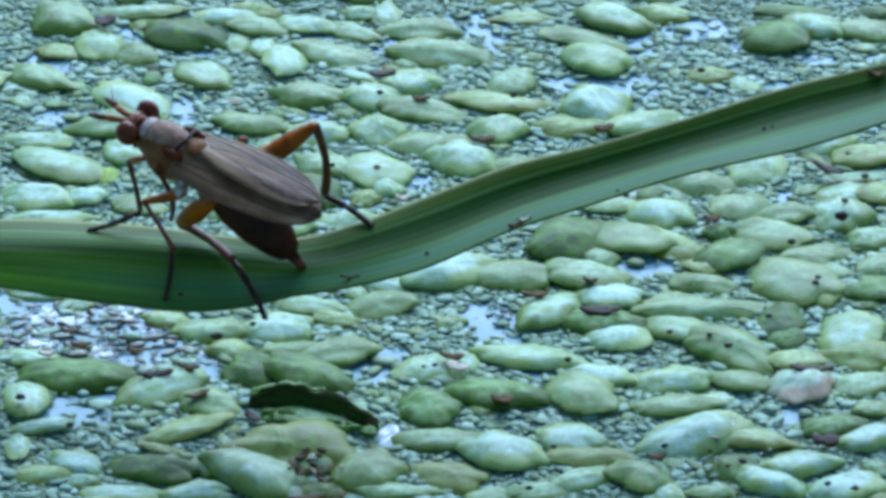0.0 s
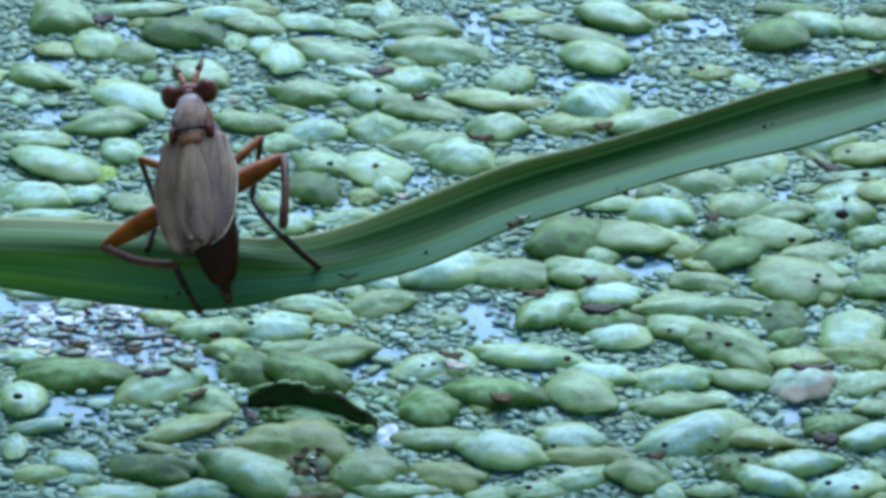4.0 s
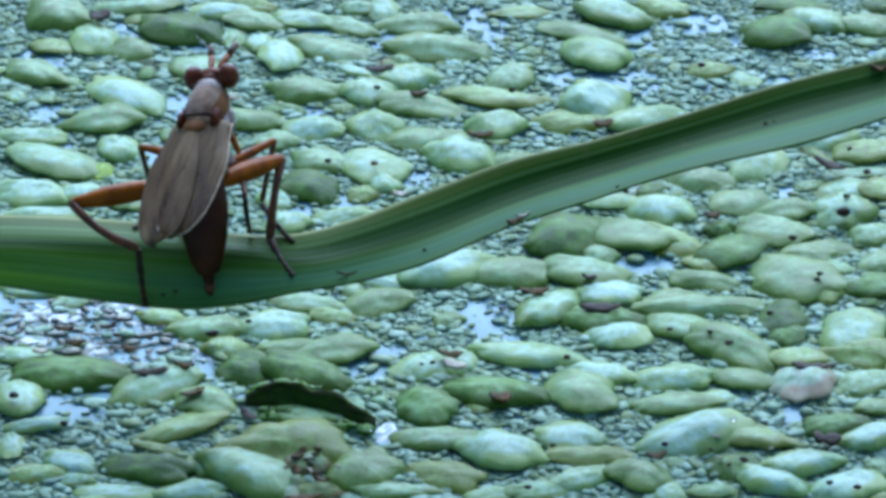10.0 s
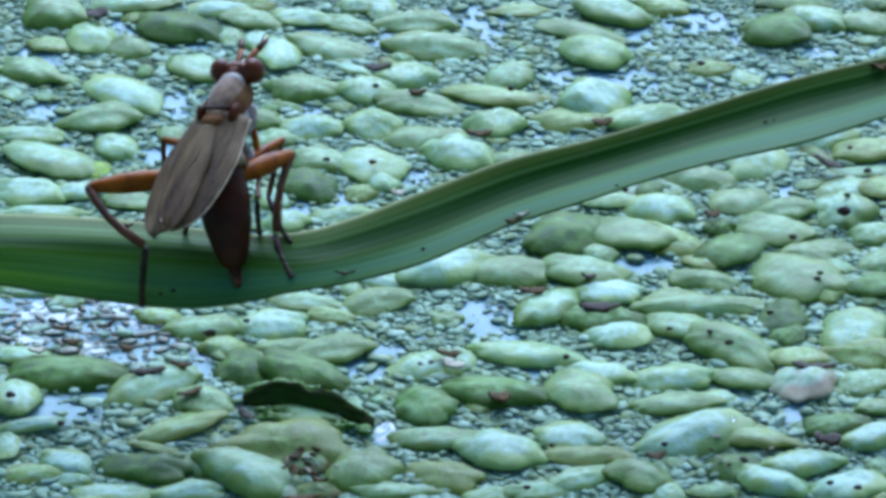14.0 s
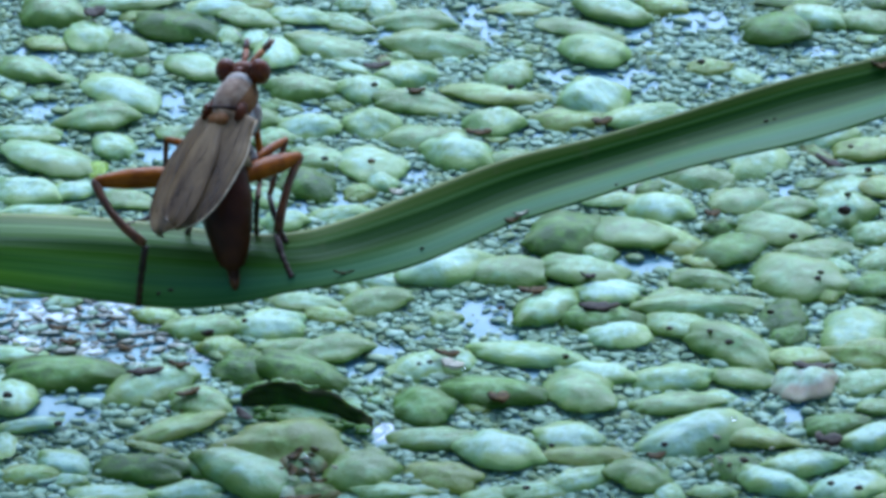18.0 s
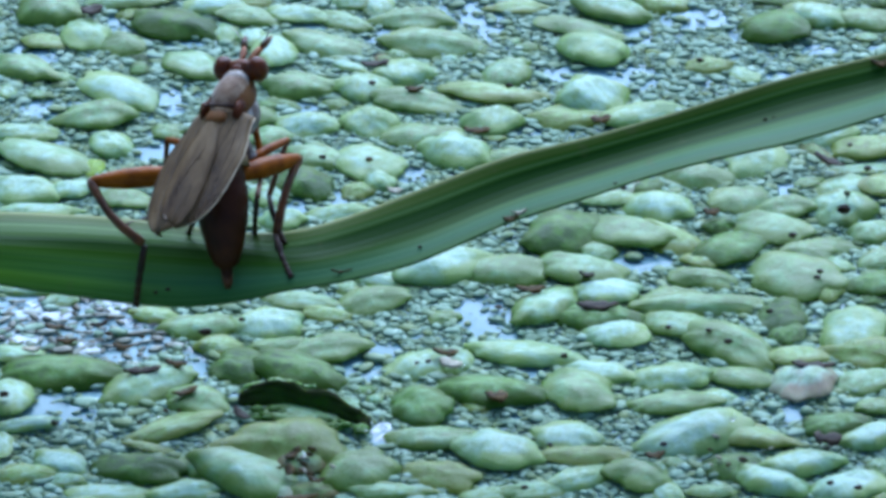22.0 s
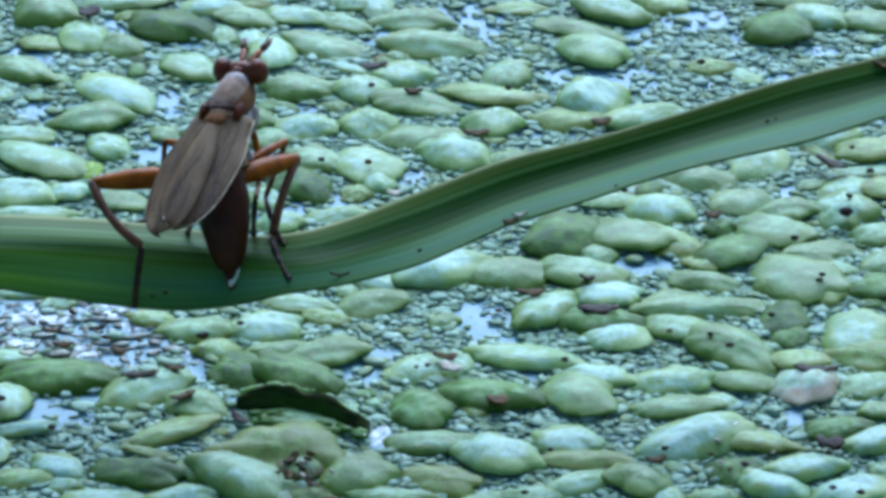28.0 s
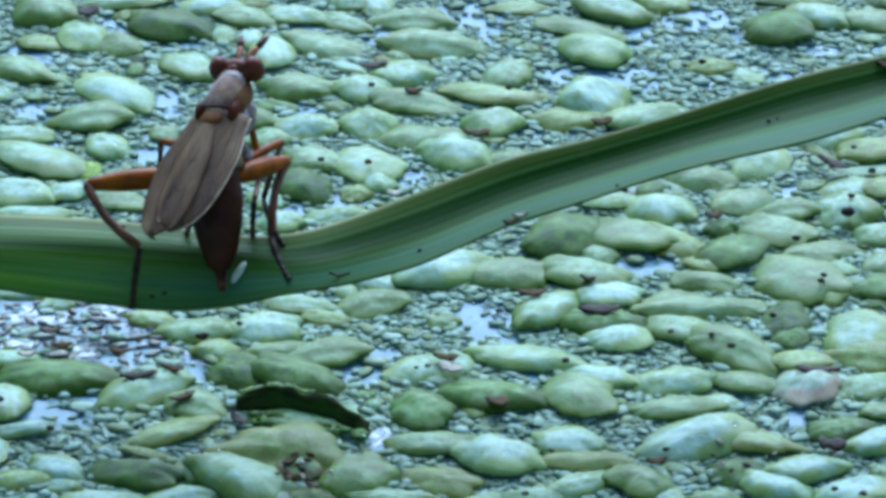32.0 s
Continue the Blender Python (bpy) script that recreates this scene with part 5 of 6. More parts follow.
    walk_abdomen((
        (0, 0.43, -4.41, -3.99),
        (0.5, 0.46, -4.38, -4.08),
        (1, 0.55, -4.13, -4.22),
        (1.5, 0.55, -3.64, -4.39),
        (2, -0.35, -3.22, -4.58),
        (2.5, -0.25, -3.17, -4.66),
        (3, -0.29, -3.43, -4.72),
        (3.5, 0.2, -3.45, -4.62),
        (4.2, 0.09, -3.41, -4.73),
        (4.9, 0.29, -3.47, -4.72),
        (5.5, 0.47, -3.51, -4.71),
        (6, -0.08, -3.8, -4.72),
        (6.5, -0.34, -3.64, -4.68),
        (7, -0.47, -3.63, -4.54),
        (7.5, -0.47, -3.94, -4.54),
        (8, -0.47, -4.21, -4.48),
        (8.5, -0.61, -4.33, -4.32),
        (9, -0.65, -4.29, -4.25),
        (9.5, -0.43, -4.04, -4.29),
        (10, -0.09, -3.86, -4.24),
        (10.5, 0.11, -3.83, -4.22),
        (11, 0.22, -3.79, -4.21),
        (11.5, 0.45, -3.76, -4.24),
        (12, 0.18, -4.06, -4.16),
        (12.5, 0.13, -4.2, -4.21),
        (13, 0.28, -4.39, -4.21),
        (13.5, 0.35, -4.08, -4.19),
        (14, 0.62, -3.75, -4.15),
        (14.5, 0.42, -3.84, -4.2),
        (15.5, 0.31, -4.08, -4.2),
        (16.5, 0.18, -4.32, -4.21),
        (17, 0.1, -4.48, -4.17),
        (17.5, 0.37, -4.26, -4.2),
        (18, 0.61, -3.99, -4.2),
        (19, 0.46, -4.26, -4.23),
        (20, 0.89, -3.82, -4.24),
        (21, 0.71, -4.01, -4.21),
        (22, 0.39, -4.16, -4.24),
        (23, 0.7, -4.16, -4.3),
        (23.5, 0.67, -4.13, -4.3),
        (24, 0.69, -4.14, -4.25),
        (24.5, 0.66, -4.13, -4.23),
        (25, 0.66, -4.05, -4.29),
        (25.5, 0.63, -3.97, -4.24),
        (26.5, 0.6, -3.8, -4.18),
        (27.5, 0.58, -3.64, -4.12),
        (28, 0.58, -3.67, -4.14),
        (29, 0.4, -3.56, -4.11),
        (30, 0.44, -3.45, -4.05),
        (31, 0.48, -4.1, -4.24),
        (31.5, 0.56, -4.31, -4.27),
        (32, 0.44, -4.51, -4.31),
    ))
    walk_leg("HL", (
        (0, 0.01, 0.42, -4.37, -0.85, -2.4, -3.92, -1.53, -4.2, -5.13),
        (0.5, -0.45, 0.44, -4.44, -0.99, -2.44, -3.88, -1.5, -4.06, -5.13),
        (1, -1.09, 0.44, -4.3, -1.33, -2.56, -3.59, -1.42, -3.78, -5.18),
        (1.5, -1.75, 0.55, -4.02, -1.23, -2.47, -3.55, -1.13, -3.76, -5.24),
        (2, -2.71, -0.08, -3.72, -1.68, -2.98, -3.34, -1.24, -3.84, -5.35),
        (2.5, -3.23, -0.68, -3.44, -1.43, -3.05, -3.1, -0.93, -3.79, -5.33),
        (3, -3.7, -1.3, -3.13, -1.66, -3.36, -2.84, -1.33, -3.61, -5.25),
        (3.5, -3.59, -2.05, -2.98, -1.17, -3.65, -2.77, -0.61, -3.93, -5.16),
        (4.2, -3.93, -2.19, -2.5, -1.43, -3.61, -2.69, -1.12, -3.87, -5.15),
        (4.9, -4.05, -2.38, -2.18, -1.51, -3.67, -2.57, -1.29, -3.96, -5.04),
        (5.5, -4.14, -2.56, -1.89, -1.58, -3.75, -2.47, -1.43, -4.07, -4.93),
        (6, -4.25, -2.95, -1.53, -1.67, -3.83, -2.28, -1.48, -4.18, -4.78),
        (6.5, -4.34, -2.78, -1.35, -1.95, -3.84, -2.07, -1.84, -4.19, -4.7),
        (7, -4.4, -2.72, -1.16, -2.14, -3.99, -1.81, -2.07, -4.37, -4.53),
        (7.5, -4.45, -3, -1.18, -2.08, -4.05, -1.82, -1.92, -4.49, -4.51),
        (8, -4.38, -3.03, -1.07, -1.96, -3.98, -1.75, -1.8, -4.52, -4.39),
        (8.5, -4.35, -3.28, -0.98, -1.92, -4.25, -1.68, -1.73, -4.77, -4.31),
        (9, -4.29, -3.24, -1.1, -1.86, -4.32, -1.75, -1.58, -4.81, -4.36),
        (9.5, -4.3, -2.76, -0.94, -2, -4.18, -1.98, -2.03, -4.76, -4.41),
        (10, -4.35, -2.82, -0.84, -1.92, -4.1, -2.05, -2.35, -4.83, -4.31),
        (10.5, -4.26, -2.71, -0.81, -1.92, -4.13, -2.02, -2.39, -4.9, -4.24),
        (11, -4.18, -2.61, -0.66, -1.94, -4.15, -1.94, -2.54, -4.94, -4.12),
        (11.5, -4.21, -2.57, -0.82, -2.01, -4.21, -2.06, -2.56, -5, -4.25),
        (12, -4.25, -2.66, -0.68, -2.03, -4.28, -1.97, -2.63, -5.12, -4.12),
        (12.5, -4.14, -2.86, -0.49, -1.89, -4.35, -1.93, -2.55, -5.26, -4.01),
        (13, -3.97, -3.14, -0.38, -1.63, -4.47, -1.91, -2.28, -5.46, -3.94),
        (13.5, -3.95, -3.14, -0.29, -1.71, -4.54, -1.86, -2.44, -5.52, -3.86),
        (14, -4.03, -3.11, -0.49, -1.76, -4.58, -1.96, -2.45, -5.52, -4),
        (14.5, -4.07, -3.09, -0.42, -1.85, -4.56, -1.96, -2.59, -5.48, -3.98),
        (15.5, -4.08, -3.07, -0.41, -1.86, -4.55, -1.94, -2.62, -5.48, -3.96),
        (16.5, -4.09, -3.06, -0.41, -1.87, -4.54, -1.93, -2.65, -5.49, -3.93),
        (17, -4.05, -3.07, -0.3, -1.85, -4.56, -1.85, -2.67, -5.54, -3.82),
        (17.5, -4.04, -3.02, -0.49, -1.86, -4.59, -1.95, -2.62, -5.55, -3.97),
        (18, -4.04, -2.89, -0.67, -1.9, -4.54, -2.06, -2.59, -5.47, -4.12),
        (19, -3.97, -2.89, -0.59, -1.86, -4.55, -1.99, -2.63, -5.53, -4.01),
        (20, -4.05, -2.92, -0.74, -1.92, -4.56, -2.1, -2.67, -5.55, -4.15),
        (21, -4.05, -2.94, -0.72, -1.89, -4.55, -2.12, -2.61, -5.55, -4.15),
        (22, -4.09, -2.94, -0.61, -1.94, -4.5, -2.11, -2.68, -5.51, -4.12),
        (23, -4.07, -2.93, -0.69, -1.93, -4.52, -2.14, -2.65, -5.52, -4.17),
        (23.5, -4.09, -2.89, -0.68, -1.96, -4.49, -2.12, -2.69, -5.48, -4.16),
        (24, -4.06, -2.85, -0.61, -1.95, -4.49, -2.05, -2.68, -5.48, -4.07),
        (24.5, -4.09, -2.83, -0.58, -1.98, -4.47, -2.01, -2.72, -5.47, -4.04),
        (25, -4.1, -2.79, -0.64, -2, -4.43, -2.07, -2.74, -5.39, -4.12),
        (25.5, -4.11, -2.79, -0.68, -2, -4.44, -2.07, -2.72, -5.4, -4.14),
        (26.5, -4.06, -2.82, -0.77, -1.94, -4.48, -2.13, -2.62, -5.42, -4.22),
        (27.5, -4.01, -2.85, -0.86, -1.88, -4.51, -2.18, -2.52, -5.43, -4.29),
        (28, -4.01, -2.85, -0.87, -1.88, -4.52, -2.17, -2.52, -5.44, -4.29),
        (29, -4.06, -2.9, -0.77, -1.93, -4.51, -2.14, -2.61, -5.46, -4.23),
        (30, -4.02, -3.04, -0.78, -1.8, -4.57, -2.16, -2.43, -5.55, -4.24),
        (31, -4.04, -3, -0.74, -1.84, -4.54, -2.12, -2.5, -5.54, -4.19),
        (31.5, -3.99, -2.98, -0.75, -1.8, -4.54, -2.09, -2.46, -5.56, -4.16),
        (32, -4.03, -2.94, -0.65, -1.88, -4.53, -2.02, -2.6, -5.56, -4.06),
    ))
    walk_leg("HR", (
        (0, 3.58, -2.92, -0.46, 3.39, -3.57, -3.48, 3.24, -5.78, -3.73),
        (0.5, 3.65, -2.84, -0.6, 3.25, -3.53, -3.63, 3.25, -5.71, -3.87),
        (1, 3.74, -2.58, -0.78, 3.15, -3.29, -3.82, 3.35, -5.42, -4.09),
        (1.5, 3.82, -2.05, -0.89, 2.09, -3.63, -2.61, 3.35, -3.71, -4.48),
        (2, 3.83, -1.75, -1.62, 1.99, -3.7, -2.67, 3.31, -4.53, -4.56),
        (2.5, 3.56, -0.71, -1.74, 2.15, -3.33, -2.72, 3.31, -3.05, -4.7),
        (3, 3.35, -0.38, -2.24, 2.33, -3.37, -2.72, 3.37, -3.6, -4.64),
        (3.5, 3.19, 0.02, -2.07, 2.78, -3.18, -2.71, 3.88, -3.12, -4.57),
        (4.2, 2.76, 0.44, -2.59, 2.48, -2.87, -3.07, 3.27, -2.97, -4.95),
        (4.9, 2.48, 0.7, -2.78, 2.32, -2.66, -3.2, 2.98, -3.01, -4.98),
        (5.5, 2.07, 1.26, -3.32, 1.68, -1.31, -4.54, 2.76, -3.07, -5),
        (6, 1.38, 1.52, -3.53, 1.31, -0.93, -4.86, 2.62, -2.79, -5.2),
        (6.5, 1.08, 1.59, -3.56, 1.14, -0.8, -4.94, 2.53, -2.62, -5.34),
        (7, 0.82, 1.59, -3.61, 1.11, -0.85, -4.91, 2.56, -2.57, -5.39),
        (7.5, 0.69, 1.53, -3.68, 1.11, -0.88, -4.98, 2.64, -2.57, -5.36),
        (8, 0.84, 1.44, -3.76, 1.26, -1, -5.05, 2.76, -2.7, -5.37),
        (8.5, 0.67, 1.34, -3.85, 1.2, -1.2, -5, 2.73, -2.81, -5.33),
        (9, 0.84, 1.29, -3.9, 1.38, -1.29, -4.97, 2.9, -2.89, -5.27),
        (9.5, 1.35, 1.29, -3.76, 1.51, -1.43, -4.79, 2.85, -3.16, -5.06),
        (10, 1.75, 1.2, -3.67, 1.55, -1.56, -4.7, 2.79, -3.34, -4.95),
        (10.5, 1.83, 1.13, -3.68, 1.6, -1.66, -4.65, 2.74, -3.45, -4.88),
        (11, 1.83, 1.08, -3.72, 1.51, -1.7, -4.66, 2.57, -3.52, -4.89),
        (11.5, 1.88, 1.06, -3.68, 1.59, -1.79, -4.57, 2.56, -3.6, -4.77),
        (12, 1.85, 1.12, -3.56, 1.49, -1.84, -4.51, 2.48, -3.65, -4.71),
        (12.5, 1.49, 1.27, -3.54, 1.38, -1.75, -4.59, 2.46, -3.51, -4.83),
        (13, 1.18, 1.4, -3.44, 1.41, -1.67, -4.59, 2.59, -3.35, -4.85),
        (13.5, 1.12, 1.32, -3.57, 1.27, -1.74, -4.59, 2.43, -3.42, -4.88),
        (14, 1.23, 1.29, -3.59, 1.35, -1.77, -4.49, 2.5, -3.45, -4.77),
        (14.5, 1.13, 1.31, -3.61, 1.23, -1.73, -4.52, 2.36, -3.43, -4.84),
        (15.5, 1.12, 1.31, -3.62, 1.24, -1.74, -4.51, 2.36, -3.44, -4.81),
        (16.5, 1.12, 1.3, -3.63, 1.26, -1.75, -4.48, 2.35, -3.45, -4.79),
        (17, 1.05, 1.27, -3.68, 1.21, -1.78, -4.5, 2.3, -3.47, -4.81),
        (17.5, 1.24, 1.27, -3.65, 1.31, -1.77, -4.43, 2.41, -3.46, -4.72),
        (18, 1.47, 1.29, -3.59, 1.41, -1.72, -4.36, 2.49, -3.41, -4.63),
        (19, 1.45, 1.21, -3.71, 1.37, -1.75, -4.43, 2.45, -3.45, -4.68),
        (20, 1.43, 1.19, -3.74, 1.41, -1.76, -4.42, 2.48, -3.49, -4.64),
        (21, 1.5, 1.19, -3.71, 1.46, -1.78, -4.4, 2.54, -3.5, -4.63),
        (22, 1.45, 1.2, -3.72, 1.37, -1.76, -4.43, 2.47, -3.49, -4.7),
        (23, 1.5, 1.18, -3.71, 1.4, -1.8, -4.43, 2.51, -3.53, -4.68),
        (23.5, 1.48, 1.2, -3.69, 1.36, -1.78, -4.42, 2.48, -3.52, -4.68),
        (24, 1.51, 1.2, -3.67, 1.36, -1.79, -4.39, 2.48, -3.53, -4.65),
        (24.5, 1.45, 1.23, -3.66, 1.3, -1.78, -4.37, 2.43, -3.52, -4.63),
        (25, 1.46, 1.27, -3.63, 1.28, -1.72, -4.39, 2.42, -3.45, -4.67),
        (25.5, 1.48, 1.26, -3.61, 1.3, -1.73, -4.38, 2.45, -3.47, -4.64),
        (26.5, 1.52, 1.26, -3.58, 1.36, -1.74, -4.38, 2.55, -3.48, -4.63),
        (27.5, 1.57, 1.26, -3.55, 1.42, -1.74, -4.38, 2.64, -3.47, -4.64),
        (28, 1.56, 1.26, -3.54, 1.4, -1.75, -4.37, 2.64, -3.48, -4.64),
        (29, 1.37, 1.26, -3.63, 1.32, -1.76, -4.4, 2.54, -3.48, -4.71),
        (30, 1.29, 1.27, -3.65, 1.42, -1.75, -4.39, 2.68, -3.43, -4.68),
        (31, 1.18, 1.26, -3.7, 1.38, -1.74, -4.4, 2.63, -3.43, -4.7),
        (31.5, 1.21, 1.22, -3.74, 1.45, -1.79, -4.4, 2.69, -3.48, -4.68),
        (32, 1.09, 1.19, -3.79, 1.34, -1.82, -4.42, 2.56, -3.53, -4.73),
    ))
    walk_leg("ML", (
        (0, -0.48, 1.67, -3.58, -1.52, -0.23, -3.92, -2.83, -0.79, -5.5),
        (0.5, -0.54, 1.71, -3.54, -1.55, -0.21, -4.03, -2.91, -0.82, -5.48),
        (1, -0.68, 1.85, -3.43, -1.57, -0.05, -4.16, -3, -0.75, -5.45),
        (1.5, -1.14, 1.94, -3.26, -1.73, -0, -4.19, -3.2, -1.01, -5.29),
        (2, -1.21, 2.16, -3.03, -1.57, 0.06, -3.53, -2.91, -0.64, -4.87),
        (2.5, -1.67, 2.09, -2.81, -1.72, -0.05, -3.38, -3.02, -1.01, -4.72),
        (3, -1.72, 2.13, -2.64, -1.79, -0.03, -3.19, -2.6, -1.13, -4.42),
        (3.5, -2.01, 1.91, -2.68, -1.67, 0.42, -4.01, -2.3, -1.38, -4.34),
        (4.2, -2.39, 1.54, -2.34, -2.24, 0.6, -4.06, -2.84, -1.49, -4.15),
        (4.9, -2.49, 1.21, -2.15, -2.48, 0.52, -3.94, -3.07, -1.68, -4),
        (5.5, -2.54, 0.89, -1.96, -2.67, 0.38, -3.8, -3.24, -1.91, -3.85),
        (6, -2.65, 0.58, -1.64, -3.01, 0.23, -3.61, -3.4, -2.01, -3.59),
        (6.5, -2.7, 0.39, -1.51, -3.2, 0.19, -3.54, -3.52, -2, -3.53),
        (7, -2.69, 0.13, -1.4, -3.29, 0.01, -3.46, -3.53, -2.14, -3.42),
        (7.5, -2.84, 0.08, -1.49, -3.35, -0.06, -3.64, -3.48, -2.12, -3.55),
        (8, -2.84, 0.31, -1.65, -3.3, 0.11, -3.81, -3.33, -1.92, -3.56),
        (8.5, -2.97, 0.04, -1.49, -3.41, -0.12, -3.75, -3.31, -2.08, -3.47),
        (9, -3.02, 0.07, -1.6, -3.34, -0.04, -3.91, -3.18, -1.94, -3.6),
        (9.5, -3, 0.4, -1.75, -3.21, 0.16, -4.07, -3.25, -1.75, -3.67),
        (10, -2.98, 0.62, -1.86, -3.18, 0.14, -4.17, -3.33, -1.74, -3.64),
        (10.5, -2.95, 0.79, -1.97, -3.15, 0.03, -4.25, -3.38, -1.79, -3.59),
        (11, -2.95, 0.95, -1.96, -3.23, -0.06, -4.22, -3.55, -1.78, -3.48),
        (11.5, -2.95, 1.02, -2.1, -3.18, -0.18, -4.41, -3.63, -1.8, -3.64),
        (12, -2.99, 0.94, -2.05, -3.28, -0.3, -4.34, -3.78, -1.88, -3.56),
        (12.5, -3.04, 0.78, -1.97, -3.42, -0.5, -4.22, -3.86, -2.07, -3.4),
        (13, -3.06, 0.54, -1.92, -3.42, -0.81, -4.14, -3.81, -2.38, -3.3),
        (13.5, -3.05, 0.5, -1.83, -3.51, -0.89, -3.99, -3.94, -2.44, -3.14),
        (14, -3.02, 0.5, -1.93, -3.4, -0.9, -4.09, -3.95, -2.45, -3.27),
        (14.5, -3.05, 0.51, -1.84, -3.5, -0.87, -4.01, -4.07, -2.41, -3.2),
        (15.5, -3.03, 0.52, -1.87, -3.49, -0.9, -4.01, -4.09, -2.42, -3.19),
        (16.5, -3.01, 0.52, -1.9, -3.47, -0.92, -4, -4.11, -2.43, -3.18),
        (17, -3.02, 0.48, -1.86, -3.51, -1, -3.93, -4.14, -2.49, -3.08),
        (17.5, -3.01, 0.45, -1.94, -3.42, -1.01, -4.05, -4.11, -2.51, -3.25),
        (18, -3, 0.5, -2.04, -3.34, -0.94, -4.18, -4.09, -2.43, -3.43),
        (19, -2.96, 0.49, -2.05, -3.35, -1.04, -4.11, -4.1, -2.52, -3.3),
        (20, -2.95, 0.44, -2.11, -3.3, -1.09, -4.18, -4.11, -2.56, -3.4),
        (21, -2.92, 0.47, -2.15, -3.24, -1.08, -4.19, -4.04, -2.56, -3.41),
        (22, -2.94, 0.49, -2.09, -3.32, -1.03, -4.14, -4.09, -2.51, -3.35),
        (23, -2.92, 0.49, -2.17, -3.28, -1.04, -4.21, -4.05, -2.52, -3.42),
        (23.5, -2.94, 0.52, -2.15, -3.32, -0.98, -4.22, -4.11, -2.44, -3.45),
        (24, -2.93, 0.57, -2.12, -3.31, -0.95, -4.17, -4.1, -2.42, -3.38),
        (24.5, -2.96, 0.57, -2.09, -3.37, -0.92, -4.17, -4.17, -2.37, -3.39),
        (25, -2.97, 0.61, -2.1, -3.38, -0.85, -4.21, -4.18, -2.29, -3.46),
        (25.5, -2.96, 0.6, -2.13, -3.35, -0.85, -4.24, -4.16, -2.29, -3.49),
        (26.5, -2.94, 0.58, -2.18, -3.3, -0.86, -4.3, -4.09, -2.33, -3.56),
        (27.5, -2.92, 0.56, -2.24, -3.24, -0.88, -4.37, -4.01, -2.36, -3.63),
        (28, -2.93, 0.56, -2.24, -3.24, -0.87, -4.37, -4.01, -2.36, -3.63),
        (29, -2.98, 0.5, -2.15, -3.35, -0.92, -4.31, -4.1, -2.38, -3.55),
        (30, -2.98, 0.4, -2.15, -3.29, -1.04, -4.32, -4, -2.51, -3.57),
        (31, -3, 0.41, -2.11, -3.34, -1.04, -4.28, -4.04, -2.49, -3.51),
        (31.5, -2.96, 0.44, -2.15, -3.27, -1.07, -4.27, -3.95, -2.53, -3.45),
        (32, -2.99, 0.44, -2.07, -3.37, -1.07, -4.19, -4.05, -2.52, -3.35),
    ))
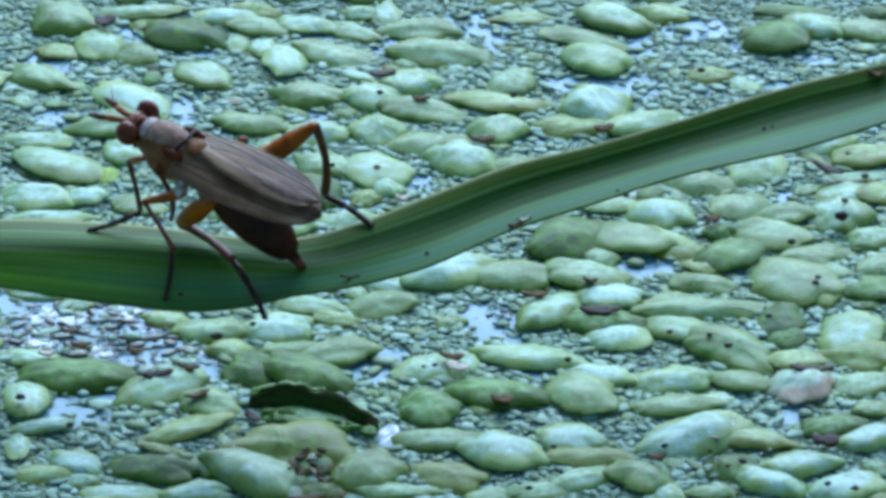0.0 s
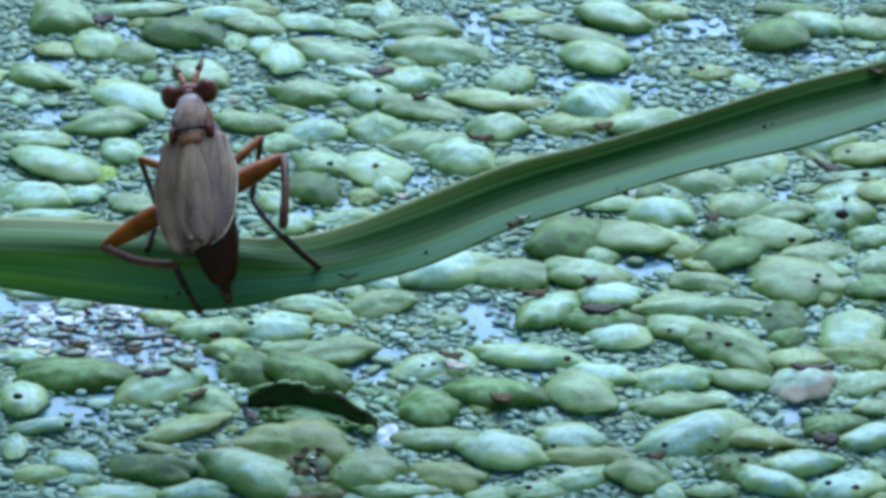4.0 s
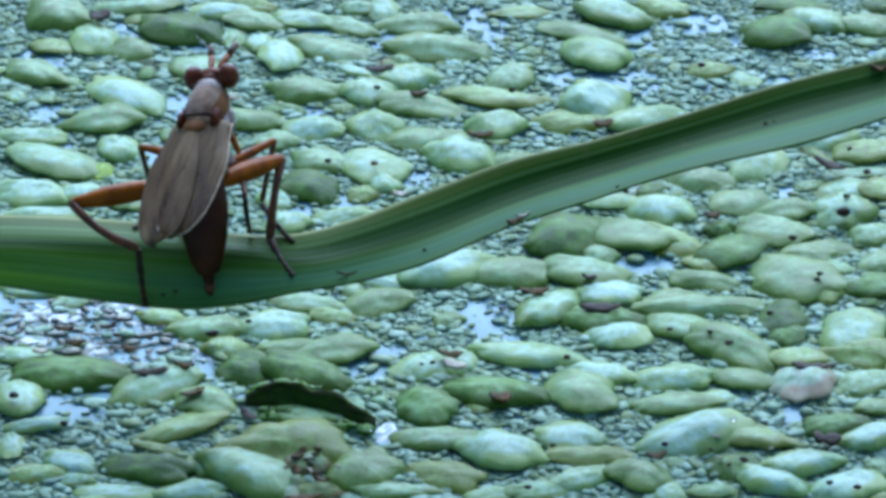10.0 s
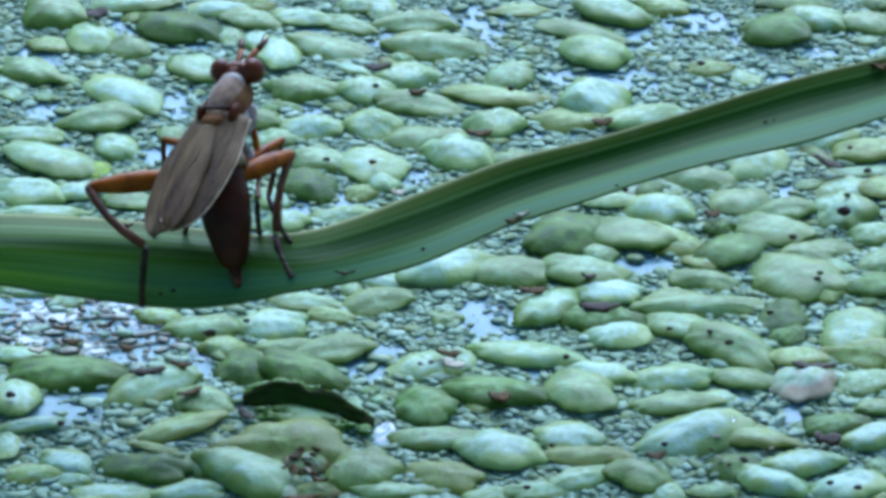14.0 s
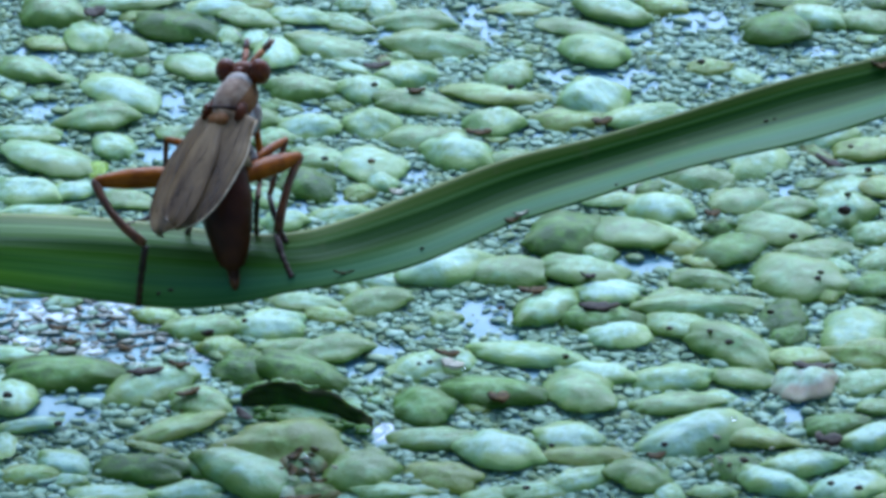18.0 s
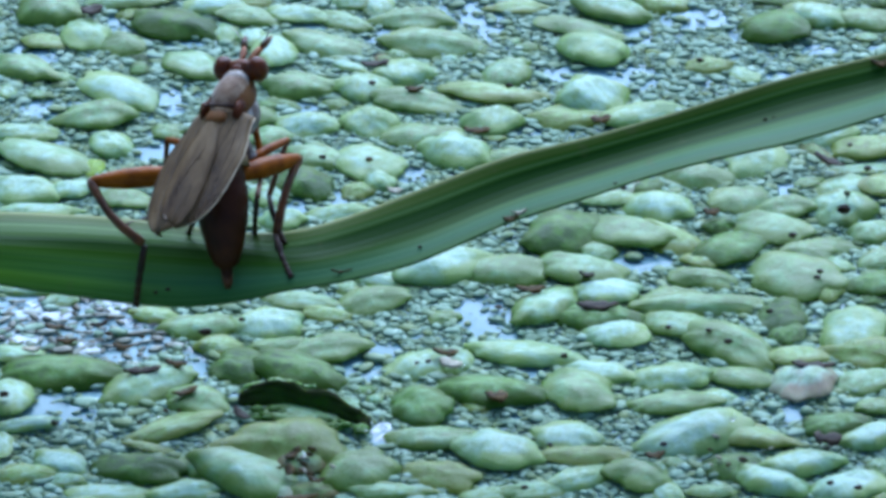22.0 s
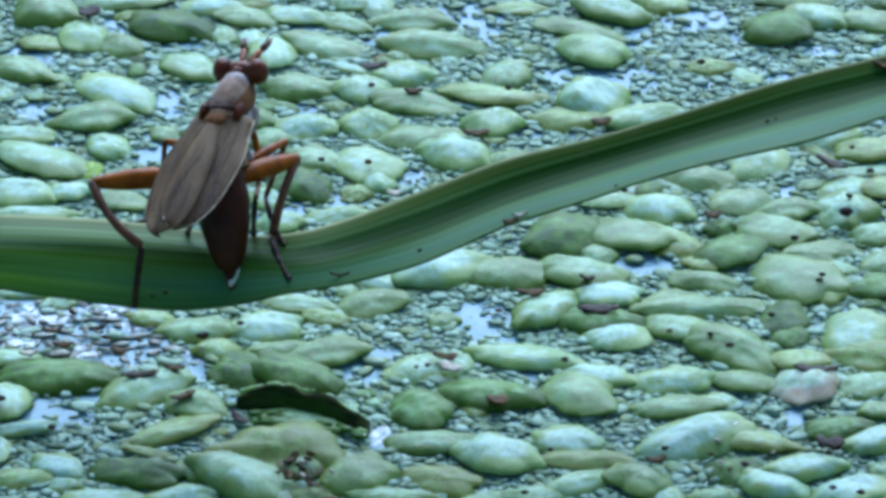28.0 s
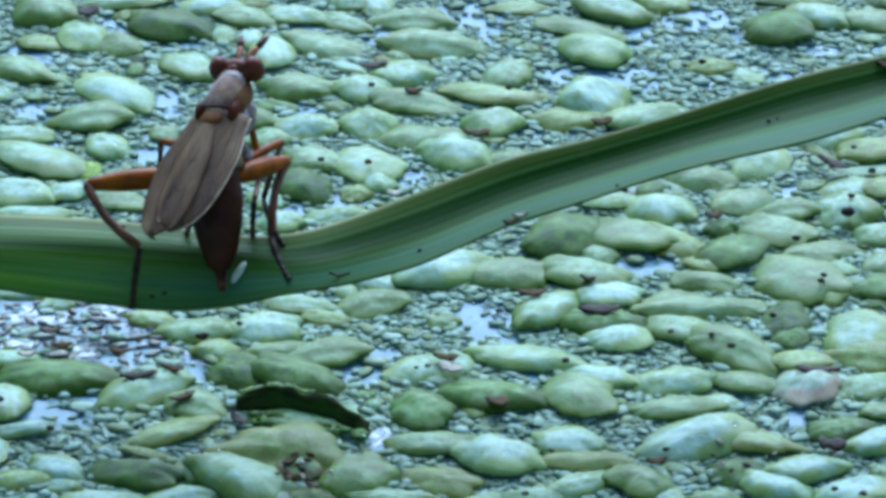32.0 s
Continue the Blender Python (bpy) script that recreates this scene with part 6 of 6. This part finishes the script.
    walk_leg("MR", (
        (0, 2.62, -0.57, -1.64, 2.52, -0.87, -3.84, 1.26, -2.43, -4.36),
        (0.5, 2.68, -0.55, -1.68, 2.43, -0.87, -3.9, 1.25, -2.44, -4.4),
        (1, 2.78, -0.32, -1.76, 2.35, -0.68, -3.99, 1.24, -2.28, -4.45),
        (1.5, 2.89, -0.04, -1.95, 2.17, -0.18, -4.15, 1.32, -1.93, -4.55),
        (2, 2.86, 0.22, -2.1, 2.05, -0.11, -4.2, 1.71, -2.1, -4.52),
        (2.5, 2.72, 0.74, -2.26, 1.68, 0.15, -4.12, 1.95, -1.89, -4.61),
        (3, 2.6, 1.24, -2.33, 1.67, 0.32, -4.15, 2.26, -1.63, -4.52),
        (3.5, 2.4, 1.62, -2.45, 1.67, 0.43, -4.29, 2.58, -1.39, -4.5),
        (4.2, 2, 1.84, -2.8, 1.17, 0.59, -4.48, 2.16, -1.21, -4.86),
        (4.9, 1.85, 1.91, -2.88, 1.04, 0.55, -4.4, 2.08, -1.23, -4.88),
        (5.5, 1.7, 1.95, -2.95, 0.95, 0.46, -4.3, 2.03, -1.26, -4.9),
        (6, 1.34, 2.07, -3.1, 0.65, 0.51, -4.45, 1.9, -1.07, -5.07),
        (6.5, 1.16, 2.1, -3.14, 0.52, 0.55, -4.57, 1.88, -0.92, -5.21),
        (7, 1.01, 2.08, -3.2, 0.51, 0.45, -4.62, 1.98, -0.9, -5.26),
        (7.5, 1, 2.05, -3.26, 0.51, 0.34, -4.68, 2.05, -0.95, -5.26),
        (8, 1.35, 1.92, -3.3, 0.7, 0.2, -4.75, 2.21, -1.08, -5.34),
        (8.5, 1.19, 1.86, -3.35, 0.61, 0, -4.71, 2.16, -1.22, -5.31),
        (9, 1.38, 1.82, -3.32, 0.78, -0.09, -4.69, 2.36, -1.3, -5.26),
        (9.5, 1.5, 1.76, -3.21, 0.97, -0.16, -4.47, 2.45, -1.56, -5.01),
        (10, 1.49, 1.73, -3.24, 1.05, -0.26, -4.32, 2.45, -1.77, -4.88),
        (10.5, 1.46, 1.69, -3.3, 1.09, -0.34, -4.23, 2.42, -1.9, -4.83),
        (11, 1.35, 1.68, -3.37, 1.04, -0.39, -4.15, 2.27, -1.99, -4.85),
        (11.5, 1.28, 1.68, -3.39, 1.1, -0.47, -4.01, 2.29, -2.1, -4.72),
        (12, 1.15, 1.7, -3.41, 1, -0.5, -3.98, 2.19, -2.17, -4.66),
        (12.5, 0.96, 1.75, -3.46, 0.86, -0.43, -4.04, 2.08, -2.05, -4.76),
        (13, 0.79, 1.8, -3.46, 0.81, -0.38, -4.04, 2.1, -1.93, -4.77),
        (13.5, 0.69, 1.78, -3.46, 0.7, -0.43, -4.03, 1.95, -2.02, -4.76),
        (14, 0.74, 1.82, -3.4, 0.76, -0.41, -3.97, 2.01, -2.05, -4.65),
        (14.5, 0.66, 1.85, -3.4, 0.65, -0.37, -3.98, 1.86, -2.03, -4.69),
        (15.5, 0.69, 1.84, -3.41, 0.65, -0.37, -3.99, 1.83, -2.05, -4.67),
        (16.5, 0.73, 1.83, -3.42, 0.66, -0.37, -4, 1.8, -2.07, -4.65),
        (17, 0.69, 1.79, -3.46, 0.6, -0.4, -4.02, 1.73, -2.11, -4.66),
        (17.5, 0.72, 1.82, -3.42, 0.66, -0.38, -3.99, 1.81, -2.1, -4.59),
        (18, 0.79, 1.89, -3.37, 0.73, -0.31, -3.95, 1.88, -2.05, -4.51),
        (19, 0.82, 1.81, -3.44, 0.72, -0.37, -4, 1.83, -2.12, -4.55),
        (20, 0.85, 1.8, -3.43, 0.75, -0.4, -3.99, 1.84, -2.18, -4.5),
        (21, 0.91, 1.8, -3.42, 0.81, -0.41, -3.97, 1.91, -2.18, -4.49),
        (22, 0.88, 1.81, -3.43, 0.74, -0.38, -3.99, 1.83, -2.15, -4.55),
        (23, 0.92, 1.77, -3.43, 0.78, -0.43, -3.98, 1.89, -2.2, -4.52),
        (23.5, 0.92, 1.79, -3.42, 0.76, -0.41, -3.96, 1.86, -2.18, -4.51),
        (24, 0.94, 1.8, -3.4, 0.77, -0.41, -3.93, 1.86, -2.18, -4.49),
        (24.5, 0.89, 1.83, -3.4, 0.71, -0.38, -3.92, 1.81, -2.15, -4.49),
        (25, 0.89, 1.87, -3.38, 0.69, -0.32, -3.95, 1.78, -2.06, -4.54),
        (25.5, 0.91, 1.87, -3.37, 0.71, -0.33, -3.93, 1.81, -2.08, -4.51),
        (26.5, 0.94, 1.86, -3.35, 0.77, -0.35, -3.91, 1.91, -2.1, -4.49),
        (27.5, 0.98, 1.86, -3.34, 0.82, -0.36, -3.91, 1.99, -2.09, -4.49),
        (28, 0.98, 1.86, -3.34, 0.81, -0.37, -3.89, 2, -2.1, -4.48),
        (29, 0.86, 1.85, -3.38, 0.7, -0.38, -3.94, 1.89, -2.1, -4.53),
        (30, 0.82, 1.85, -3.37, 0.74, -0.39, -3.94, 2, -2.07, -4.51),
        (31, 0.78, 1.84, -3.39, 0.7, -0.39, -3.95, 1.95, -2.07, -4.53),
        (31.5, 0.86, 1.8, -3.4, 0.77, -0.43, -3.96, 2.02, -2.12, -4.52),
        (32, 0.79, 1.77, -3.44, 0.67, -0.46, -3.99, 1.9, -2.15, -4.56),
    ))
    walk_leg("FL", (
        (0, 0.3, 2.86, -2.83, -0.2, 1.99, -4.49, -1.41, 3.53, -5.38),
        (0.5, 0.23, 2.9, -2.8, -0.4, 1.99, -4.4, -1.61, 3.5, -5.27),
        (1, 0.06, 3.05, -2.7, -0.7, 2.07, -4.21, -1.95, 3.53, -5.04),
        (1.5, -0.38, 3.16, -2.62, -1.28, 2.1, -4.03, -2.81, 3.38, -4.7),
        (2, -0.62, 3.12, -2.65, -1.48, 1.78, -4.16, -3.22, 2.79, -4.76),
        (2.5, -0.73, 3.13, -2.46, -1.61, 1.48, -3.71, -3.02, 2.52, -4.57),
        (3, -1.08, 2.88, -2.56, -1.84, 1.05, -3.72, -3.38, 1.87, -4.53),
        (3.5, -1.17, 2.38, -2.89, -1.38, 0.34, -3.41, -2.77, 0.73, -4.63),
        (4.2, -1.49, 1.97, -2.82, -1.47, -0.12, -3.06, -2.7, 0.22, -4.45),
        (4.9, -1.5, 1.53, -2.77, -1.22, -0.56, -2.77, -2.21, -0.31, -4.35),
        (5.5, -1.46, 1.13, -2.72, -0.97, -0.86, -2.59, -1.75, -0.66, -4.34),
        (6, -1.63, 0.99, -2.57, -1.05, -0.94, -2.49, -2.01, -0.81, -4.23),
        (6.5, -1.68, 0.92, -2.51, -1.11, -1, -2.5, -2.14, -0.87, -4.22),
        (7, -1.63, 0.73, -2.42, -1.06, -1.18, -2.45, -2.14, -1.09, -4.16),
        (7.5, -1.65, 0.58, -2.45, -1.02, -1.25, -2.47, -2.1, -1.22, -4.23),
        (8, -1.49, 0.61, -2.52, -0.83, -1.25, -2.47, -1.92, -1.27, -4.19),
        (8.5, -1.51, 0.28, -2.33, -0.81, -1.51, -2.36, -1.95, -1.53, -4.1),
        (9, -1.39, 0.18, -2.31, -0.67, -1.59, -2.35, -1.79, -1.59, -4.12),
        (9.5, -1.21, 0.15, -2.15, -0.7, -1.67, -2.29, -1.73, -1.54, -4.11),
        (10, -1.06, 0.02, -1.97, -0.67, -1.79, -2.19, -1.7, -1.64, -4.05),
        (10.5, -0.93, -0.07, -1.85, -0.64, -1.86, -2.14, -1.68, -1.75, -4.01),
        (11, -0.84, -0.15, -1.69, -0.66, -1.9, -2.08, -1.76, -1.81, -3.93),
        (11.5, -0.86, -0.21, -1.68, -0.71, -1.97, -2.11, -1.74, -1.91, -4),
        (12, -0.92, -0.24, -1.64, -0.75, -2.04, -2.04, -1.81, -2.01, -3.89),
        (12.5, -0.99, -0.23, -1.68, -0.73, -2.04, -2.06, -1.86, -2.09, -3.85),
        (13, -1, -0.29, -1.67, -0.6, -2.12, -2.02, -1.74, -2.28, -3.76),
        (13.5, -1.06, -0.33, -1.64, -0.66, -2.18, -1.99, -1.86, -2.34, -3.68),
        (14, -1.07, -0.35, -1.65, -0.68, -2.23, -2.01, -1.8, -2.34, -3.74),
        (14.5, -1.1, -0.33, -1.63, -0.75, -2.2, -2.02, -1.91, -2.3, -3.72),
        (15.5, -1.03, -0.33, -1.63, -0.71, -2.19, -2.03, -1.89, -2.3, -3.74),
        (16.5, -0.94, -0.33, -1.62, -0.67, -2.19, -2.04, -1.87, -2.3, -3.74),
        (17, -0.91, -0.34, -1.62, -0.65, -2.21, -2.02, -1.89, -2.35, -3.69),
        (17.5, -0.9, -0.36, -1.64, -0.63, -2.24, -2.05, -1.8, -2.37, -3.76),
        (18, -0.87, -0.35, -1.63, -0.62, -2.21, -2.07, -1.72, -2.31, -3.83),
        (19, -0.76, -0.36, -1.65, -0.55, -2.21, -2.09, -1.72, -2.35, -3.81),
        (20, -0.73, -0.38, -1.69, -0.53, -2.25, -2.14, -1.68, -2.39, -3.87),
        (21, -0.68, -0.38, -1.67, -0.48, -2.25, -2.13, -1.62, -2.38, -3.87),
        (22, -0.68, -0.37, -1.64, -0.51, -2.21, -2.13, -1.68, -2.34, -3.85),
        (23, -0.68, -0.37, -1.68, -0.49, -2.22, -2.15, -1.64, -2.35, -3.89),
        (23.5, -0.69, -0.36, -1.65, -0.52, -2.19, -2.14, -1.67, -2.31, -3.88),
        (24, -0.65, -0.35, -1.59, -0.51, -2.16, -2.1, -1.68, -2.27, -3.85),
        (24.5, -0.69, -0.33, -1.56, -0.57, -2.11, -2.1, -1.75, -2.23, -3.86),
        (25, -0.69, -0.31, -1.56, -0.59, -2.06, -2.13, -1.76, -2.15, -3.91),
        (25.5, -0.69, -0.32, -1.55, -0.58, -2.06, -2.13, -1.74, -2.16, -3.92),
        (26.5, -0.67, -0.32, -1.58, -0.54, -2.07, -2.16, -1.66, -2.17, -3.96),
        (27.5, -0.65, -0.33, -1.61, -0.49, -2.08, -2.18, -1.59, -2.18, -3.99),
        (28, -0.66, -0.32, -1.61, -0.49, -2.08, -2.18, -1.59, -2.18, -3.99),
        (29, -0.72, -0.31, -1.63, -0.54, -2.08, -2.19, -1.68, -2.19, -3.97),
        (30, -0.69, -0.33, -1.65, -0.46, -2.11, -2.19, -1.58, -2.26, -3.97),
        (31, -0.7, -0.31, -1.64, -0.48, -2.09, -2.17, -1.62, -2.24, -3.95),
        (31.5, -0.62, -0.33, -1.64, -0.4, -2.11, -2.16, -1.55, -2.27, -3.94),
        (32, -0.65, -0.33, -1.63, -0.46, -2.11, -2.14, -1.65, -2.28, -3.89),
    ))
    walk_leg("FR", (
        (0, -1.19, 0.73, -0.83, -0.3, 0.65, -2.66, 0.26, 0.97, -4.81),
        (0.5, -1.2, 0.64, -0.83, -0.43, 0.63, -2.68, 0.1, 1, -4.78),
        (1, -1.24, 0.63, -0.82, -0.6, 0.71, -2.67, -0.11, 1.18, -4.72),
        (1.5, -1.29, 0.55, -0.8, -0.91, 0.74, -2.62, -0.63, 1.32, -4.59),
        (2, -1.17, 0.35, -0.84, -0.96, 0.49, -2.68, -0.81, 1.02, -4.67),
        (2.5, -0.68, -0.11, -0.81, -0.69, -0.01, -2.62, -0.73, 0.49, -4.57),
        (3, -0.01, -0.4, -0.83, -0.14, -0.47, -2.58, -0.27, -0.12, -4.52),
        (3.5, 0.75, -0.46, -0.97, 0.56, -0.8, -2.63, 0.4, -0.61, -4.56),
        (4.2, 0.79, -0.04, -1.69, 0.78, -0.89, -2.91, 0.62, -0.48, -4.82),
        (4.9, 0.83, 0.39, -2.41, 1.01, -0.98, -3.20, 0.83, -0.35, -5.08),
        (5.5, 0.87, 0.75, -3.03, 1.2, -1.05, -3.44, 1.02, -0.24, -5.31),
        (6, 0.55, 0.89, -3.17, 1.02, -0.88, -3.55, 0.63, -0.14, -5.42),
        (6.5, 0.37, 0.95, -3.23, 0.92, -0.8, -3.63, 0.44, -0.07, -5.48),
        (7, 0.28, 0.86, -3.22, 0.93, -0.85, -3.62, 0.37, -0.14, -5.46),
        (7.5, 0.23, 0.84, -3.33, 0.94, -0.86, -3.65, 0.4, -0.24, -5.52),
        (8, 0.42, 0.82, -3.45, 1.12, -0.89, -3.69, 0.56, -0.34, -5.59),
        (8.5, 0.33, 0.64, -3.4, 1.08, -1.06, -3.63, 0.48, -0.53, -5.52),
        (9, 0.48, 0.57, -3.39, 1.24, -1.13, -3.59, 0.68, -0.59, -5.49),
        (9.5, 0.69, 0.4, -2.83, 1.31, -1.38, -2.69, 0.63, -1.27, -4.69),
        (10, 0.81, 0.27, -2.72, 1.37, -1.54, -2.6, 0.76, -1.41, -4.6),
        (10.5, 0.89, 0.2, -2.7, 1.42, -1.62, -2.57, 0.85, -1.5, -4.58),
        (11, 0.91, 0.15, -2.68, 1.41, -1.69, -2.58, 0.83, -1.56, -4.59),
        (11.5, 0.95, 0.06, -2.62, 1.41, -1.79, -2.52, 0.95, -1.65, -4.55),
        (12, 0.9, -0.02, -2.63, 1.38, -1.87, -2.47, 0.86, -1.72, -4.48),
        (12.5, 0.82, 0.03, -2.77, 1.4, -1.79, -2.56, 0.75, -1.67, -4.53),
        (13, 0.79, 0.04, -2.84, 1.5, -1.72, -2.58, 0.77, -1.64, -4.53),
        (13.5, 0.75, -0.05, -2.89, 1.45, -1.82, -2.6, 0.64, -1.72, -4.5),
        (14, 0.81, -0.11, -2.86, 1.47, -1.9, -2.52, 0.72, -1.74, -4.43),
        (14.5, 0.73, -0.09, -2.88, 1.38, -1.88, -2.55, 0.59, -1.72, -4.44),
        (15.5, 0.72, -0.08, -2.9, 1.37, -1.87, -2.55, 0.55, -1.73, -4.44),
        (16.5, 0.73, -0.08, -2.91, 1.36, -1.87, -2.53, 0.53, -1.76, -4.42),
        (17, 0.69, -0.1, -2.95, 1.34, -1.87, -2.55, 0.46, -1.8, -4.42),
        (17.5, 0.72, -0.1, -2.9, 1.35, -1.88, -2.49, 0.54, -1.8, -4.39),
        (18, 0.75, -0.06, -2.85, 1.35, -1.84, -2.43, 0.61, -1.75, -4.36),
        (19, 0.75, -0.07, -2.95, 1.36, -1.84, -2.5, 0.55, -1.8, -4.4),
        (20, 0.74, -0.09, -2.96, 1.33, -1.86, -2.49, 0.54, -1.83, -4.41),
        (21, 0.8, -0.1, -2.95, 1.39, -1.87, -2.46, 0.62, -1.85, -4.38),
        (22, 0.77, -0.08, -2.96, 1.36, -1.86, -2.49, 0.56, -1.83, -4.39),
        (23, 0.8, -0.11, -2.98, 1.38, -1.88, -2.49, 0.61, -1.85, -4.4),
        (23.5, 0.78, -0.08, -2.96, 1.35, -1.86, -2.48, 0.58, -1.82, -4.4),
        (24, 0.81, -0.08, -2.93, 1.37, -1.86, -2.44, 0.59, -1.82, -4.35),
        (24.5, 0.76, -0.06, -2.91, 1.32, -1.84, -2.42, 0.53, -1.79, -4.34),
        (25, 0.75, -0.01, -2.92, 1.3, -1.79, -2.44, 0.53, -1.72, -4.37),
        (25.5, 0.76, -0.01, -2.92, 1.3, -1.79, -2.43, 0.55, -1.72, -4.37),
        (26.5, 0.81, -0.02, -2.91, 1.36, -1.8, -2.43, 0.63, -1.73, -4.37),
        (27.5, 0.85, -0.02, -2.92, 1.4, -1.8, -2.44, 0.7, -1.72, -4.38),
        (28, 0.85, -0.02, -2.92, 1.4, -1.81, -2.43, 0.7, -1.72, -4.38),
        (29, 0.78, -0.04, -2.95, 1.35, -1.82, -2.47, 0.61, -1.74, -4.4),
        (30, 0.83, -0.05, -2.94, 1.43, -1.82, -2.45, 0.7, -1.76, -4.39),
        (31, 0.81, -0.05, -2.95, 1.41, -1.81, -2.46, 0.66, -1.76, -4.39),
        (31.5, 0.89, -0.08, -2.97, 1.48, -1.85, -2.47, 0.73, -1.8, -4.39),
        (32, 0.83, -0.1, -3, 1.42, -1.87, -2.49, 0.62, -1.84, -4.4),
    ))
    # the egg rides inside the abdomen, slides out of its tip and stays stuck to the blade
    walk(egg, [(t, aim(p, q)) for t, p, q in (
        (0, (-6.18, -11.16, 7.14), (-6.86, -11.02, 7.86)),
        (0.5, (-6.20, -11.12, 7.17), (-6.88, -10.96, 7.89)),
        (1, (-6.16, -11.08, 7.14), (-6.82, -10.90, 7.86)),
        (1.5, (-6.31, -11.19, 6.96), (-6.91, -10.98, 7.72)),
        (2, (-7.40, -11.48, 6.49), (-7.75, -11.21, 7.39)),
        (2.5, (-7.53, -11.50, 6.46), (-7.85, -11.21, 7.36)),
        (3, (-7.98, -11.65, 6.34), (-8.21, -11.30, 7.25)),
        (3.5, (-8.16, -11.57, 6.34), (-8.39, -11.22, 7.25)),
        (4.2, (-8.03, -11.58, 6.40), (-8.25, -11.24, 7.31)),
        (4.9, (-7.91, -11.59, 6.42), (-8.15, -11.23, 7.32)),
        (5.5, (-7.82, -11.59, 6.44), (-8.07, -11.22, 7.33)),
        (6, (-8.25, -11.72, 6.36), (-8.38, -11.33, 7.28)),
        (6.5, (-8.43, -11.65, 6.35), (-8.51, -11.29, 7.28)),
        (7, (-8.62, -11.52, 6.35), (-8.65, -11.16, 7.28)),
        (7.5, (-8.75, -11.59, 6.40), (-8.75, -11.23, 7.33)),
        (8, (-8.93, -11.65, 6.38), (-8.95, -11.27, 7.30)),
        (8.5, (-9.04, -11.51, 6.43), (-9.00, -11.12, 7.35)),
        (9, (-9.19, -11.40, 6.43), (-9.13, -11.01, 7.35)),
        (9.5, (-8.83, -11.29, 6.45), (-8.82, -10.86, 7.35)),
        (10, (-8.45, -11.19, 6.47), (-8.52, -10.75, 7.36)),
        (10.5, (-8.22, -11.16, 6.49), (-8.34, -10.71, 7.37)),
        (11, (-7.98, -11.13, 6.52), (-8.14, -10.67, 7.40)),
        (11.5, (-7.73, -11.08, 6.59), (-7.91, -10.62, 7.46)),
        (12, (-7.90, -11.12, 6.58), (-8.00, -10.63, 7.44)),
        (12.5, (-7.98, -11.17, 6.59), (-8.05, -10.67, 7.45)),
        (13, (-8.05, -11.21, 6.60), (-8.10, -10.70, 7.46)),
        (13.5, (-7.78, -11.11, 6.60), (-7.88, -10.60, 7.46)),
        (14, (-7.50, -11.01, 6.60), (-7.64, -10.51, 7.46)),
        (14.5, (-7.57, -11.04, 6.60), (-7.68, -10.54, 7.46)),
        (15.5, (-7.68, -11.10, 6.62), (-7.76, -10.58, 7.47)),
        (16.5, (-7.80, -11.14, 6.63), (-7.83, -10.61, 7.48)),
        (17, (-7.84, -11.17, 6.65), (-7.86, -10.63, 7.49)),
        (17.5, (-7.65, -11.13, 6.64), (-7.70, -10.60, 7.48)),
        (18, (-7.44, -11.12, 6.62), (-7.54, -10.60, 7.46)),
        (19, (-7.57, -11.17, 6.64), (-7.64, -10.64, 7.48)),
        (20, (-7.13, -11.10, 6.67), (-7.29, -10.59, 7.52)),
        (21, (-7.34, -11.13, 6.64), (-7.45, -10.61, 7.49)),
        (22, (-7.55, -11.16, 6.63), (-7.60, -10.64, 7.48)),
        (23, (-7.35, -11.19, 6.68), (-7.46, -10.66, 7.52)),
        (23.5, (-7.32, -11.19, 6.66), (-7.43, -10.67, 7.51)),
        (24, (-7.30, -11.18, 6.66), (-7.42, -10.65, 7.50)),
        (24.5, (-7.30, -11.18, 6.66), (-7.42, -10.65, 7.50)),
        (25, (-7.29, -11.19, 6.65), (-7.41, -10.67, 7.50)),
        (25.5, (-7.31, -11.16, 6.63), (-7.43, -10.64, 7.49)),
        (26.5, (-7.37, -11.09, 6.60), (-7.47, -10.59, 7.46)),
        (27.5, (-7.24, -11.32, 5.84), (-7.13, -10.47, 6.35)),
        (28, (-7.19, -11.51, 5.74), (-6.87, -10.75, 6.29)),
        (29, (-7.09, -11.47, 5.79), (-6.63, -10.74, 6.31)),
        (30, (-7.04, -11.39, 5.84), (-6.51, -10.70, 6.33)),
        (32, (-7.02, -11.43, 5.81), (-6.53, -10.73, 6.32)),
    )])


motions()
